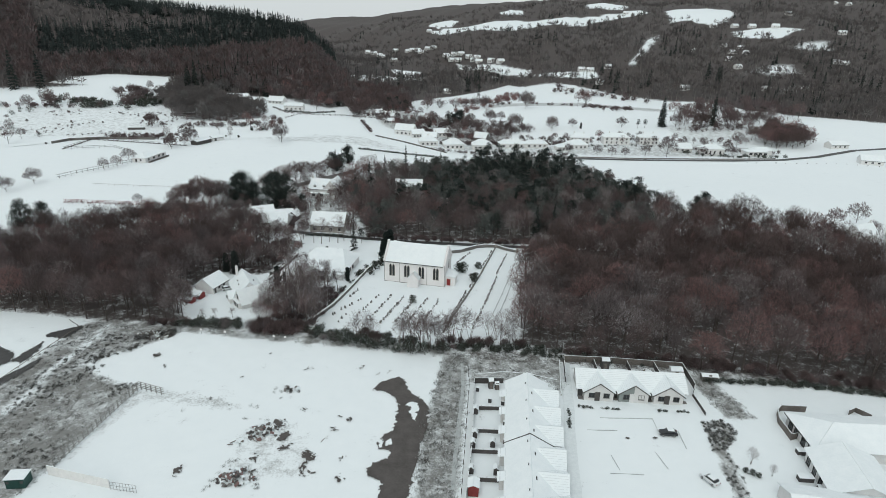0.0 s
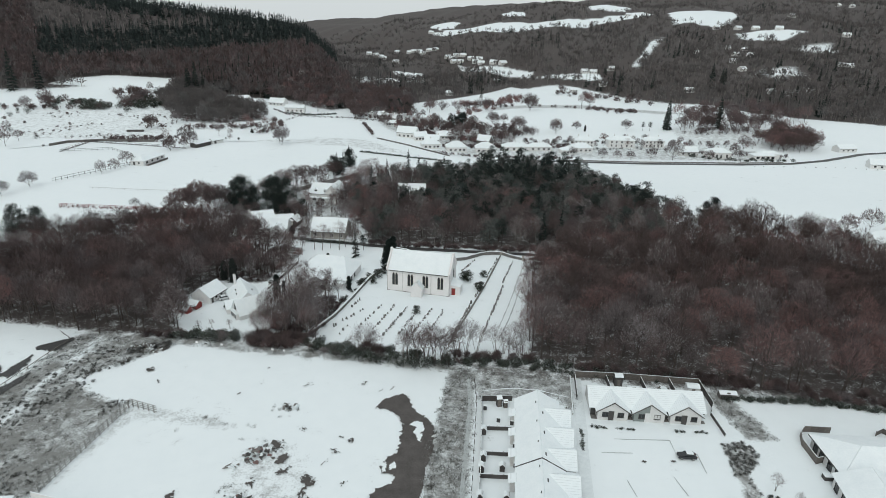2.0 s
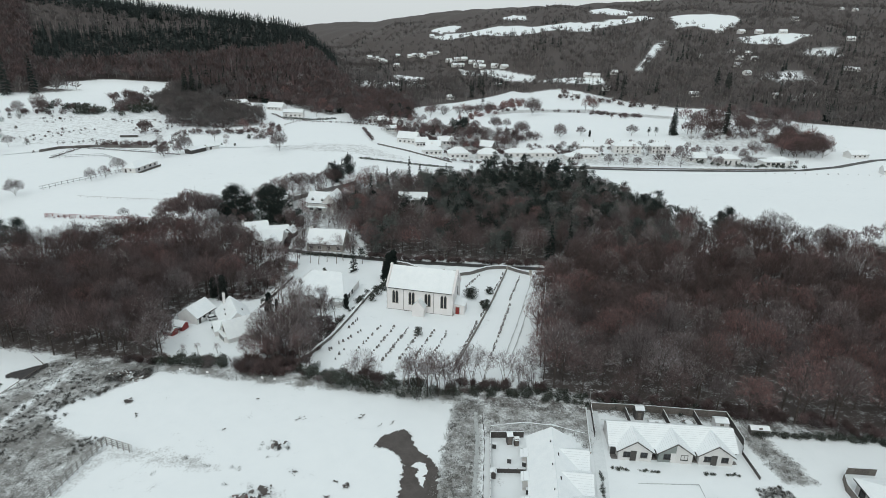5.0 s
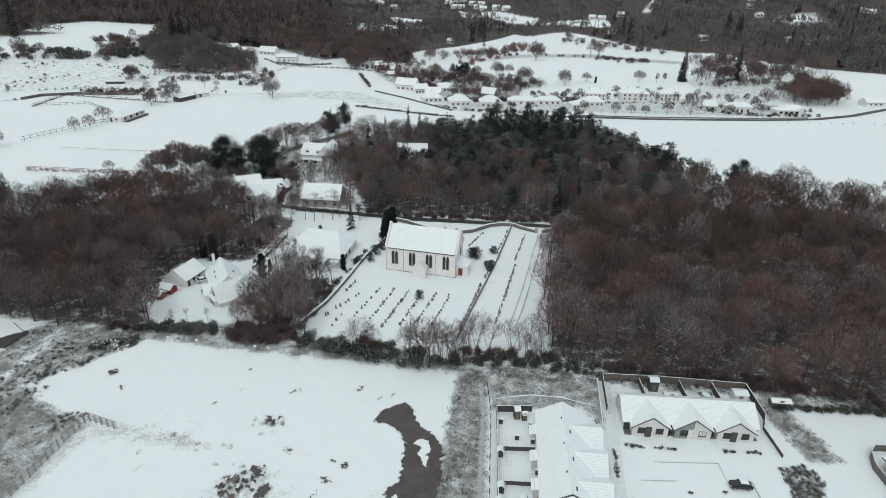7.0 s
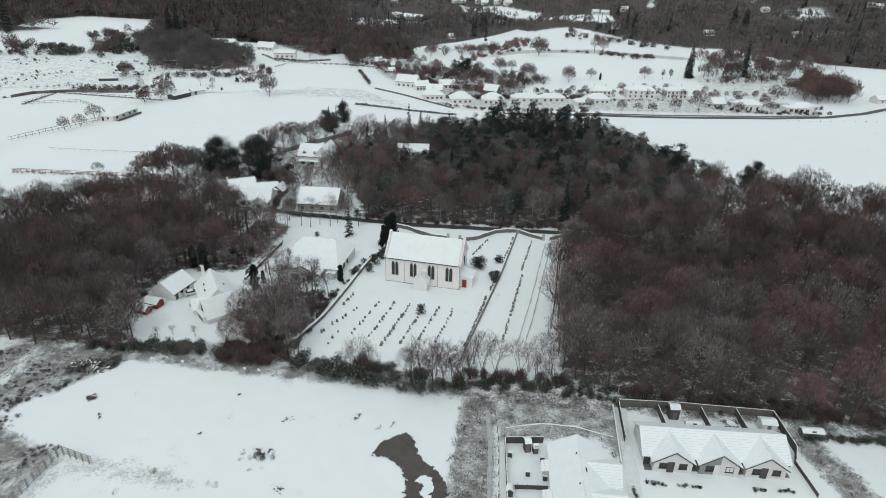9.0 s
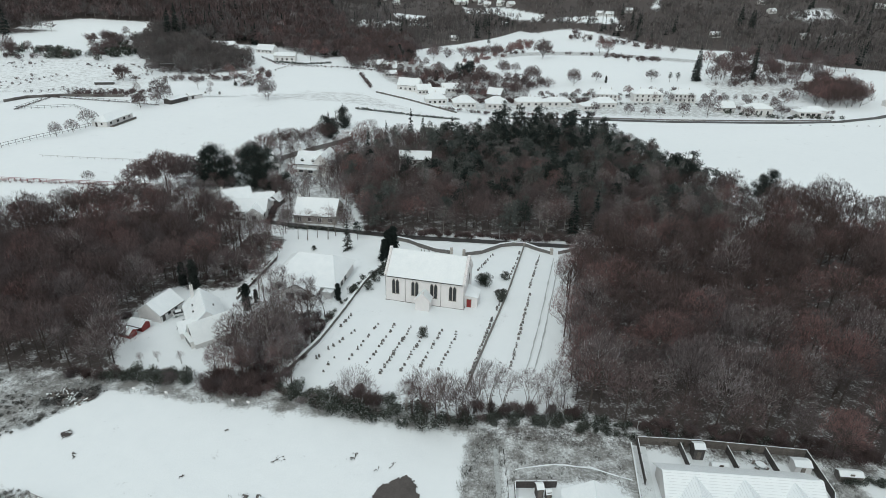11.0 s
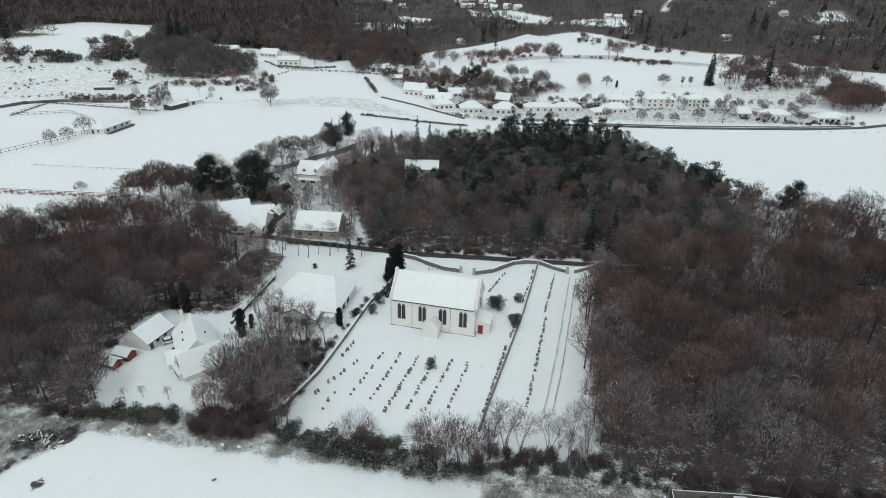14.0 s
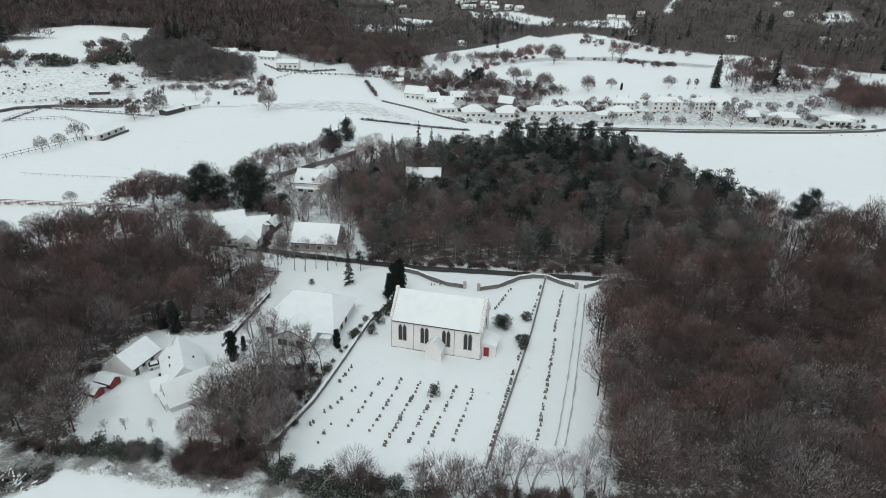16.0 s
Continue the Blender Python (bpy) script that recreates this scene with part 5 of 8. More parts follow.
grove("bush", [(-5.6, 190.5, 1.2), (-6.8, 187.2, 1.1), (-8.6, 183.0, 1.2), (-9.8, 178.5, 1.0), (-13.2, 177.0, .9)], label="dark clipped evergreen beside the church")
grove("fir", [(-17.3, 203.8, .62)])
grove("pine", [(-15.0, 211.5, .5)])


# ---- houses near the church ----
def simple_house(name, x, y, turn, L, W, e, r, label, category="house", wall=None, hip=False, windows=(), stacks=(), group="", roof=None, z=None):
    t = thing(name, pose(x, y, gz(x, y) if z is None else z, 0, 0, turn), label, category, group)
    part("wall", wall_block(L, W, e, r, hip=hip), wall or M_WHITE, t)
    part("roof", (hip_roof if hip else gable_roof)(L, W, e, r), roof or M_SNOW, t, "roof under snow")
    if not hip:
        part("verge_board", boxed(-L / 2 - .26, L / 2 + .26, -W / 2 - .42, -W / 2 - .36, e - .42, e - .26), M_FRAME, t)
    for face, u, zz, w, h in windows:
        opening(t, face, L, W, u, zz, w, h, "door" if zz < 0.2 else "window", pane_mat=M_DARKTIMBER if zz < 0.2 else None)
    for cx, cy in stacks:
        chimney(t, cx, cy, e, r + 0.9)
    return t


def wing(t, x, y, turn, L, W, e, r, wall=None, roof=None, windows=(), hip=False):
    """A further block of a house, at right angles or set to one side."""
    w = part("wing", wall_block(L, W, e, r, hip=hip), wall or M_WHITE, t, at=pose(x, y, 0, 0, 0, turn))
    part("wing_roof", (hip_roof if hip else gable_roof)(L, W, e, r), roof or M_SNOW, w)
    for face, u, zz, ww, h in windows:
        opening(w, face, L, W, u, zz, ww, h, "window")
    return w


def dormer(t, x, y, z, w=1.4, h=1.3, depth=2.2):
    d = part("dormer", boxed(x - w / 2, x + w / 2, y - .05, y + depth, z, z + h), M_WHITE, t)
    bm = bmesh.new()
    for s in (-1, 1):
        slab(bm, [(x + s * (w / 2 + .15), y - .2, z + h - .1), (x + s * (w / 2 + .15), y + depth, z + h - .1), (x, y + depth, z + h + .7), (x, y - .2, z + h + .7)], .1)
    part("dormer_roof", bm, M_SNOW, d)
    part("window", boxed(x - w / 2 + .15, x + w / 2 - .15, y - .09, y - .04, z + .25, z + h - .1), M_DARKGLASS, d)


row3 = lambda face, us, z, w, h: [(face, u, z, w, h) for u in us]
# garage: its gable faces the garden
t = simple_house("garage", -57.2, 167.8, 68, 7.2, 6.2, 2.3, 4.6, "white garage with a snowy gabled roof", "garage", windows=[("S", -2.6, 0.1, 0.95, 2.0), ("S", -0.8, 1.0, 0.9, 1.0), ("S", 1.4, 1.0, 0.9, 1.0)])
t = simple_house("cottage", -45.8, 163.6, 115, 11.0, 7.4, 2.5, 6.0, "white cottage with steep snowy gables and a tall chimney", windows=[("N", -3.5, .8, .9, 1.2), ("N", 3.4, .8, 1.1, 1.2)])
chimney(t, 4.9, 1.6, 4.0, 7.6, .9, .7)
out = t.matrix_basis.inverted()
w = part("wing", wall_block(8.4, 5.2, 2.0, 5.2), M_WHITE, t, at=out @ pose(-42.6, 156.9, gz(-42, 157), 0, 0, 36))
part("wing_roof", gable_roof(8.4, 5.2, 2.0, 5.2, .4, .16, .25), M_SNOW, w)
for z, u in ((.7, 0.9), (.7, -1.0), (2.8, 0)):
    opening(w, "W", 8.4, 5.2, u, z, .85, 1.15, "window", M_FRAME)
bay = part("bay", boxed(-4.9, -4.2, -1.9, 1.9, -.4, 1.9, bevel=.05), M_WHITE, w)
for y in (-1.1, 0.1, 1.2):
    part("bay_window", boxed(-4.96, -4.89, y - .4, y + .4, .5, 1.7), M_DARKGLASS, bay)
part("bay_roof", boxed(-5.1, -4.2, -2.1, 2.1, 1.9, 2.1, bevel=.04), M_SNOW, bay)
# added dark strip that stands in for the eave's shadow on the base
part("footing", boxed(-5.2, 4.4, -2.75, -2.62, -.6, .12), M_STONE, w, "dark stone footing")
w = part("lean_to", wall_block(5.0, 3.4, 2.0, 3.6), M_WHITE, t, at=pose(-3.4, 3.4, 0, 0, 0, 90))
part("lean_to_roof", gable_roof(5.0, 3.4, 2.0, 3.6), M_SNOW, w)
for x, y in ((1.6, 2.0), (-1.0, 2.2), (-.4, -1.9)):
    part("rooflight", boxed(x - .35, x + .35, y - .3, y + .3, 2.4 + 3.5 * (1 - abs(y) / 3.7), 2.72 + 3.5 * (1 - abs(y) / 3.7)), M_FRAME, t)
for (x, y, s) in ((-59.6, 161.4, .78), (-61.0, 158.4, .68)):
    sh = simple_house("shed", x, y, -22, 4.6 * s, 3.0 * s, 2.0 * s, 2.9 * s, "red timber garden shed with a snowy roof", "shed", wall=M_REDTIMBER, group="garden sheds")
L, W = 17.0, 15.0
t = thing("manse", pose(-24.5, 184.5, gz(-24.5, 184.5), 0, 0, -13), "low pale house with a broad hipped roof of snow", "house")
part("wall", boxed(-L / 2, L / 2, -W / 2, W / 2, -.8, 2.7), M_CREAM, t)
part("roof", low_hip(L, W, 2.7, 6.1, 4.6, 3.0), M_SNOW, t, "broad roof under snow")
part("ridge_tiles", boxed(-4.7, 4.7, 2.9, 3.1, 6.1, 6.2), M_SLATE, t, "dark line of ridge tiles")
for u in (-5.2, -2.4, .6):
    opening(t, "E", L, W, u, .8, 1.1, 1.3, "window", M_FRAME)
opening(t, "S", L, W, 6.6, .05, 1.0, 2.05, "door", M_FRAME, M_DARKTIMBER)
opening(t, "S", L, W, -6.2, .9, 1.6, 1.2, "window", M_FRAME)
w = part("front_gable", wall_block(6.4, 8.8, 2.5, 4.7), M_CREAM, t, at=pose(0.2, -8.0, 0, 0, 0, 90))
part("gable_roof", gable_roof(6.4, 8.8, 2.5, 4.7, .4, .16, .3), M_SNOW, w)
part("bargeboard", gable_roof(.12, 8.8, 2.38, 4.58, .42, .16, 0), M_DARKTIMBER, w, at=pose(-3.52, 0, 0))
opening(w, "W", 6.4, 8.8, -1.9, .8, 1.9, 1.3, "window", M_FRAME)
opening(w, "W", 6.4, 8.8, 2.0, .8, 1.3, 1.3, "window", M_FRAME)
part("side_porch", boxed(6.2, 8.2, -9.2, -7.5, -.3, 2.2), M_CREAM, t)
part("side_porch_roof", boxed(6.0, 8.5, -9.4, -7.4, 2.2, 2.36, bevel=.04), M_SNOW, t)
t = simple_house("house", -28.8, 229.3, -8, 13.4, 11.0, 3.0, 6.8, "pale house behind the lane with a wide gabled roof of snow", wall=M_SANDSTONE, windows=row3("S", (-5, -1.8, 1.6, 5), .8, 1.2, 1.3), stacks=[(-6.2, 0)])
t = simple_house("house", -51.0, 232.0, 0, 10.4, 8.0, 2.8, 5.5, "white house with a snowy roof and small front gable", windows=row3("S", (-4, -1.2, 4.2), .8, 1.3, 1.2) + [("E", 0, .9, 1.2, 1.2)])
wing(t, 1.8, -3.8, 90, 5.0, 5.4, 2.6, 4.6, windows=[("W", 0, .8, 1.4, 1.2)])
t = simple_house("house", -58.4, 241.0, 22, 9.5, 8.2, 3.2, 5.8, "white house with a long snowy roof behind bare trees", windows=row3("S", (-3, 0, 3), .9, 1.2, 1.2), stacks=[(-4.4, 0)])
wing(t, 8.0, -4.2, -8, 8.0, 5.0, 2.6, 4.6)
simple_house("store", -45.0, 241.0, 75, 5.0, 4.0, 2.2, 3.8, "dark timber outhouse with a snowy gable", "shed", wall=M_DARKTIMBER)
t = simple_house("house", -36.6, 274.2, -12, 11.5, 8.5, 4.6, 8.4, "white two-storey house with two dormers and snowy gables", windows=row3("S", (-3.8, 0, 3.6), 1.0, 1.7, 1.4), stacks=[(-5.2, 0)])
wing(t, 4.6, 1.0, 90, 11.0, 7.0, 4.8, 8.6)
dormer(t, -3.2, -3.6, 4.6)
dormer(t, 1.2, -3.6, 4.6)
part("veranda_roof", boxed(-5.2, 4.2, -6.2, -4.2, 2.7, 2.95), M_SNOW, t)
t = simple_house("house", -56.0, 281.0, 10, 10, 7, 2.6, 5.2, "white house behind dark evergreens with a snowy roof", stacks=[(0, 0)])
t = simple_house("house", 3.5, 284.0, -4, 13, 8, 5.0, 7.4, "pale two-storey house half hidden in the wood", wall=M_CREAM, windows=row3("S", (-4, 0, 4), 3.2, 1.2, 1.3) + row3("S", (-4, 0, 4), .9, 1.2, 1.3))
# gardens
grove("hoary", [(-60.6, 149.0, .95)])
grove("birch", [(-29.0, 167.0, .78), (-23.4, 167.4, .78), (-33.0, 175.5, .7), (-27.5, 162.3, .7), (-25.5, 158.5, .55)], "garden birches")
grove("birch", [(-33.0, 212.0, .7), (-30.0, 211.0, .75), (-27.4, 213.2, .7), (-24.0, 212.0, .8), (-37.0, 208.0, .7), (-22.0, 214.6, .6), (-39.5, 204.0, .75)], "lane birches")
grove("bare", [(-34.6, 148.2, .95), (-33.0, 144.5, .9), (-30.0, 147.5, .85), (-29.0, 152.0, .8), (-26.8, 149.0, .75), (-31.2, 154.0, .7), (-67.0, 160.0, .9), (-70, 152.5, .8), (-18.5, 215.8, .6), (-37.4, 216.0, .6)])
scatter("bare_thicket", TWIGGY + BARE_SLIM[:1], sprinkle(GARDEN_BELT, 1.9, 41), (M_BARK, M_TWIG), "dense bare thicket beside the churchyard wall", "thicket", 41, (.45, .8))
grove("slim", [(-24.5, 156.5, .8), (-31.0, 160.0, .9), (-30.0, 171.0, .85), (-35.8, 177.0, .8), (-38.5, 192.0, .9), (-42.0, 196.0, .8), (-21.5, 162.5, .7)])
grove("frost", [(-32.5, 150.5, .95), (-30.5, 143.0, .95), (-27.5, 145.5, 1.0), (-25.0, 142.0, .8), (-28.5, 157.0, .9), (-24.0, 150.0, .9), (-22.8, 145.5, .75), (-35.2, 141.5, .8), (-26.5, 153.5, .85)])
scatter("drive_scrub", TWIGGY + BARE_SLIM[:1], sprinkle([(-54, 182), (-47, 179), (-42, 184), (-39.5, 200), (-43.5, 217), (-47, 213)], 2.3, 51), (M_BARK, M_TWIG), "bare scrub and young trees beside the drive", "scrub", 51, (.35, .7))
grove("rust", [(-37.2, 142.0, .55), (-34.2, 140.6, .5), (-31.8, 141.5, .6), (-36.5, 198.5, .45), (-40, 187, .4)])
grove("birch", [(-33.9, 170.3, .8), (-30.2, 169.2, .75), (-23.5, 168.0, .8), (-37.3, 179.1, .85), (-28.0, 170.5, .7), (-26.0, 165.0, .6)], "garden birches")
wood([(-56, 181), (-47, 179), (-42.5, 182), (-39, 199), (-37, 211), (-44, 217), (-49, 212), (-52, 198)], 3.6, 99, THIN[:2] + BARE_SLIM[:2], "the drive beside the fence", (.75, .8), -.7, (.5, .85))
scatter("bare_thicket", TWIGGY, sprinkle([(-33, 160), (-22, 157), (-20, 165), (-27, 167)], 2.0, 100), (M_BARK, M_TWIG), "brown undergrowth behind the churchyard wall", "thicket", 100, (.4, .75))
hedge([(-66, 142.8), (-60, 142.6), (-55, 142.8)], .9, TWIGGY + SHRUBS, (M_BARK, M_TWIG), "brown undergrowth along the garden's edge", (.5, .9), 1.4, 122, "shrubbery")
hedge([(-58, 143.4), (-53, 142.6)], .8, SHRUBS, (M_BARK, M_LEAF), "broad evergreen shrubs at the garden corner", (.6, .9), 1.2, 123, "shrubbery")
hedge([(-47.5, 141.5), (-44.5, 140.8)], .8, TWIGGY, (M_BARK, M_FROST), "frosted twiggy shrubs among evergreens", (.7, .95), .8, 124, "shrubbery")
grove("fir", [(-37.5, 331.5, .7), (-31.8, 343, .75), (-34.5, 336, .6)], label="dark pointed conifer at the corner of the wood")
grove("cluster", [(-53.8, 147.4, .3), (-50.6, 147.9, .3), (-45.7, 147.2, .33)])
hedge([(-53.5, 143.5), (-47, 141.6), (-41.5, 141.6)], .75, SHRUBS, (M_BARK, M_LEAF), "evergreen shrubs along the cottage garden", (.75, 1.1), 1.5, 9, "shrubbery")
hedge([(-39, 139.4), (-31, 138.4), (-26, 138)], .55, TWIGGY, (M_BARK, M_TWIG), "dense red-brown bare shrubs below the cottage", (.8, 1.4), 2.2, 10, "shrubbery")
hedge([(-38.4, 152), (-33, 158), (-26, 154), (-23, 160)], 1.8, TWIGGY, (M_BARK, M_TWIG), "bare undergrowth between cottage and churchyard", (.6, 1.0), 2.2, 12, "shrubbery")
hedge([(-66, 163), (-62.5, 167.5), (-60, 171)], 1.6, TWIGGY, (M_BARK, M_TWIG), "bare undergrowth behind the garden sheds", (.5, .8), 1.0, 13, "shrubbery")
rail_fence("drive_fence", [(-54.8, 179.0), (-50.0, 203.5), (-46.3, 214.5)], 1.2, 2.4, "dark timber fence along the drive", 3, M_DARKTIMBER)
hedge([(-40.8, 175.5), (-37.0, 198.0)], 1.6, TWIGGY, (M_BARK, M_TWIG), "bare hedge along the drive", (.3, .5), .3, 14)
stone_wall([(-41.5, 174.0), (-39.0, 186.0), (-36.8, 198.0)], 0.8, 0.4, "low garden wall along the drive")
grove("bush", [(-50.2, 160.2, .65), (-50.8, 163.8, .3), (-27.1, 204.2, .6), (-41.5, 177.2, .7), (-21, 178, .5), (-17.5, 181.5, .5), (-16.2, 185.0, .45)])
grove("yew", [(-74.0, 258.5, 1.5), (-70.0, 259.0, 1.8), (-66.0, 259.0, 1.25), (-56.4, 257.0, 1.85), (-52.2, 257.0, 1.75), (-43.9, 253, .85), (-148.5, 230, 1.3), (-140.4, 230, 1.2)], label="broad dark evergreen conifer beside bare trees")
grove("dome", [(-94.5, 255.0, .85), (-86.5, 254.5, 1.1), (-79.5, 257, .9)], label="great bare beech with a purple-brown domed crown")
grove("rust", [(-43.5, 262.0, .6), (-42.0, 258.5, .5), (-20, 236, .7), (-14, 226, .8), (-11, 222, .75)])
grove("oak", [(-64.1, 288.5, .75), (-59.9, 294.9, .85), (-54.2, 298.6, .95), (-49.9, 302.6, .9), (-44.4, 304.8, .85), (-40, 313, .85), (-36.5, 319, .8), (-67, 284, .6)], "roadside trees")
grove("bare", [(-30, 262, .8), (-27, 268, .85), (-66, 233, .7), (-20, 222, .6)], "roadside trees")
grove("yew", [(-39.1, 329.0, 1.05), (-35.0, 331.0, .9), (-31.8, 345.0, 1.2), (-36.0, 322.0, .9)], label="dense dark conifer at the corner of the wood")
grove("frost", [(-22, 252, .7), (-24.5, 244, .75), (-37.5, 220.5, .5), (-20, 219, .45), (-66, 230, .6)])
rr = random.Random(77)
clear = [(-29, 229, 9), (-31, 219.5, 6), (-24, 220, 5), (-57, 241, 8), (-50, 232, 8), (-47, 223, 5), (-55, 257, 8), (-70, 259, 8), (-38, 274, 9), (-40, 264, 9), (-56, 281, 6), (-42, 240, 3), (-44, 255, 3)]
spots = [q for q in sprinkle(GARDENS, 4.7, 42) if all(math.hypot(q[0] - a, q[1] - b) > c for a, b, c in clear)]
for k, (style, size) in enumerate((("bare", .62), ("frost", .58), ("thicket", .8), ("slim", .7))):
    grove(style, [(x, y, size * rr.uniform(.75, 1.2)) for x, y in spots[k::4]], "garden trees")
hedge([(-37, 220.5), (-20, 218)], 1.1, SHRUBS + TWIGGY, (M_BARK, M_LEAF), "garden hedge along the lane", (.3, .55), .4, 43)
hedge([(-44, 224), (-45, 240), (-49, 258)], 1.3, SHRUBS + TWIGGY, (M_BARK, M_TWIG), "hedge along the side lane", (.4, .7), .4, 44)
stone_wall([(-58, 280), (-47, 293), (-31, 313), (-26, 322)], 2.0, 0.6, "dark wall along the lane beside the wood", capped=True)


# ---- sports field and far fields ----
rail_fence("court_fence", [(-172, 300), (-161.4, 318.2), (-151.6, 335.6)], 2.2, 3.0, "wire mesh fence round the playing court", 2, M_FRAME)
rail_fence("court_fence", [(-206, 372), (-204, 404), (-155, 391)], 1.6, 3.5, "post and wire fence behind the court", 2, M_FRAME)
rail_fence("court_fence", [(-151.6, 335.6), (-149, 345), (-160, 362), (-180, 380), (-206, 372)], 1.8, 3.2, "tall wire fence behind the pavilion", 2, M_FRAME)
rail_fence("field_rail", [(-150, 290), (-128, 287), (-108, 285)], .9, 3.0, "low white touchline rail on the playing field", 1, M_PALERAIL)
rail_fence("red_fence", [(-150, 263), (-126, 260.3), (-103, 257.8), (-92, 256.4)], 1.5, 2.5, "reddish timber fence along the playing field", 3, M_REDTIMBER)
hedge([(-150, 262), (-104, 257.4)], 3.2, TWIGGY, (M_BARK, M_RUST), "low reddish shrubs along the fence", (.25, .5), .5, 15)
hedge([(-222, 391), (-214, 402), (-188, 411), (-150, 406)], 2.0, TWIGGY, (M_BARK, M_TWIG), "dark clipped hedge beyond the court", (.35, .5), .3, 16)
strip("track", [(-240, 380), (-222.5, 394), (-214.4, 405), (-187.6, 414), (-150.4, 409), (-128.5, 411), (-100, 414)], -1.5, 1.5, 0.2, M_SNOW, "snowy track past the playing field", "track", 4)
t = simple_house("pavilion", -145.2, 347.5, 78, 20, 8, 2.7, 4.9, "sports pavilion with a hipped roof of snow", "pavilion", hip=True, windows=[("W", -1.6, .1, 1.1, 2.0), ("W", 1.2, 1.0, 1.0, 1.0)] + row3("S", (-7, -2, 3, 7), .9, 1.6, 1.2))
part("veranda_bench", boxed(-9, 9, -6.4, -4.6, -.3, .45), M_TIMBER, t, "long dark timber veranda bench")
part("veranda_rail", boxed(-9, 9, -6.5, -6.4, .4, 1.1), M_DARKTIMBER, t)
simple_house("store", -131.0, 395.5, 64, 13, 5, 2.4, 3.2, "long dark timber store with a snowy roof", "shed", wall=M_DARKTIMBER)
simple_house("store", -124.6, 406.5, 48, 8, 4.5, 2.3, 3.3, "small white store with a snowy roof", "shed", windows=[("S", -2, .1, 1.6, 1.9)])
grove("far", [(-157.2, 318.3, .62), (-154.1, 326.2, .6), (-153.0, 338.5, .75), (-83.2, 406.9, .95), (-143.9, 377.8, .75), (-139.2, 388.1, .7), (-136.0, 392.2, 1.05), (-183.9, 452.7, 1.05), (-148, 384, .6)], "playing field trees")
grove("frost", [(-129.5, 430, .7), (-121.3, 428.6, .5), (-158, 410, .6), (-117, 412, .4)])
grove("rust", [(-111.3, 446.9, .85), (-104, 460, .7), (-120, 470, .8), (-96, 452, .5)])
grove("bush", [(-113, 418, .7), (-122, 420, .5), (-103, 447, 1.1), (-110, 444, 1.2)])
hedge([(-195, 419), (-150, 420)], 1.4, TWIGGY + SHRUBS[:1], (M_BARK, M_TWIG), "straggling bare scrub on the rough field", (.5, .9), 3.0, 17, "shrubbery")
hedge([(-226, 415), (-205, 424), (-192, 420)], 4.0, TWIGGY, (M_BARK, M_TWIG), "low bare scrub on the rough field", (.4, .8), 2.0, 18, "shrubbery")
hedge([(-262, 512), (-240, 516), (-222, 545), (-205, 540)], 2.0, SHRUBS + TWIGGY, (M_BARK, M_LEAF), "dark gorse on the snowy slope", (1.2, 2.2), 7.0, 19, "shrubbery")
hedge([(-330, 505), (-300, 512), (-262, 512)], 3.0, SHRUBS + TWIGGY, (M_BARK, M_TWIG), "scattered scrub on the snowy slope", (.8, 1.6), 8.0, 20, "shrubbery")
hedge([(-102, 440), (-98, 470), (-104, 500)], 3.5, SHRUBS + TWIGGY, (M_BARK, M_TWIG), "brown scrub below the houses", (.8, 1.6), 4.0, 21, "shrubbery")
p = sprinkle(CLUMP, 6.8, 31)
# this copse takes the haze-grey twig colour of the far woods too
scatter("hillside_copse", MIDDLE, p, (M_BARK, M_HAZETWIG), "dense bare copse on the rise", "woodland", 31, (.8, 1.25))
scatter("hillside_copse", FAR_TWIGGY, sprinkle(CLUMP, 8, 32), (M_BARK, M_TWIG), "bare undergrowth of the copse on the rise", "woodland", 32, (1.0, 1.8))
hedge([(-298, 535), (-278, 533), (-251, 520), (-245, 512)], 1.8, SHRUBS, (M_BARK, M_LEAF), "dark gorse clumps on the snowy slope", (1.2, 2.6), 6, 108, "shrubbery")
hedge([(-272, 605), (-248, 605), (-240, 560), (-222, 530)], 2.4, SHRUBS + TWIGGY, (M_BARK, M_TWIG), "brown scrub between slope and copse", (1.2, 2.8), 10, 109, "shrubbery")
hedge([(-224, 524), (-212, 540), (-228, 560)], 1.8, SHRUBS, (M_BARK, M_LEAF), "dark scrub beside the copse", (1.3, 2.6), 8, 110, "shrubbery")
hedge([(-197, 413), (-178, 409), (-160, 416)], .8, TWIGGY + SHRUBS, (M_BARK, M_TWIG), "dark bramble scrub along the track", (.6, 1.1), 4.5, 111, "shrubbery")
hedge([(-160, 455), (-128, 460), (-108, 470)], 2.0, TWIGGY + SHRUBS, (M_BARK, M_TWIG), "brown scrub below the copse", (.8, 1.6), 6, 112, "shrubbery")
stone_wall([(-222, 390), (-216.6, 401), (-200.6, 407), (-165.0, 407)], 1.5, .5, "long dark field wall beyond the court", capped=False)
grove("far", [(-289.5, 515.5, 1.35), (-183.2, 451.2, 1.0), (-142.6, 404, 1.25), (-146.4, 383.6, .8), (-81, 402, 1.2), (-298, 500, .8), (-304, 512, 1.0), (-116.9, 261, .45)], "playing field trees")
grove("oak", [(-284.8, 509.3, 1.1), (-232, 528, .8)])
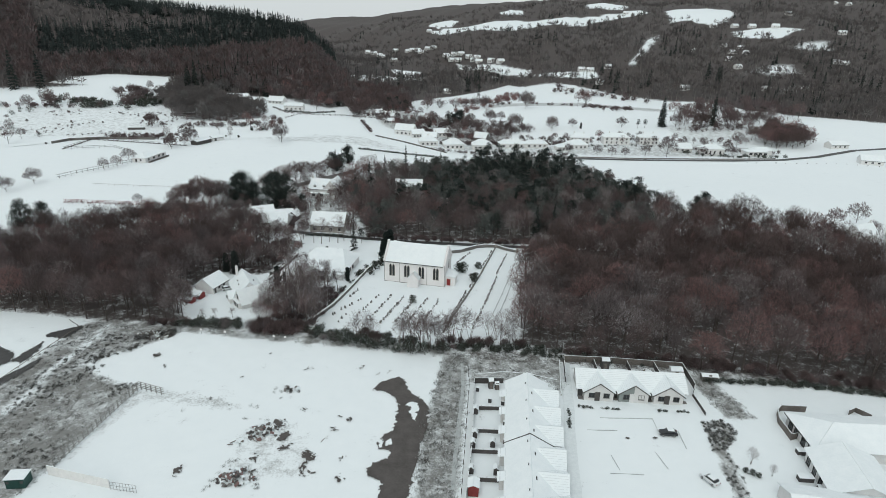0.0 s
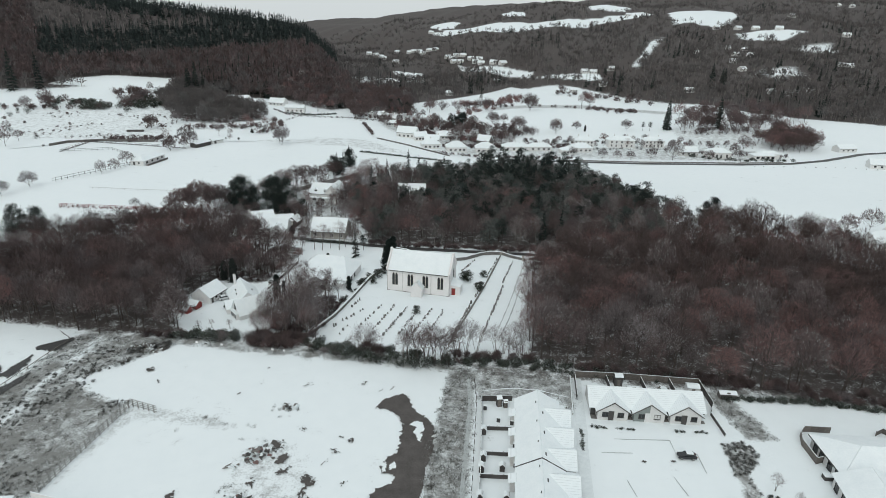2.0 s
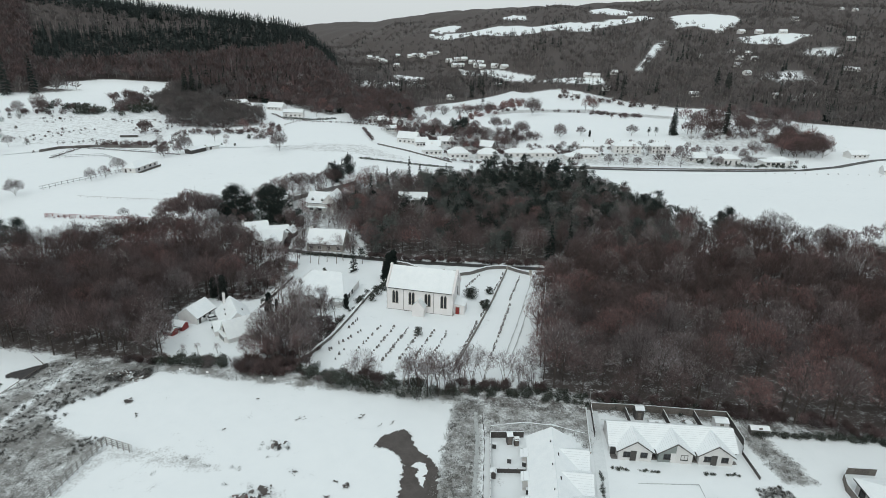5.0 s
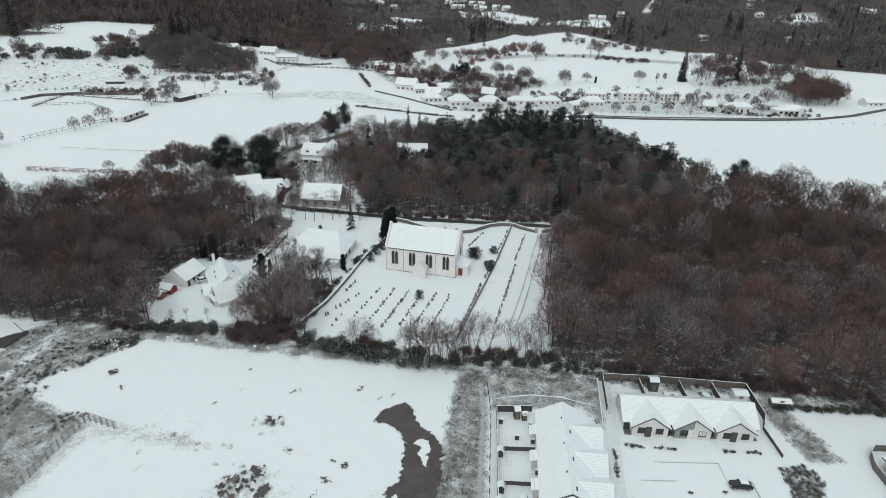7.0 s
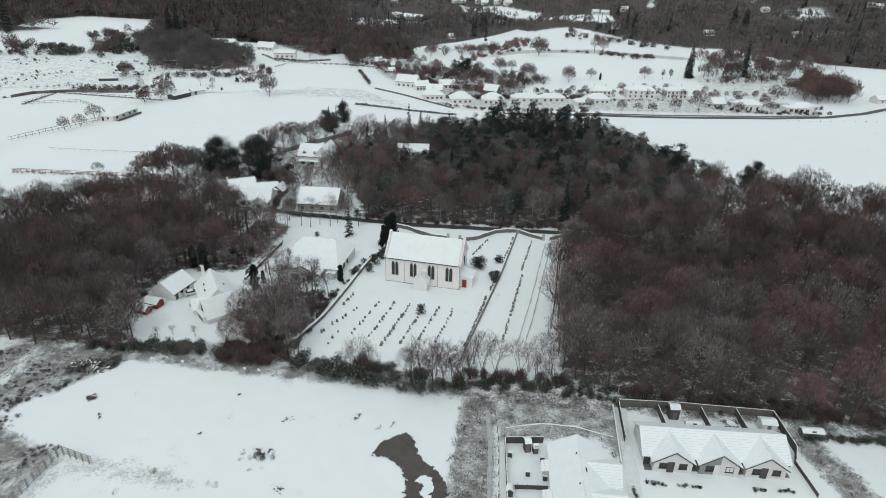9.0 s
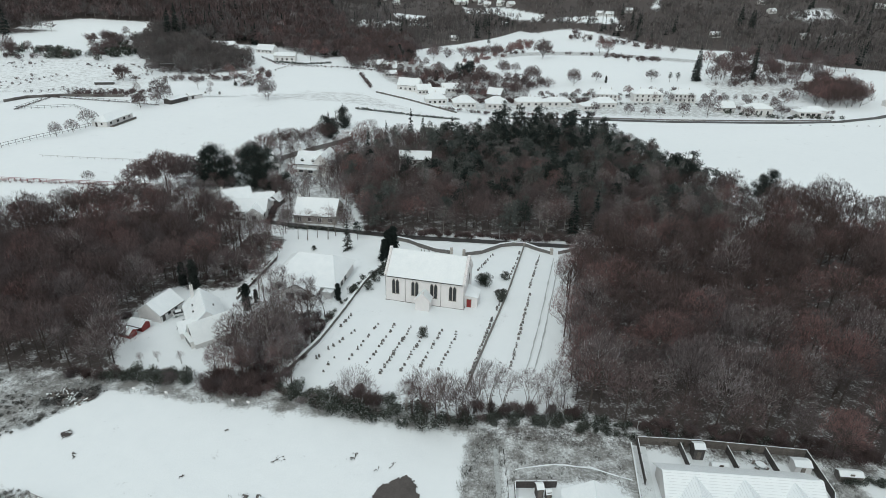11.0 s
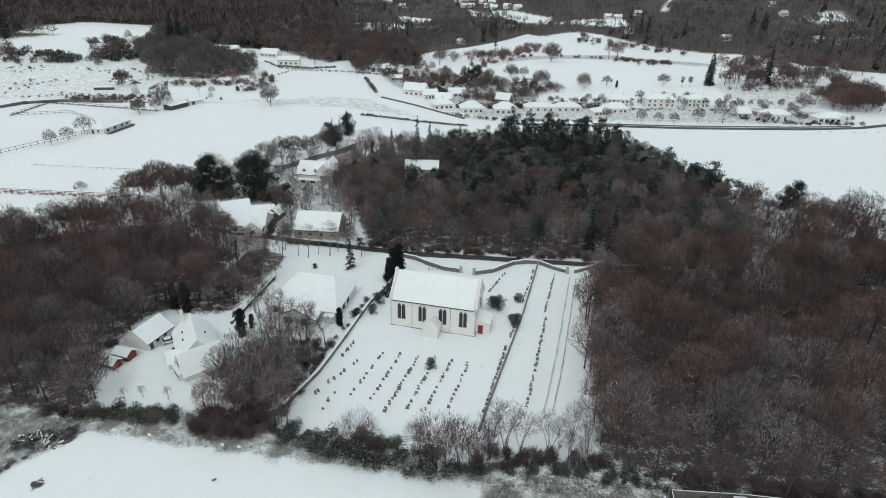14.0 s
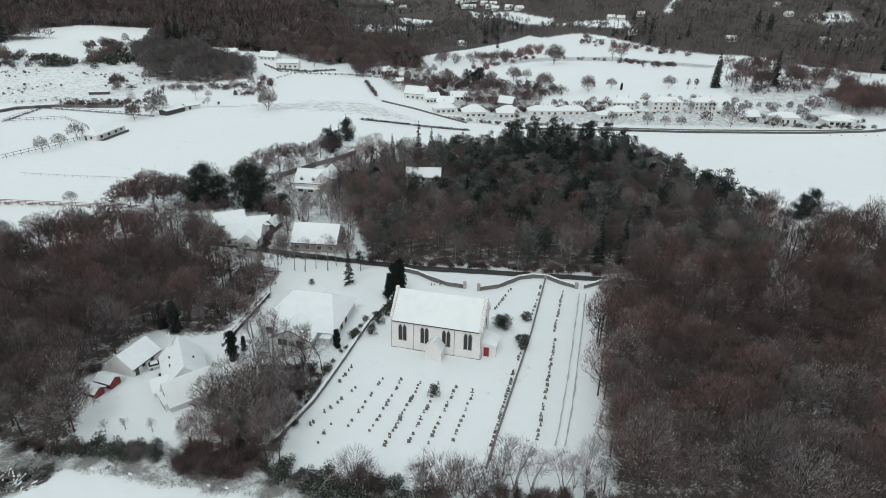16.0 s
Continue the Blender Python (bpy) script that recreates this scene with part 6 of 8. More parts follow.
grove("fir", [(-372, 612, 2.3), (-352, 620, 2.05), (-208, 612, 1.7), (-203, 616, 1.9), (-212, 618, 1.6), (-206, 624, 1.8), (-198, 622, 1.4), (281, 824, 1.3), (290, 826, 1.2), (383, 757, 2.0), (397, 758, 1.7), (402, 762, 1.5), (444, 722, 1.2), (519, 731, 1.4), (567, 730, 1.3), (578, 728, 1.4), (587, 725, 1.5), (546, 791, 1.2), (106, 905, 2.0), (112, 912, 1.7)])
for x, y, l in ((-196, 478, 8), (-172, 500, 9), (-190, 440, 11)):
    b = thing("field_shelter", pose(x, y, gz(x, y), 0, 0, 8), "low dark shelter with snow on its roof", "shed", "field shelters")
    part("wall", boxed(-l / 2, l / 2, -1.3, 1.3, -.3, 1.5), M_DARKTIMBER, b)
    part("roof", boxed(-l / 2 - .2, l / 2 + .2, -1.5, 1.5, 1.5, 1.75), M_SNOW, b)

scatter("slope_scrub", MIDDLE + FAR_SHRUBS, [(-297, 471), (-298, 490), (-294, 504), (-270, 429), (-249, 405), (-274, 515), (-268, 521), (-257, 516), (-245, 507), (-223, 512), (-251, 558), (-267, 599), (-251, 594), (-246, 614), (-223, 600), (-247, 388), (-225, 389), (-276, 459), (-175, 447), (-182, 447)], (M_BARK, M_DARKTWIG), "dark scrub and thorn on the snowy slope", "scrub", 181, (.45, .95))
scatter("slope_scrub", FAR_SHRUBS + FAR_TWIGGY, [(x + 9 * math.sin(i * 2.1), y + 7 * math.cos(i * 1.7)) for i, (x, y) in enumerate([(-297, 471), (-298, 490), (-294, 504), (-270, 429), (-249, 405), (-274, 515), (-268, 521), (-257, 516), (-245, 507), (-223, 512), (-251, 558), (-267, 599), (-251, 594), (-246, 614)])], (M_BARK, M_LEAF), "dark gorse bushes on the snowy slope", "scrub", 182, (.9, 1.9))
# houses on the rise and along the far lane
for x, y, a, L, W, e, r, hipped in ((-158, 596, -4, 20, 9, 3.2, 6.0, False), (-119.6, 588, -20, 16, 9, 3.0, 6.8, False), (-97.7, 552, -3, 17, 8, 4.2, 6.2, False), (-140, 585, 5, 16, 7, 2.6, 4.4, False),
                                    (-24, 540, 20, 12, 8, 3, 5.6, False), (-9, 532, -25, 14, 8, 3, 6.2, False), (2, 461, -20, 15, 9, 4, 8, False), (11, 454, 15, 10, 8, 3.4, 6.2, False), (20, 446, -10, 11, 8, 3.4, 6.4, False),
                                    (-12, 505, 8, 9, 6, 2.6, 4.4, False), (30, 470, 5, 12, 8, 3, 6, False)):
    h = simple_house("house", x, y, a, L, W, e, r, "white house on the rise with a snowy roof", wall=M_WHITE, hip=hipped, windows=row3("S", [L * k for k in (-.33, -.1, .12, .35)], .9, 1.4, 1.3), stacks=[(L * .4, 0)], group="hamlet houses")
for x, y, a, L, W, e, r in ((36, 425, 5, 14, 10, 3.4, 7), (57, 427, -4, 14, 10, 3.4, 7), (80, 434, 2, 19, 8, 3.2, 5.6), (98, 435, 2, 17, 8, 3.2, 5.4), (128, 432, 4, 15, 9, 3.4, 6.4), (18, 428, 8, 13, 9, 3.4, 6.6), (116, 424, 6, 10, 8, 3, 5)):
    simple_house("house", x, y, a, L, W, e, r, "white bungalow with a snowy hipped roof", hip=True, windows=row3("S", [L * k for k in (-.32, -.08, .16, .36)], .9, 1.4, 1.3), stacks=[(0, 0)], group="lane houses")
for x, y, a, L, W in ((134, 448, -3, 15, 9), (163.5, 450, -3, 20, 9), (189, 450.5, -3, 15, 9)):
    simple_house("villa", x, y, a, L, W, 5.6, 8.2, "white two-storey villa with a hipped roof of snow", hip=True, windows=row3("S", [L * k for k in (-.38, -.2, 0, .2, .38)], .9, 1.1, 1.5) + row3("S", [L * k for k in (-.38, -.2, 0, .2, .38)], 3.5, 1.1, 1.4), stacks=[(L * .25, 0), (-L * .25, 0)], group="villas")
simple_house("house", 204, 424, -3, 14, 9, 3, 6, "pale house beside the valley road", wall=M_CREAM, windows=row3("S", (-4, 0, 4), .9, 1.4, 1.3), stacks=[(3, 0)])
simple_house("house", 222, 414, -4, 16, 9, 4.6, 7.2, "white house with tall windows beside the valley road", hip=True, windows=row3("S", (-5, -2, 1, 5), .9, 1.2, 2.4), stacks=[(0, 0)])
t = simple_house("house", 254, 412, -3, 16, 9, 3.2, 4.0, "white modern house with shallow snowy roofs", hip=True, windows=row3("S", (-5, -1.5, 2, 5.5), .9, 2.2, 1.5))
wing(t, 6, 4, 0, 14, 7, 3.4, 5.2, hip=True)
simple_house("house", 60, 452, -30, 10, 8, 4, 7.6, "grey stone house with a steep roof", wall=M_STONE, windows=row3("S", (-2, 2), 1, 1.2, 1.4))
simple_house("house", 337, 442, 5, 15, 8, 3, 5.4, "low white house at the bend of the road", windows=row3("S", (-4, 0, 4), .9, 1.4, 1.2), group="bend houses")
simple_house("house", 322, 386, -20, 14, 9, 3, 6, "white house at the bend of the road", windows=row3("S", (-4, 0, 4), .9, 1.4, 1.2), group="bend houses")
simple_house("cottage", 186, 216, 20, 10, 7, 3, 6.4, "white cottage at the edge of the field", windows=row3("S", (-3, 0, 3), .9, 1.0, 1.2), stacks=[(4, 0)])

VALLEY_ROAD = [(60, 398), (112.2, 395.5), (158.4, 391.8), (227.2, 391.7), (265.1, 395.8), (297.8, 407), (345, 432), (420, 450)]
strip("valley_road", VALLEY_ROAD, -2.2, 2.2, 0.16, M_TARMAC, "dark wet valley road", "road", 4)
stone_wall([(105, 399.5), (158, 395.8), (227, 395.6), (262, 399)], 0.8, 0.5, "low wall along the valley road")
strip("far_lane", [(-33, 500), (-30, 480), (-21.3, 447), (-1.1, 434), (26.2, 412), (60, 404)], -2.0, 2.0, 0.2, M_SNOW, "snowy lane between the houses", "lane", 4)
hedge([(-29, 388), (5, 386), (30, 387)], 1.6, SHRUBS, (M_BARK, M_LEAF), "dark hedge across the far field", (.4, .6), .3, 22)
hedge([(-112, 452), (-90, 524), (-20, 520)], 5, TWIGGY, (M_BARK, M_TWIG), "thin hedge round the upper field", (.4, .7), .6, 23)
hedge([(-34, 500), (-24, 452)], 2.4, TWIGGY, (M_BARK, M_TWIG), "bare hedge along the far lane", (.6, 1.0), .6, 24)
stone_wall([(-20, 440), (0, 428), (30, 404)], 0.9, 0.5, "field wall beside the far lane", capped=False)
grove("far", [(135.3, 403.5, .75), (146.4, 405.3, .6), (154.9, 402.8, .7), (170.2, 404.9, .85), (185.4, 404.0, 1.35), (211.1, 403.6, .8), (234.9, 407.5, .75), (117.7, 414.5, .7), (240, 424, .85)], "street trees")
grove("oak", [(126.7, 505, 1.0), (144.6, 506, .75), (188.6, 508, .9), (79.4, 550, 1.1), (93.4, 503, 1.25), (127.2, 623.3, 1.7), (70, 470, .8), (57, 520, .9), (-178, 291.5, .75), (-182.7, 277.6, .7), (-172, 470, .9)])
grove("rust", [(196.6, 648, 1.5), (190, 652, 1.2), (200, 655, 1.2), (34, 478, .5), (64, 525, .6)])
grove("cypress", [(151, 502, .9), (22, 508, 1.3), (196, 470, .7)])
grove("pine", [(202.6, 507, .55), (208.9, 507.5, .6), (40.1, 534, .9), (51.2, 532.5, .85), (44, 538, .8), (60, 412, .6)])
grove("fir", [(225.5, 511.8, 1.6), (226.8, 512.8, 1.5), (224.6, 512.8, 1.3), (274.4, 519, 1.7), (275.6, 520, 1.5), (88, 850, 1.5), (92, 858, 1.4), (99, 800, 1.0)])
grove("slim", [(240, 516, 1.0), (246, 521, 1.15), (252, 524, 1.2), (258, 519, 1.2), (265.6, 519.7, 1.2), (270, 515, 1.1), (281.7, 511.2, 1.3), (291, 511.7, 1.2), (236, 500, .8), (244, 505, .8)], "hillock trees")
grove("far", [(238, 512, 1.2), (248, 517, 1.35), (262, 513, 1.3), (284, 507, 1.3), (296, 500, 1.2), (256, 526, 1.4), (270, 528, 1.4), (290, 522, 1.4), (306, 515, 1.3)], "hillock trees")
BEECHES = [(280, 464), (278, 444), (290, 432), (312, 436), (330, 470), (322, 490), (300, 482)]
DOMES = [crown_tree(160 + i, h=12, spread=5.5, twigs=700, low=.1, width=.26, length=1.0) for i in range(3)]
p = sprinkle(BEECHES, 6.5, 33)
scatter("beech_copse", DOMES, p[::3], (M_BARK, M_RUST), "rounded copse of beeches with reddish-brown leaves", "woodland", 33, (.9, 1.3))
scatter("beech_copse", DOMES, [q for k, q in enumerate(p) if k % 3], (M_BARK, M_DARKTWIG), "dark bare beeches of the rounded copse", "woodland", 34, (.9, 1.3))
grove("far", [(163.9, 229.1, .75), (175.2, 229.1, .8), (186.9, 233.2, .85), (200.4, 237.4, .9), (152, 226, .6), (141, 220, .7), (196, 222, .6)], "field edge trees")
BROAD = [tree_meshes("broad_pine", pine_tree(170, h=12, spread=5.0, clumps=70, per=60, leaf=.6, low=.12))]
STYLES["broad"] = (BROAD + YEW, (M_BARK, M_NEEDLE), "pine_tree", "broad dark pine", "tree")
grove("broad", [(137.0, 252.0, 1.2), (132.5, 250.5, 1.0), (106, 266, 1.0)], label="broad dark pine standing clear at the wood's edge")
grove("pine", [(106.3, 255.0, 1.2)], label="tall dark pine rising above the wood")
scatter("pasture_scrub", FAR_SHRUBS + FAR_TWIGGY, [q for q in sprinkle(SCRUB_NW, 5.5, 45) if noise.noise((q[0] * .03, q[1] * .03, 3)) > .12], (M_BARK, M_TWIG), "scattered low scrub on the rough pasture", "scrub", 45, (.15, .7))
grove("far", [(-38.7, 700, 1.5), (-22.2, 690, 1.5), (-39.8, 584.3, 1.6), (-34, 575, 1.5), (-78.7, 555.9, 1.0), (-67.8, 595.4, 1.3), (-58, 600, 1.3), (-88, 600, 1.2), (-48, 560, 1.1), (8, 620, 1.4), (24, 610, 1.3)], "hamlet trees")
grove("broad", [(-14, 590, 1.3), (-6, 596, 1.4), (2, 588, 1.3), (-62, 585, 1.0), (-72, 590, 1.0)], label="dark evergreen trees behind the hamlet")
hedge([(-104, 540), (-80, 535), (-60, 545)], 2.0, SHRUBS, (M_BARK, M_LEAF), "dark clipped garden hedge on the rise", (.5, .8), .6, 46)
hedge([(-118, 560), (-100, 530), (-20, 522)], 2.2, TWIGGY, (M_BARK, M_TWIG), "bare hedge round the upper field", (.35, .6), .8, 47)
hedge([(-206, 372), (-204, 404), (-155, 391), (-137, 386)], 1.4, TWIGGY, (M_BARK, M_TWIG), "low dark hedge round the playing court", (.25, .4), .2, 49)
grove("far", [(80.9, 546.3, 1.0), (88.6, 544.0, .9), (96.5, 509.7, 1.35), (124.5, 494.4, 1.0), (130.4, 633.6, 1.5), (17.5, 499, 1.1), (28.9, 518, 1.0), (61.7, 548.9, .9), (255.5, 440, 1.1)], "far field trees")
grove("broad", [(40.3, 526.4, .9), (50.8, 538.3, 1.0), (46, 530, .85), (22, 506, .6)], label="dark evergreen beside the far houses")
hedge([(10, 530), (40, 515), (75, 520), (95, 500)], 2.2, TWIGGY + SHRUBS, (M_BARK, M_TWIG), "brown undergrowth behind the far houses", (1.2, 2.4), 10, 113, "shrubbery")
hedge([(60, 470), (90, 490), (112, 500)], 2.4, TWIGGY, (M_BARK, M_TWIG), "bare copse above the bungalows", (1.0, 2.4), 9, 114, "shrubbery")
hedge([(203, 604), (230, 608), (192, 636), (215, 640)], 2.6, TWIGGY + SHRUBS, (M_BARK, M_TWIG), "bracken clumps on the upper field", (.8, 1.7), 8, 115, "shrubbery")
hedge([(207, 846), (218, 810), (290, 740), (294, 717)], 5, TWIGGY + SHRUBS, (M_BARK, M_TWIG), "bracken along the top of the upper field", (1.2, 2.6), 14, 116, "shrubbery")
hedge([(60, 690), (95, 690), (120, 720), (140, 800)], 3.0, TWIGGY + SHRUBS, (M_BARK, M_RUST), "rusty bracken on the knoll", (1.3, 2.6), 12, 117, "shrubbery")
hedge([(240, 500), (275, 505), (300, 505)], 1.8, TWIGGY, (M_BARK, M_TWIG), "bare undergrowth on the hillock", (.9, 2.0), 9, 118, "shrubbery")
hedge([(200, 418), (232, 404), (270, 404)], 1.6, SHRUBS + TWIGGY, (M_BARK, M_LEAF), "dark hedges round the valley road houses", (.5, 1.0), 3.5, 119, "shrubbery")
hedge([(28, 436), (60, 440), (96, 445), (135, 444)], 1.5, SHRUBS + TWIGGY, (M_BARK, M_TWIG), "dark garden growth behind the bungalows", (.7, 1.5), 4, 120, "shrubbery")
wood(FAR_GARDENS, 9.5, 97, MIDDLE, "the gardens behind the far houses", (.7, .85), -.3, (.4, .9))
wood([(40, 452), (100, 462), (208, 470), (275, 450), (240, 436), (110, 446)], 8.5, 98, MIDDLE, "the gardens behind the villas", (.6, .75), -.4, (.35, .75))
# hamlet and farms across the valley
spots = [(-21, 1632), (10, 1584), (21, 1580), (41, 1520), (58, 1536), (72, 1519), (-92, 1597), (-75, 1586), (-53, 1539), (-20, 1331), (95, 1409), (103, 1388), (113, 1400), (118, 1347), (105, 1364), (139, 1337), (144, 1284), (150, 1239), (166, 1176), (177, 1134), (127, 1387), (152, 1290), (149, 1011), (276, 903), (270, 832), (266, 914),
         (303, 907), (471, 996), (556, 1061), (521, 966), (567, 1028), (539, 957), (483, 900), (466, 841), (444, 727), (352, 749), (822, 1142), (1220, 1755), (1212, 1687), (847, 1365), (657, 909), (669, 906), (648, 1298), (677, 1265), (695, 1232), (721, 1194), (581, 1647), (72, 1808), (57, 800), (226, 820), (-60, 1560), (35, 1560)]
for k, (x, y) in enumerate(spots):
    big = .8 + 0.25 * (y > 1100)
    simple_house("house", x, y, (k * 47) % 60 - 30, 13 * big, 9 * big, 4.0 * big, 7.6 * big, "white house across the valley with a snowy roof", wall=M_WHITE, windows=row3("S", (-3.5, 0, 3.5), 1.2, 1.3, 1.5), group="valley houses")
hedge([(90, 672), (142, 690), (200, 660), (240, 605)], 6, TWIGGY + SHRUBS, (M_BARK, M_TWIG), "bracken and scrub along the top of the field", (.8, 1.7), 9, 25, "shrubbery")
hedge([(55, 600), (70, 640), (100, 650)], 5, TWIGGY + SHRUBS, (M_BARK, M_RUST), "rusty scrub on the knoll", (1.0, 2.0), 7, 26, "shrubbery")
hedge([(20, 640), (60, 650), (95, 690)], 7, TWIGGY, (M_BARK, M_TWIG), "bare trees behind the field", (2.5, 4.0), 9, 27, "shrubbery")
hedge([(30, 440), (70, 444), (110, 446)], 1.6, SHRUBS + TWIGGY, (M_BARK, M_TWIG), "garden shrubs behind the bungalows", (.6, 1.3), 3, 28, "shrubbery")
hedge([(110, 462), (205, 464)], 1.7, SHRUBS + TWIGGY, (M_BARK, M_LEAF), "garden shrubs behind the villas", (.5, 1.1), 3, 29, "shrubbery")
hedge([(-40, 545), (-20, 530), (10, 500), (20, 470), (60, 462)], 2.2, SHRUBS + TWIGGY, (M_BARK, M_TWIG), "garden trees round the hamlet", (.9, 2.0), 5, 30, "shrubbery")
hedge([(20, 412), (60, 405), (115, 404)], 1.5, SHRUBS + TWIGGY, (M_BARK, M_TWIG), "roadside shrubs below the bungalows", (.5, .9), 2, 34, "shrubbery")
hedge([(122, 436), (160, 438), (196, 440)], 2.6, SHRUBS + TWIGGY, (M_BARK, M_LEAF), "garden shrubs in front of the villas", (.3, .7), 2.5, 36, "shrubbery")
hedge([(200, 432), (245, 424), (275, 418)], 2.0, SHRUBS + TWIGGY, (M_BARK, M_TWIG), "dark garden shrubs beside the valley road houses", (.6, 1.2), 3.5, 37, "shrubbery")
hedge([(330, 372), (300, 384), (230, 386)], 7, TWIGGY, (M_BARK, M_TWIG), "thin hedge below the valley road", (.2, .35), .5, 35)


# ---- the snowy building plot ----
def blot(name, outline, lift, material, label, category, ragged=0.5, seed=0, kind="structure"):
    """A flat patch of ground with a ragged edge, draped on the terrain."""
    px, py = np.array(outline, float).T
    cell = 0.16 if max(np.ptp(px), np.ptp(py)) < 9 else 0.24
    xs = np.arange(px.min() - 1, px.max() + 1, cell)
    ys = np.arange(py.min() - 1, py.max() + 1, cell)
    gx, gy = np.meshgrid(xs + cell / 2, ys + cell / 2)
    wx, wy = gx.copy(), gy.copy()
    for i in range(gx.shape[0]):
        for j in range(gx.shape[1]):
            x, y = gx[i, j], gy[i, j]
            d = noise.noise_vector((x * 0.9, y * 0.9, seed)) * ragged + noise.noise_vector((x * 2.7, y * 2.7, seed)) * ragged * 0.7
            wx[i, j] += d.x
            wy[i, j] += d.y
    keep = inside(outline, wx.ravel(), wy.ravel()).reshape(gx.shape)
    bm = bmesh.new()
    made = {}

    def corner(i, j):
        if (i, j) not in made:
            x, y = xs[j] + 0.05 * math.sin(i * 7.1 + j * 3.3), ys[i] + 0.05 * math.sin(i * 5.7 - j * 4.1)
            made[(i, j)] = bm.verts.new((x, y, gz(x, y) + lift))
        return made[(i, j)]

    for i in range(keep.shape[0] - 1):
        for j in range(keep.shape[1] - 1):
            if keep[i, j]:
                bm.faces.new((corner(i, j), corner(i, j + 1), corner(i + 1, j + 1), corner(i + 1, j)))
    if not bm.faces:
        bm.faces.new([bm.verts.new((px[0] + a, py[0] + b, gz(px[0], py[0]) + lift)) for a, b in ((0, 0), (.2, 0), (.2, .2), (0, .2))])
    return tagged(part(name, bm, material), label, category, kind=kind)


def round_outline(x, y, rx, ry, n=9, turn=0.0):
    c, s = math.cos(turn), math.sin(turn)
    return [(x + rx * math.cos(6.2832 * i / n) * c - ry * math.sin(6.2832 * i / n) * s, y + rx * math.cos(6.2832 * i / n) * s + ry * math.sin(6.2832 * i / n) * c) for i in range(n)]


blot("bare_track", [(-5.8, 110.8), (-4.9, 112.7), (-2.2, 115.1), (-.3, 115.8), (1.1, 114), (1.9, 110.4), (3.4, 108.5), (5.2, 106.7), (6, 104.7), (6, 101), (5.5, 97.2), (4.6, 93.6), (3.9, 90.4), (3.1, 85.8), (2.3, 81.7), (1.3, 76), (.4, 66), (-4, 66), (-3.4, 79.4), (-2.8, 81.7), (-3.3, 83.1), (-5.6, 84.3), (-5.5, 86.1), (-3.9, 88.1), (-2.1, 88.3), (-1.7, 90.8), (-3.8, 91), (-4.1, 93.3), (-2.9, 95.5), (-1, 96.8), (-.7, 100), (-.2, 103.7), (-.5, 106.6), (-2.1, 109.1), (-3.8, 110.3)],
     0.13, M_SOIL, "bare wet hardcore track free of snow", "track", 0.5, 1)
for i, o in enumerate(([(1.1, 104.8), (2.4, 106.1), (3.8, 105.5), (4.2, 103.6), (3.7, 101.8), (3.3, 99.4), (2.1, 102.3), (2.5, 104.2)], [(-4.1, 93.5), (-3.1, 94.1), (-2.8, 91.7), (-3.6, 91.5)], [(-2.4, 93.6), (-1.4, 94.2), (-1.7, 92.3), (-2.4, 92.1)])):
    blot("snow_patch", o, 0.16, M_SNOW, "patch of snow left on the bare track", "snow patch", 0.4, 5 + i)
for i, (x, y, rx, ry) in enumerate(((-21.3, 119.6, 1.3, .7), (-8.9, 120.1, 1.1, .4), (-10.5, 83.7, .9, 1.1), (-39.4, 86.7, 1.9, 1.0), (-26.6, 89.5, 1.6, .8), (-17.4, 86.5, 2.2, .8), (-16.6, 89.6, 2.2, 1.2), (-15.6, 85.2, 1.4, .7), (-24.2, 99.9, 1.8, 1.8), (-22.2, 95.6, 1.6, 2.4), (-21.6, 92.4, 2.0, 1.0),
                                  (-31.5, 127, .8, .4), (-58.2, 126.9, 2.2, .6), (-54.5, 121.5, 1.2, .5), (-35.4, 116.7, .6, .3), (-9.9, 100.5, 1.0, .5), (-12.3, 101.5, .9, .6), (-2.3, 118.1, 1.0, .5), (-5.2, 117, .7, .4), (-10.5, 88.8, .6, .4), (-12.8, 97.4, .9, .5), (-14.4, 94.6, .7, .3), (-19.8, 104, .8, .4))):
    blot("bare_patch", round_outline(x, y, rx * .7, ry * .6, 9, x), 0.14, M_SOIL, "small patch of bare dark ground in the snow", "bare ground", 1.0, 20 + i)
for i, o in enumerate(([(-88.5, 117.5), (-85.3, 124.6), (-84.2, 126.1), (-84.2, 122.6), (-87.2, 113), (-90, 108), (-92, 110)], [(-89.5, 137.7), (-87.9, 139.4), (-83, 143), (-82.6, 141.3), (-83.9, 135.6), (-88.5, 136.5)], [(-97.2, 131.8), (-92.1, 128.8), (-90.6, 125.1), (-92.3, 122), (-99, 126)], [(-90.6, 125.1), (-89.5, 129.8), (-88.1, 134.2), (-87, 130.1), (-87.6, 123.8)])):
    blot("bare_patch", o, 0.15, M_TARMAC, "dark wet tarmac beside the western fence", "bare ground", .5, 50 + i)
rail_fence("edging_fence", [(-92, 108), (-88.0, 117.3), (-83.2, 141.7), (-88, 146)], 0.5, 3.0, "low timber edging along the western track", 1)

# tussocks and dead stems poking through the snow
TUSSOCK = []
for k in range(4):
    rr = random.Random(200 + k)
    s = Soup()
    for i in range(36):
        a, q = rr.uniform(0, 6.283), rr.random() ** .6 * 0.55
        s.blade((q * math.cos(a), q * math.sin(a), -.05), (rr.uniform(-.6, .6), rr.uniform(-.6, .6), 1), rr.uniform(.25, .6), .09, rr)
    TUSSOCK.append(s.arrays())
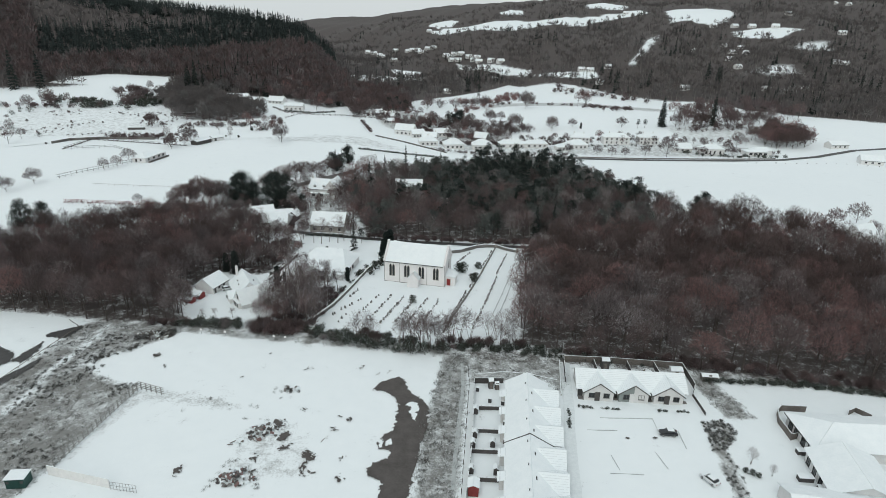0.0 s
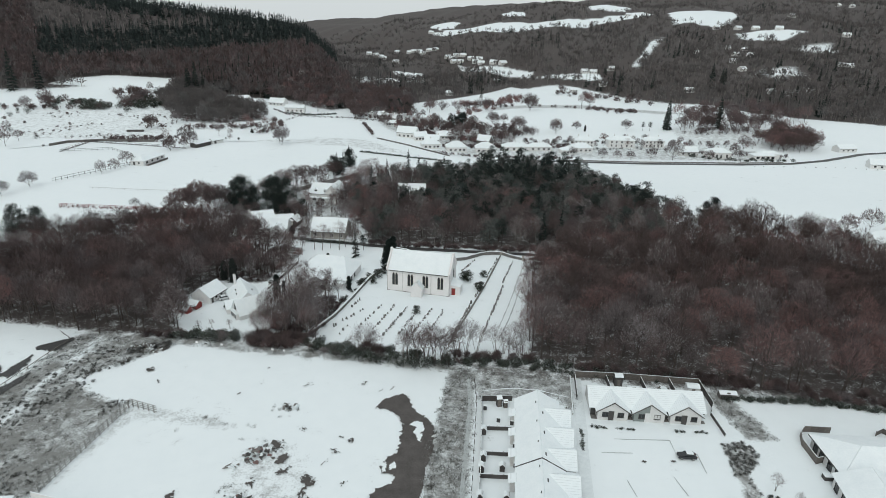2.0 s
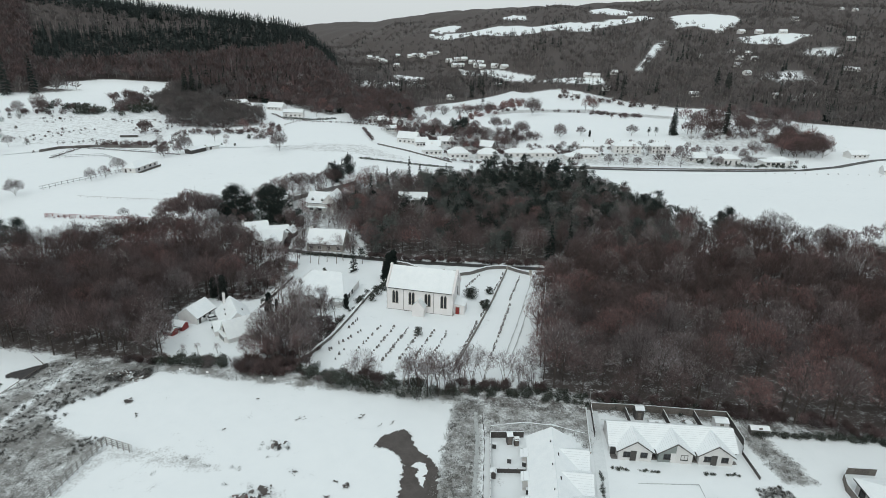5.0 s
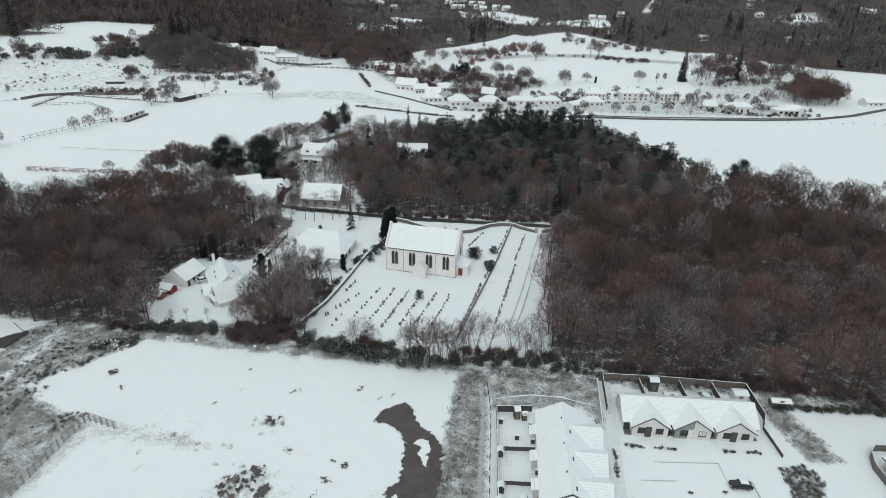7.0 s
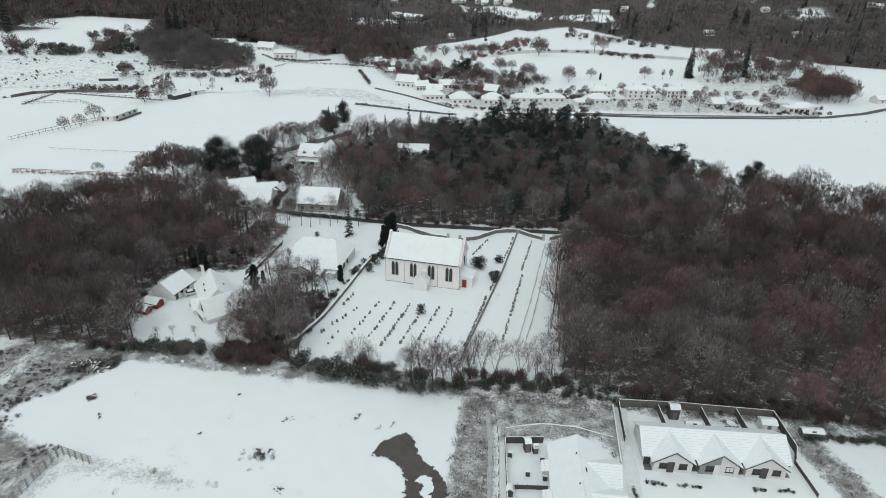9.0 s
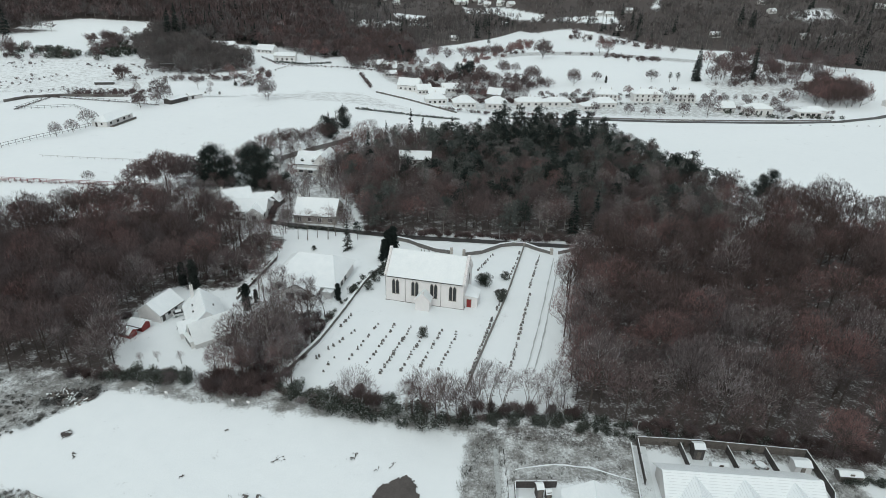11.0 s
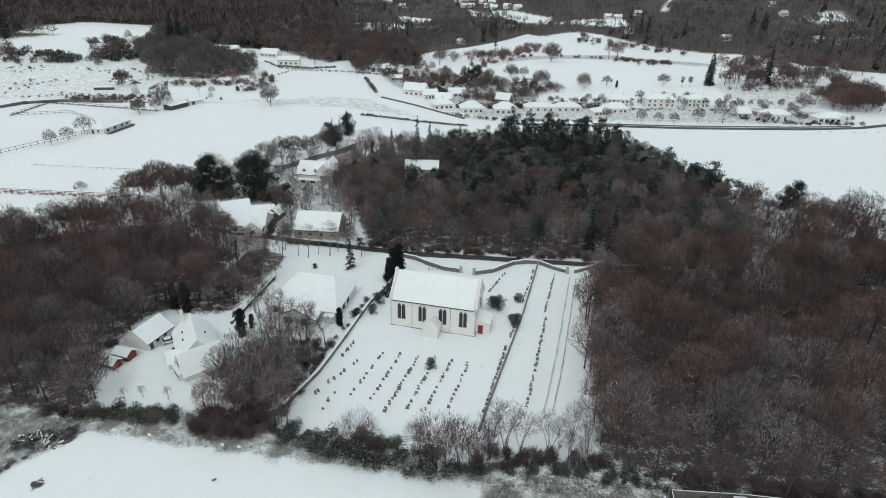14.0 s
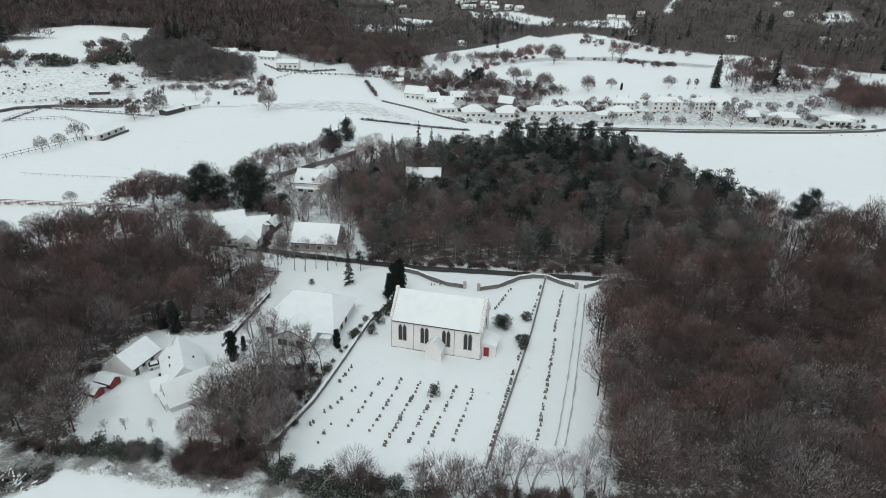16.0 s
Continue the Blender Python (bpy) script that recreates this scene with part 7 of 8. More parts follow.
M_DEADGRASS = twig_material("dead_grass", [(0.0, (0.09, 0.088, 0.08)), (0.45, (0.22, 0.22, 0.21)), (0.75, (0.4, 0.41, 0.41)), (1.0, (0.58, 0.6, 0.6))])
for poly, gap, sd in ((ROUGH_WEST, 1.05, 1), (ROUGH_STRIP, .8, 2), (ROUGH_NORTH, 1.2, 3), (ROUGH_EAST, 1.0, 4)):
    pl = [q for q in sprinkle(poly, gap, 60 + sd) if q[1] > 74 and q[0] > -108]
    scatter("rough_grass", TUSSOCK, pl, (M_DEADGRASS, M_DEADGRASS), "frosted tussocks of dead grass in the snow", "grass", 60 + sd, (.5, 1.25))
pl = [(x + random.uniform(-2.6, 2.6), y + random.uniform(-2.2, 2.2)) for x, y, a, ln in along(VERGE[:8], .45)]
scatter("rough_grass", TUSSOCK, pl, (M_DEADGRASS, M_DEADGRASS), "frosted dead grass along the fence below the wood", "grass", 66, (.5, 1.3))
hedge([(13.5, 122), (8.5, 113), (6.0, 96), (3.0, 78)], .8, TUSSOCK, (M_DEADGRASS, M_DEADGRASS), "ragged dead grass at the edge of the plot", (.7, 1.6), .9, 67, "grass")
HEATH = [(-83.6, 111.3), (-80.2, 124.7), (-72.9, 138.6), (-65.9, 135.3), (-67.1, 128.4), (-68.2, 120.8), (-73.1, 111), (-77.3, 102.5)]
M_HEATH = twig_material("dark_heath", [(0.0, (0.055, 0.055, 0.05)), (0.6, (0.085, 0.085, 0.08)), (1.0, (0.13, 0.13, 0.125))], .25)
scatter("heath_clumps", LOW, [q for q in sprinkle(HEATH, 1.15, 161) if noise.noise((q[0] * .5, q[1] * .5, 1)) > -.12], (M_BARK, M_HEATH), "dark clumps of heath poking through the snow", "heath", 161, (.3, .68))
scatter("heath_clumps", LOW + TUSSOCK, [q for q in sprinkle([(-86, 128), (-80, 146), (-77, 145), (-82, 124)], 1.5, 162)], (M_BARK, M_HEATH), "dark tufts beside the western fence", "heath", 162, (.3, .55))
scatter("heath_clumps", LOW, [q for q in sprinkle([(-74, 84), (-61.5, 87), (-60.5, 91), (-72, 99)], 1.4, 163) if noise.noise((q[0] * .3, q[1] * .3, 2)) > -.1], (M_BARK, M_HEATH), "dark bramble clumps below the plot fence", "heath", 163, (.3, .7))
scatter("heath_clumps", LOW, [q for q in sprinkle([(-60.5, 109.5), (-57.4, 114.6), (-61, 115.2), (-63, 113)], 1.0, 164)], (M_BARK, M_HEATH), "dark weeds at the corner of the plot fence", "heath", 164, (.4, .7))
hedge([(-72, 124), (-62, 134), (-58, 138)], 1.2, TWIGGY, (M_BARK, M_DEADGRASS), "dead stems along the edge of the plot", (.2, .45), .9, 68, "grass")
hedge([(-46, 106), (-38, 108), (-30, 104)], 1.3, TUSSOCK, (M_DEADGRASS, M_DEADGRASS), "dead grass across the plot", (.6, 1.4), 1.8, 69, "grass")


def heap(name, x, y, rx, ry, h, n, materials, label, seed, slab_like=False):
    """A pile of broken lumps or timbers; each one is a piece of its own."""
    rr = random.Random(seed)
    t = thing(name, pose(x, y, gz(x, y)), label, "rubble")
    for i in range(n):
        q = rr.random() ** .6
        a = rr.uniform(0, 6.283)
        px, py = q * rx * math.cos(a), q * ry * math.sin(a)
        sx, sy, sz = (rr.uniform(.8, 2.4), rr.uniform(.12, .3), rr.uniform(.1, .25)) if slab_like else (rr.uniform(.25, .95), rr.uniform(.2, .5), rr.uniform(.12, .35))
        bm = boxed(-sx / 2, sx / 2, -sy / 2, sy / 2, -sz / 2, sz / 2)
        for v in bm.verts:
            v.co += Vector((rr.uniform(-.12, .12), rr.uniform(-.12, .12), rr.uniform(-.08, .08))) * min(1, sz * 3)
        m = pose(px, py, 0.1 + h * (1 - q) * rr.uniform(.4, 1), rr.uniform(-30, 30), rr.uniform(-30, 30), rr.uniform(0, 360))
        part("timber" if slab_like else "lump", bm, materials[rr.randrange(len(materials))], t, at=m)
    return t


M_BRICKRED = grained("broken_red_brick", (0.13, 0.085, 0.08), (0.27, 0.18, 0.17), 3, .9, .03, 6, .3)
heap("rubble_heap", -26.8, 97.0, 3.2, 2.6, 1.1, 80, (M_STONE, M_STONE, M_SNOW, M_SNOW, M_DARKTIMBER, M_DARKTIMBER, M_BRICKRED), "heap of broken masonry and timber half under snow", 1)
heap("rubble_heap", -28.6, 84.6, 3.4, 2.6, 1.0, 80, (M_STONE, M_SNOW, M_SNOW, M_STONE, M_BRICKRED, M_DARKTIMBER), "heap of red rubble and stones half under snow", 2)
scatter("plot_weeds", TUSSOCK, [(-24.5 + 2.6 * math.sin(i * 1.9) * (i % 5) / 4, 111.2 + 3.4 * math.cos(i * 2.7) * (i % 7) / 6) for i in range(34)] + [(-27 + 4.5 * math.sin(i * 2.3), 97.5 + 4.2 * math.cos(i * 1.3)) for i in range(30)] + [(-29 + 4.6 * math.sin(i * 1.7), 85.5 + 3.8 * math.cos(i * 2.9)) for i in range(30)], (M_DEADGRASS, M_HEATH), "dead weeds round the heaps on the plot", "grass", 184, (.4, 1.0))
heap("rubble_heap", -23.8, 111.6, 1.8, 1.2, .6, 16, (M_STONE, M_SNOW, M_DARKTIMBER), "small heap of stones and timber in the snow", 3)
scatter("brushwood_tangle", TWIGGY, [(-66.5 + .62 * i + .5 * math.sin(i * 3), 134.6 + .27 * i + .9 * math.cos(i * 2.3)) for i in range(15)], (M_BARK, M_HEATH), "dark tangle of brushwood dusted with snow", "brushwood", 183, (.35, .6))
heap("brushwood_pile", -62.1, 136.4, 4.6, 2.2, 1.3, 110, (M_DARKTIMBER, M_SNOW, M_DARKTIMBER, M_TIMBER), "long pile of cut brushwood and logs dusted with snow", 4, True)
heap("plank_pile", -30.5, 94.2, 1.6, 1.0, .3, 7, (M_SNOW, M_TIMBER), "few snowy planks lying on the ground", 5, True)

# fences of the plot
M_PALETIMBER = grained("frosted_timber", (0.22, 0.215, 0.205), (0.40, 0.40, 0.39), 2.5, .9, .01, 9, .3)
rail_fence("braced_fence", [(-56.7, 112.9), (-61.8, 88.0)], 1.9, 1.25, "tall braced timber fence across the plot", 4, M_PALETIMBER, post=.1)
for x, y, a, ln in along([(-56.2, 112.6), (-61.3, 88.2)], 3.4):
    b = part("fence_brace", boxed(-.05, .05, 0, 1.7, -.05, .05), M_PALETIMBER, None, at=pose(x + .15, y, 1.2 + gz(x, y), -42, 0, a + 180))
    tagged(b, "sloping timber brace of the plot's fence", "brace", "fence braces")
rail_fence("braced_fence", [(-56.7, 112.9), (-50.4, 110.2)], 1.8, 1.4, "short braced timber fence in the snow", 4, M_PALETIMBER, post=.08)
t = thing("hoarding", pose(-55.5, 84.7, 0, 0, 0, -17.3), "long low pale site hoarding in the snow", "hoarding")
for i in range(5):
    part("panel", boxed(-6.4 + i * 2.56, -3.88 + i * 2.56, -.05, .05, 0, 2.0), M_WHITE, t)
part("snow_cap", boxed(-6.4, 6.4, -.07, .07, 2.0, 2.06), M_SNOW, t)
t = thing("mesh_panel", pose(-46.8, 82.0, 0, 0, 0, -12), "galvanised mesh site fence panel", "fence")
for i in range(9):
    part("bar", boxed(-2.4 + i * .6 - .025, -2.4 + i * .6 + .025, -.025, .025, 0, 1.7), M_METAL, t)
for z in (.2, .9, 1.65):
    part("rail", boxed(-2.4, 2.4, -.025, .025, z, z + .05), M_METAL, t)
t = thing("substation_box", pose(-65.2, 84.4, 0, 0, 0, 2) @ Matrix.Diagonal((.82, .82, .9, 1)), "dark green steel cabin with snow on its roof", "cabin")
part("body", boxed(-1.9, 1.9, -1.4, 1.4, 0, 2.2, bevel=.04), M_GREENBOX, t)
part("roof", boxed(-2.05, 2.05, -1.55, 1.55, 2.2, 2.42, bevel=.03), M_SNOW, t, "flat roof under snow")
part("door", boxed(-.9, .9, -1.46, -1.4, .1, 2.0), M_GREENBOX, t)
for s in (-1, 1):
    part("louvre", boxed(s * 1.4 - .3, s * 1.4 + .3, -1.44, -1.4, 1.2, 1.8), M_FRAME, t)
FENCE_LINE = [(-60, 139.4), (-51, 137.6), (-31.8, 133.6), (-1.05, 127.4), (16.1, 124.3)]
rail_fence("field_fence", FENCE_LINE, 1.25, 2.6, "thin post and wire fence along the field", 3, M_METAL, True, .035)
for x, y in ((-51, 137.45), (-44.6, 136.1), (-31.8, 133.45), (-28.9, 132.85), (-1.05, 127.25)):
    sg = thing("fence_sign", pose(x, y, gz(x, y), 0, 0, -11), "small white sign fixed to the field fence", "sign", "fence signs")
    part("plate", boxed(-.3, .3, -.03, 0, 1.0, 1.5), M_WHITEFRAME, sg)
    part("post", boxed(-.04, .04, 0, .06, -.2, 1.6), M_METAL, sg)
rail_fence("strip_fence", [(16.1, 121), (15.6, 112), (10.7, 78)], 1.2, 2.4, "post and wire fence beside the rough strip", 2, M_DARKTIMBER, True, .05)

# ---- the bungalows ----
def bungalow_row():
    """A row of bungalows: one long ridge, cross wings to the car park, small porches to the gardens."""
    t = thing("bungalow_row", pose(27.5, 107.0, 0, 0, 0, 80.5), "row of pale bungalows under one long snowy roof", "bungalow")
    L, W, e, r = 48.0, 8.4, 2.5, 4.7
    part("wall", wall_block(L, W, e, r), M_CREAM, t, at=pose(-L / 2 + 2.0, 0, 0))
    bm = bmesh.new()
    a, o = 2.4, W / 2 + .4
    z0 = e - .2
    slab(bm, [(-L + 2, -o, z0), (a, -o, z0), (a, 0, r + .12), (-L + 2, 0, r + .12)], .13)
    slab(bm, [(-L + 2, o, z0), (a, o, z0), (a, 0, r + .12), (-L + 2, 0, r + .12)], .13)
    part("roof", bm, M_SNOW, t, "long roof under thin snow")
    for x in (-3.0, -9.1, -15.2, -21.8, -28.0, -34.1, -40.2):
        w = part("cross_wing", wall_block(6.6, 5.6, e, 4.3), M_CREAM, t, at=pose(x, -2.9, 0, 0, 0, 90))
        part("wing_roof", gable_roof(6.6, 5.6, e, 4.3, .3, .13, .25), M_ROOFSNOW, w)
        opening(w, "W", 6.6, 5.6, 0.2, .9, 1.4, 1.2, "window", M_FRAME)
        q = part("garden_porch", boxed(x - .4, x + 1.4, W / 2, W / 2 + 1.2, -.2, 2.1), M_CREAM, t)
        bm = bmesh.new()
        slab(bm, [(x - .7, W / 2 - .4, 2.6), (x + 1.7, W / 2 - .4, 2.6), (x + 1.7, W / 2 + 1.6, 2.1), (x - .7, W / 2 + 1.6, 2.1)], .12)
        part("porch_roof", bm, M_ROOFSNOW, q)
        for u in (-2.2,):
            opening(t, "N", L, W, -(x + u) , .9, 1.3, 1.2, "window", M_FRAME)
        bm = bmesh.new()
        cylinder(bm, x + 1.2, 0.5, r - .4, r + .35, .09)
        part("flue", bm, M_FRAME, t)
        part("rooflight", boxed(x - 2.2, x - 1.4, -.9, -.3, r - .32, r - .1), M_FRAME, t)
    bm = bmesh.new()
    for s in (-1, 1):
        prism(bm, [(s * (W / 2 + .45), e - .25), (0, r + .16), (0, r + .34), (s * (W / 2 + .45), e - .05)], -18.75, -18.5, lambda u, v, w: (w, u, v))
    part("step_verge", bm, M_DARKTIMBER, t)
    return t


bungalow_row()


def garden_shed(x, y, turn, w=1.6, d=1.4, h=2.0, mat=None, label="small dark garden shed with snow on its roof"):
    t = thing("garden_shed", pose(x, y, gz(x, y), 0, 0, turn), label, "shed", "garden sheds")
    part("wall", wall_block(w, d, h, h + .4, -.1), mat or M_DARKTIMBER, t)
    part("roof", gable_roof(w, d, h, h + .4, .1, .12, .1), M_SNOW, t)
    part("door", boxed(-.35, .35, -d / 2 - .03, -d / 2, 0, 1.7), M_TIMBER, t)
    return t


board_fence([(16.8, 112.8), (23.4, 112.6)], 1.5, "dark boarded garden fence with snow on top")
board_fence([(16.8, 112.8), (15.6, 103.1), (13.8, 89.9), (11.6, 78.2), (10.0, 68)], 1.5, "long dark boarded garden fence with snow on top")
for a, b in (((15.6, 103.1), (22.0, 102.6)), ((14.7, 95.6), (20.9, 95.0)), ((13.8, 89.6), (20.0, 89.0)), ((12.5, 82.3), (18.8, 81.6))):
    board_fence([a, b], 1.0, "low dark boarded fence between gardens")
garden_shed(20.3, 111.2, 4, 1.0, 1.3, 2.0)
garden_shed(21.6, 110.6, 4, .8, .9, 1.4)
for x, y in ((15.9, 101.9), (14.9, 94.3), (14.2, 91.4), (13.1, 84.4), (18.0, 91.4), (17.6, 84.0)):
    garden_shed(x, y, 80, 1.0, .9, 1.3)
garden_shed(13.0, 79.6, 82, 2.2, 1.8, 2.0, M_REDTIMBER, "red timber garden shed with snow on its roof")
for x, y in ((22.4, 108.6), (17.2, 109.8), (22.0, 104.6), (19.4, 105.6), (21.4, 97.6), (20.6, 92.2), (19.3, 86.2)):
    b = thing("wheelie_bin", pose(x, y, 0, 0, 0, 75), "dark wheeled bin with snow on its lid", "bin", "bins")
    part("body", boxed(-.3, .3, -.35, .35, 0, 1.0, bevel=.03), M_FRAME, b)
    part("lid", boxed(-.32, .32, -.38, .38, 1.0, 1.1), M_SNOW, b)

# back gardens of the terrace
board_fence([(39.4, 121.6), (50.3, 120.4), (67.1, 117.6)], 1.7, "long weathered boarded fence below the wood", M_TIMBER)
board_fence([(67.1, 117.6), (66.2, 108.9), (64.6, 106.4)], 1.6, "dark boarded side fence of the terrace")
board_fence([(64.6, 106.4), (64.2, 99.5)], .9, "low dark boarded fence beside the terrace")
board_fence([(39.4, 121.4), (37.6, 112.4)], 1.6, "dark boarded side fence of the terrace")
for x in (46.4, 54.2, 60.5):
    board_fence([(x, 120.2 - (x - 46) * .11), (x - .6, 113.8 - (x - 46) * .12)], 1.5, "dark boarded fence between back gardens")
garden_shed(48.6, 118.4, -6, 1.7, 1.7, 2.4)
garden_shed(64.2, 114.6, -8, 2.6, 2.0, 1.9, M_CREAM, "pale garden shed with snow on its roof")
garden_shed(51.0, 115.4, -6, 2.6, 1.4, 1.0, M_CREAM, "low pale store with snow on its roof")
garden_shed(71.4, 112.8, -8, 3.6, 1.5, 1.2, M_STONE, "low grey store with snow on its roof")
t = thing("picnic_table", pose(58.2, 115.6, 0, 0, 0, 20), "round garden table with benches in the snow", "table")
bm = bmesh.new()
cylinder(bm, 0, 0, .68, .76, .75, n=14)
part("tabletop", bm, M_SNOW, t)
bm = bmesh.new()
cylinder(bm, 0, 0, 0, .68, .08)
part("leg", bm, M_DARKTIMBER, t)
for a in range(4):
    part("bench", boxed(.95, 1.25, -.5, .5, .38, .46), M_TIMBER, t, at=pose(0, 0, 0, 0, 0, 90 * a + 20))
    part("bench_leg", boxed(.1, 1.2, -.05, .05, .3, .38), M_DARKTIMBER, t, at=pose(0, 0, 0, 0, 0, 90 * a + 20))
# pavement and drive edges, front hedges
M_SLUSH = grained("trodden_snow", (0.62, 0.665, 0.68), (0.74, 0.78, 0.79), 1.2, .75, .03, 5)
strip("footpath", [(39.6, 121), (36.6, 106), (33.0, 90), (29.5, 72)], -1.1, 1.1, .1, M_SLUSH, "snowy footpath beside the car park", "footpath", 2)
stone_wall([(38.4, 121.4), (35.4, 107.5)], .5, .15, "thin pale kerb wall of the footpath", M_SANDSTONE)
for a, b, sd in (((38.2, 103.4), (41.4, 102.9), 1), ((43.2, 102.6), (44.4, 102.5), 2), ((45.2, 102.3), (46.8, 102.1), 3), ((54.6, 101.4), (56.8, 101.2), 4), ((58.8, 100.9), (61.2, 100.7), 5), ((35.8, 102.5), (34.3, 96.0), 6)):
    hedge([a, b], .55, LOW, (M_BARK, M_LEAF), "low clipped front hedge dusted with snow", (.35, .55), .12, 70 + sd)
scatter("bed_shrubs", LOW, sprinkle(BED[:6] + BED[-2:], .8, 171), (M_BARK, M_HEATH), "low dark shrubs filling a planting bed", "shrubbery", 171, (.35, .75))
scatter("bed_growth", LOW + TUSSOCK, sprinkle(BED[5:12], .7, 172), (M_BARK, M_HEATH), "low frosted growth in a narrow bed", "shrubbery", 172, (.3, .6))
hedge([(69.3, 113.5), (70.2, 107), (72.5, 99.5)], .8, TUSSOCK, (M_DEADGRASS, M_DEADGRASS), "rough grass bank beside the terrace", (.8, 1.6), 1.6, 84, "grass")
grove("cluster", [(65.7, 84.7, .42), (67.9, 81.4, .28)])
grove("bush", [(63.6, 82.6, .45), (64.5, 81.9, .5), (65.4, 81.3, .42)], label="low dark shrub on the snowy lawn")
for pts in ([(41.6, 99.4), (52.5, 98.7)], [(52.5, 98.7), (52.0, 94.5)], [(52.0, 94.5), (56.1, 94.4)], [(56.1, 94.4), (55.5, 89.3)], [(37.8, 95.6), (43.8, 95.2)], [(38.5, 83.2), (44.5, 82.6)], [(49.0, 88.6), (49.6, 84.0)], [(40.2, 88.0), (40.5, 84.0)]):
    (ax, ay), (bx, by) = pts
    ln = math.hypot(bx - ax, by - ay)
    k = part("kerb", boxed(0, ln, -.035, .035, .0, .13), M_RUT, None, at=pose(ax, ay, gz(ax, ay), 0, 0, math.degrees(math.atan2(by - ay, bx - ax))))
    tagged(k, "grey kerb edge showing through car park snow", "kerb", "car park kerbs", "structure")
for x, y in ((45.0, 92.8), (50.6, 92.7)):
    blot("drain_cover", round_outline(x, y, .45, .3, 8), .13, M_SOIL, "dark drain cover melted free of snow", "drain cover", .1, int(x), "structure")


# ---- cars ----
def car(x, y, turn, paint, label):
    """A hatchback: lower body, glazed cabin, wheels, lamps and snow on roof and bonnet."""
    t = thing("car", pose(x, y, gz(x, y) + .1, 0, 0, turn) @ Matrix.Diagonal((.86, .86, .8, 1)), label, "car", "parked cars")
    bm = bmesh.new()
    prism(bm, [(-2.0, .28), (2.0, .28), (2.05, .62), (1.95, .82), (.95, .95), (-1.75, 1.0), (-2.02, .8)], -.84, .84, lambda u, v, w: (u, w, v))
    bmesh.ops.bevel(bm, geom=bm.edges[:], offset=.05, segments=2, affect="EDGES")
    body = part("body", bm, paint, t, smooth=False)
    bm = bmesh.new()
    prism(bm, [(-1.72, .95), (1.0, .93), (.35, 1.42), (-1.3, 1.45)], -.72, .72, lambda u, v, w: (u, w, v))
    part("windows", bm, M_DARKGLASS, body)
    bm = boxed(-1.28, .35, -.70, .70, 1.42, 1.50, bevel=.03)
    part("roof", bm, paint, body)
    part("snow_cover", boxed(-1.2, .3, -.62, .62, 1.50, 1.55), M_SNOW, body, "snow lying on the roof")
    if paint is M_WHITEPAINT:
        part("bonnet_snow", boxed(1.0, 1.9, -.7, .7, .9, .97, bevel=.03), M_SNOW, body, "snow lying on the bonnet")
        part("rear_snow", boxed(-1.98, -1.7, -.7, .7, .96, 1.04, bevel=.02), M_SNOW, body)
        part("screen_snow", boxed(-.9, .9, -.02, .02, -.02, .04), M_SNOW, body, at=pose(.68, 0, 1.2, 0, 0, 90))
    for u in (-1.25, 1.28):
        for s in (-1, 1):
            bm = bmesh.new()
            cylinder(bm, 0, 0, -.1, .1, .31, n=14)
            w = part("wheel", bm, M_FRAME, t, at=pose(u, s * .80, .31, 90, 0, 0))
            bm = bmesh.new()
            cylinder(bm, 0, 0, -.11, .11, .19, n=10)
            part("rim", bm, M_METAL, w)
    for s in (-.6, .6):
        part("headlight", boxed(1.97, 2.06, s - .16, s + .16, .62, .76), M_WHITEFRAME, body)
        part("tail_light", boxed(-2.05, -1.98, s - .1, s + .1, .7, .9), M_REDDOOR, body)
    return t


M_BLACKPAINT = grained("black_car_paint", (0.012, 0.013, 0.015), (0.025, 0.026, 0.03), 1, .25, 0, 4, .1, .6)
M_WHITEPAINT = grained("white_car_paint", (0.6, 0.62, 0.63), (0.7, 0.72, 0.73), 1, .35, 0, 4, .1, .5)
car(53.6, 93.6, 172, M_BLACKPAINT, "black hatchback parked in the snowy car park")
car(55.8, 80.6, 115, M_WHITEPAINT, "snow-covered hatchback parked beside a planting bed")
car(-52.6, 166.9, 30, M_WHITEPAINT, "pale snowy car parked beside the garage")

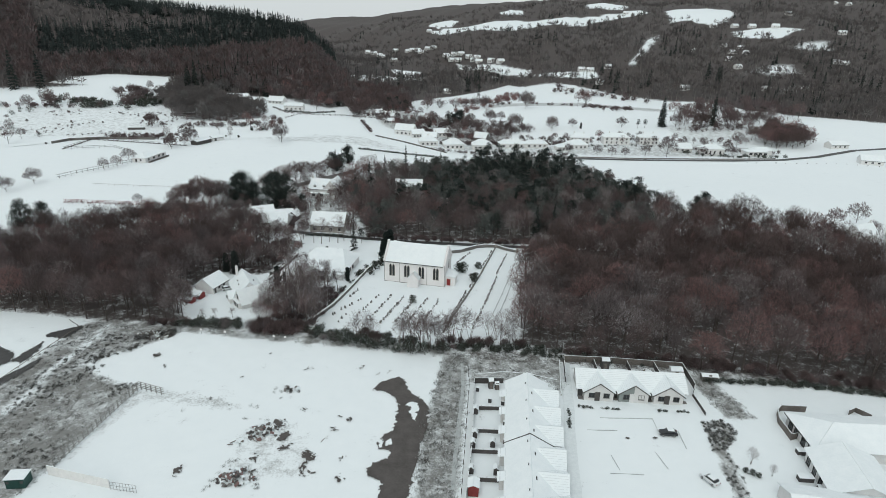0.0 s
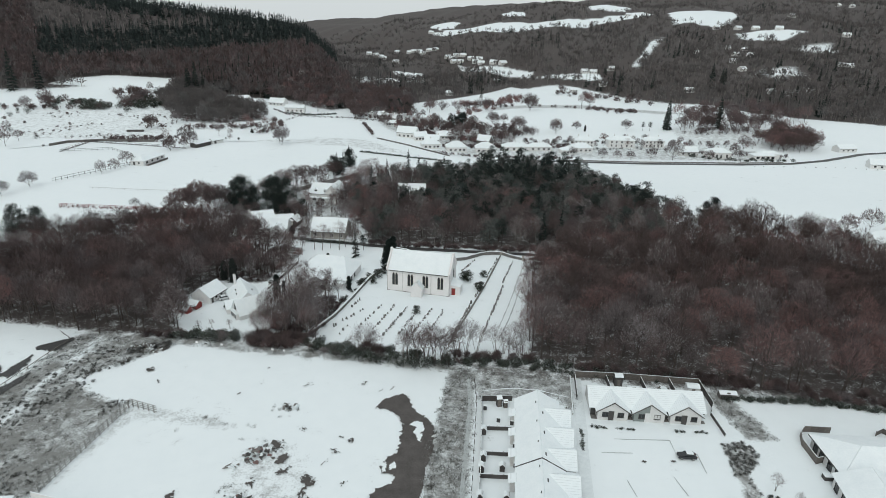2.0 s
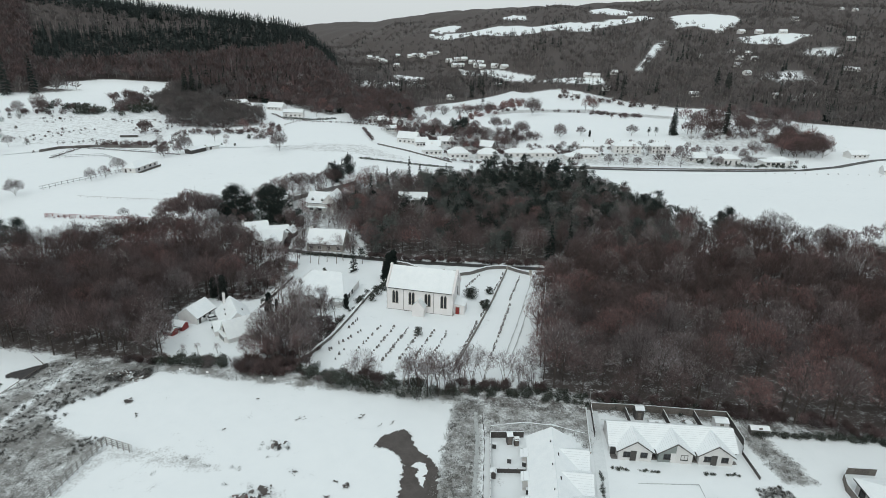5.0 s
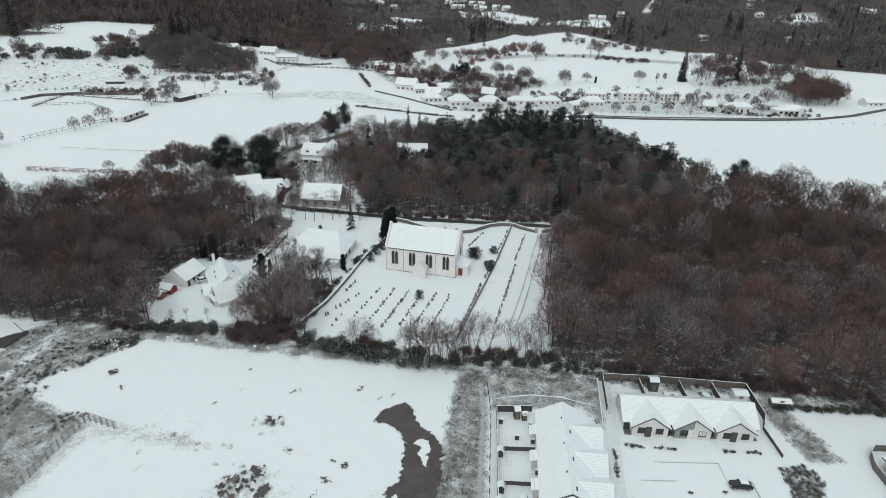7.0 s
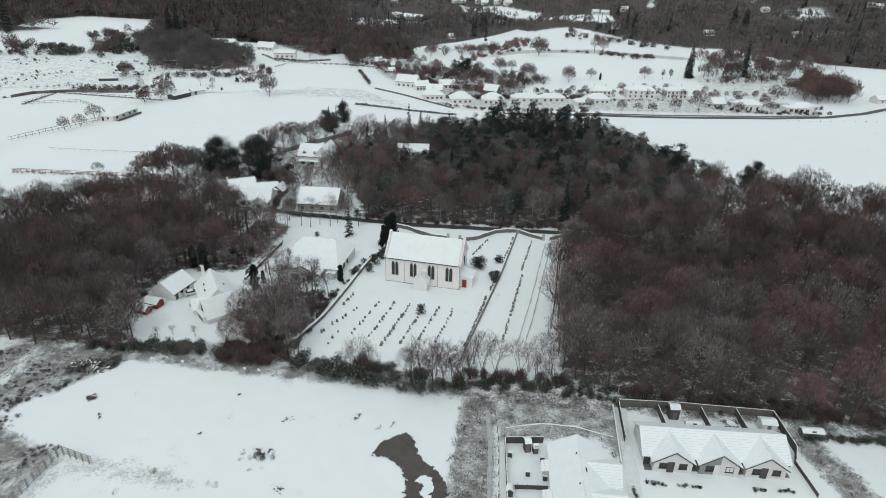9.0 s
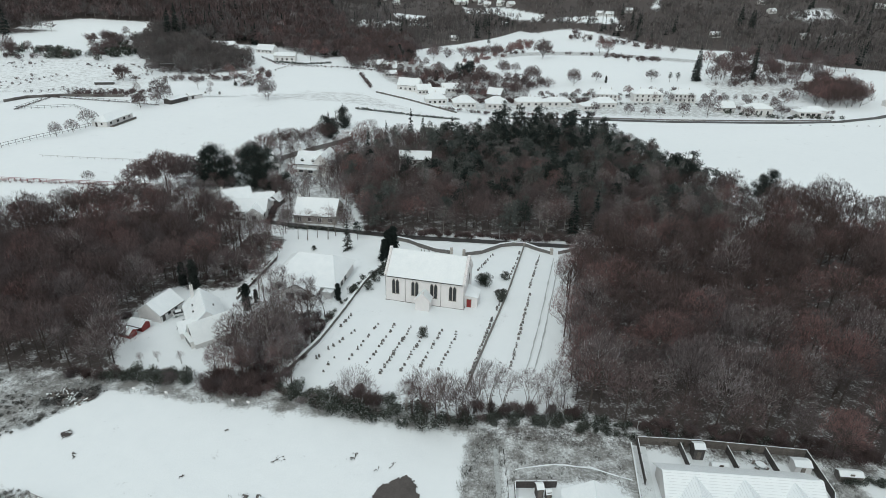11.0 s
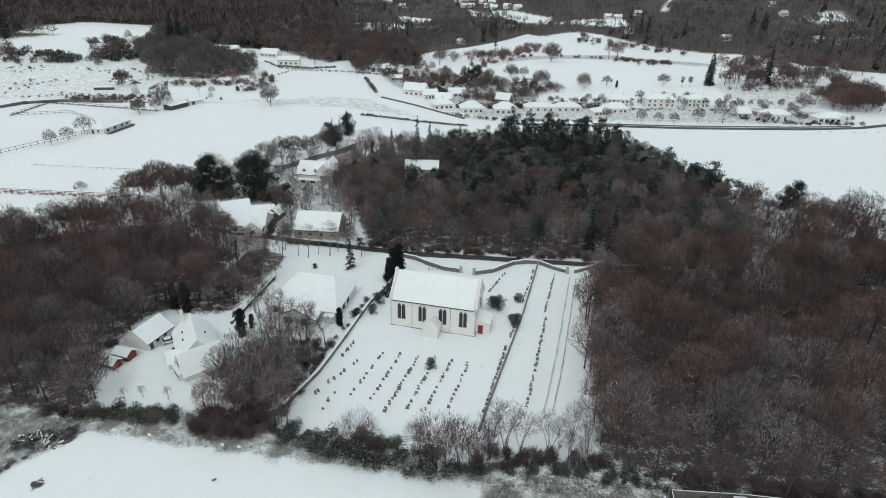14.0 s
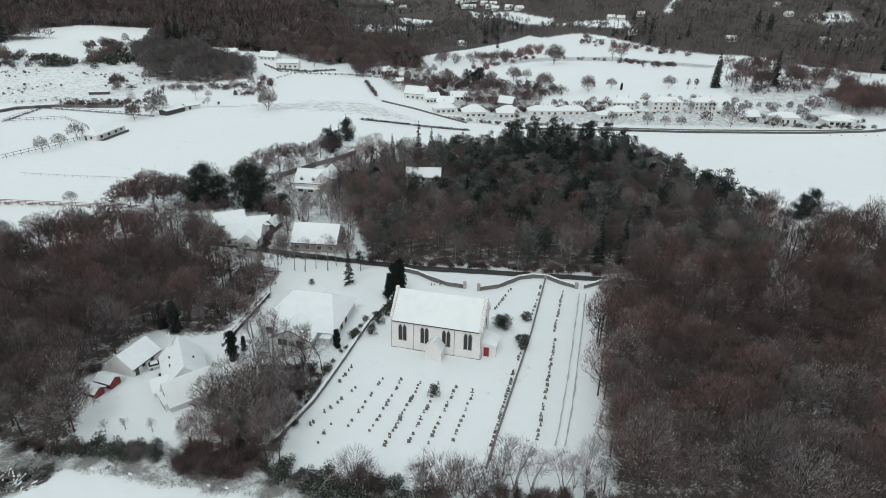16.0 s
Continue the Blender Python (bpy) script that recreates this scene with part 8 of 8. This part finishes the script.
# ---- the care home ----
def care_home():
    """Low pale blocks set at angles round a court, with broad roofs of snow."""
    t = thing("care_home", pose(89.9, 89.4, 0, 0, 0, -7), "low pale care home with broad snowy roofs", "building")
    L, W = 22.0, 11.0
    part("wall", wall_block(L, W, 2.6, 4.8, hip=True), M_CREAM, t)
    part("roof", hip_roof(L, W, 2.6, 4.8, .5), M_SNOW, t, "hipped roof under snow")
    part("fascia", boxed(-L / 2 - .56, -L / 2 - .5, -W / 2 - .5, W / 2 + .5, 2.3, 2.5), M_FRAME, t)
    for u in (-3.6, -1.4, 1.4, 3.8):
        opening(t, "W", L, W, u, .3, 1.3, 1.9, "window", M_FRAME)
    for u in (-8, -4, 0, 4, 8):
        opening(t, "N", L, W, u, .9, 1.3, 1.2, "window", M_FRAME)
    out = t.matrix_basis.inverted()
    for (x, y, a, l, w, r) in ((80.7, 78.6, 76, 11.5, 11.0, 4.8), (72.8, 70.5, -13, 16.0, 9.0, 4.6)):
        b = part("wing", wall_block(l, w, 2.6, r), M_CREAM, t, at=out @ pose(x, y, 0, 0, 0, a))
        part("wing_roof", gable_roof(l, w, 2.6, r, .5, .14, .35), M_SNOW, b)
        part("bargeboard", gable_roof(.1, w, 2.48, r - .12, .52, .14, 0), M_FRAME, b, at=pose(l / 2 + .4, 0, 0))
        for u in (-l * .36, -l * .12, l * .12, l * .36):
            opening(b, "N", l, w, u, .3, 1.2, 1.9, "window", M_FRAME)
    return t


care_home()
board_fence([(79.4, 91.6), (77.6, 91.2), (78.2, 96.5), (79.6, 99.2), (81.2, 100.6), (86.4, 100.0)], 1.5, "curved grey boarded fence round the care home terrace", M_TIMBER, gap=1.3)
board_fence([(95.2, 98.8), (97.2, 99.7), (98.9, 97.1)], 1.2, "short boarded fence behind the care home", M_TIMBER)
for x, y, l in ((73.4, 80.2, 2.6), (75.0, 77.4, 2.0), (77.2, 87.2, 1.8)):
    b = thing("terrace_store", pose(x, y, gz(x, y), 0, 0, -8), "low dark store with snow on its lid", "store", "terrace stores")
    part("body", boxed(-l / 2, l / 2, -.6, .6, 0, .9, bevel=.03), M_DARKTIMBER, b)
    part("lid", boxed(-l / 2 - .06, l / 2 + .06, -.66, .66, .9, 1.0, bevel=.02), M_SNOW, b)

# light strips of trodden snow across the rough ground
strip("trodden_path", [(17.5, 116.5), (24, 117.4), (30, 116.4), (36, 113.5)], -.14, .14, .1, M_SNOW, "thin snowy path over the rough grass", "path", 2)
strip("trodden_path", [(15.0, 121), (14.4, 112), (9.6, 80)], -.6, .2, .13, M_RUT, "worn slushy path beside the fence", "path", 2)
for x, y in ((28.3, 210.9), (39.2, 121.9)):
    lp = thing("lamp_post", pose(x, y, gz(x, y)), "slim pale street lamp beside the lane", "street lamp", "lamp posts")
    bm = bmesh.new()
    cylinder(bm, 0, 0, 0, 4.6, .07, .045)
    part("pole", bm, M_METAL, lp)
    part("lantern", boxed(-.12, .42, -.1, .1, 4.6, 4.75), M_METAL, lp)
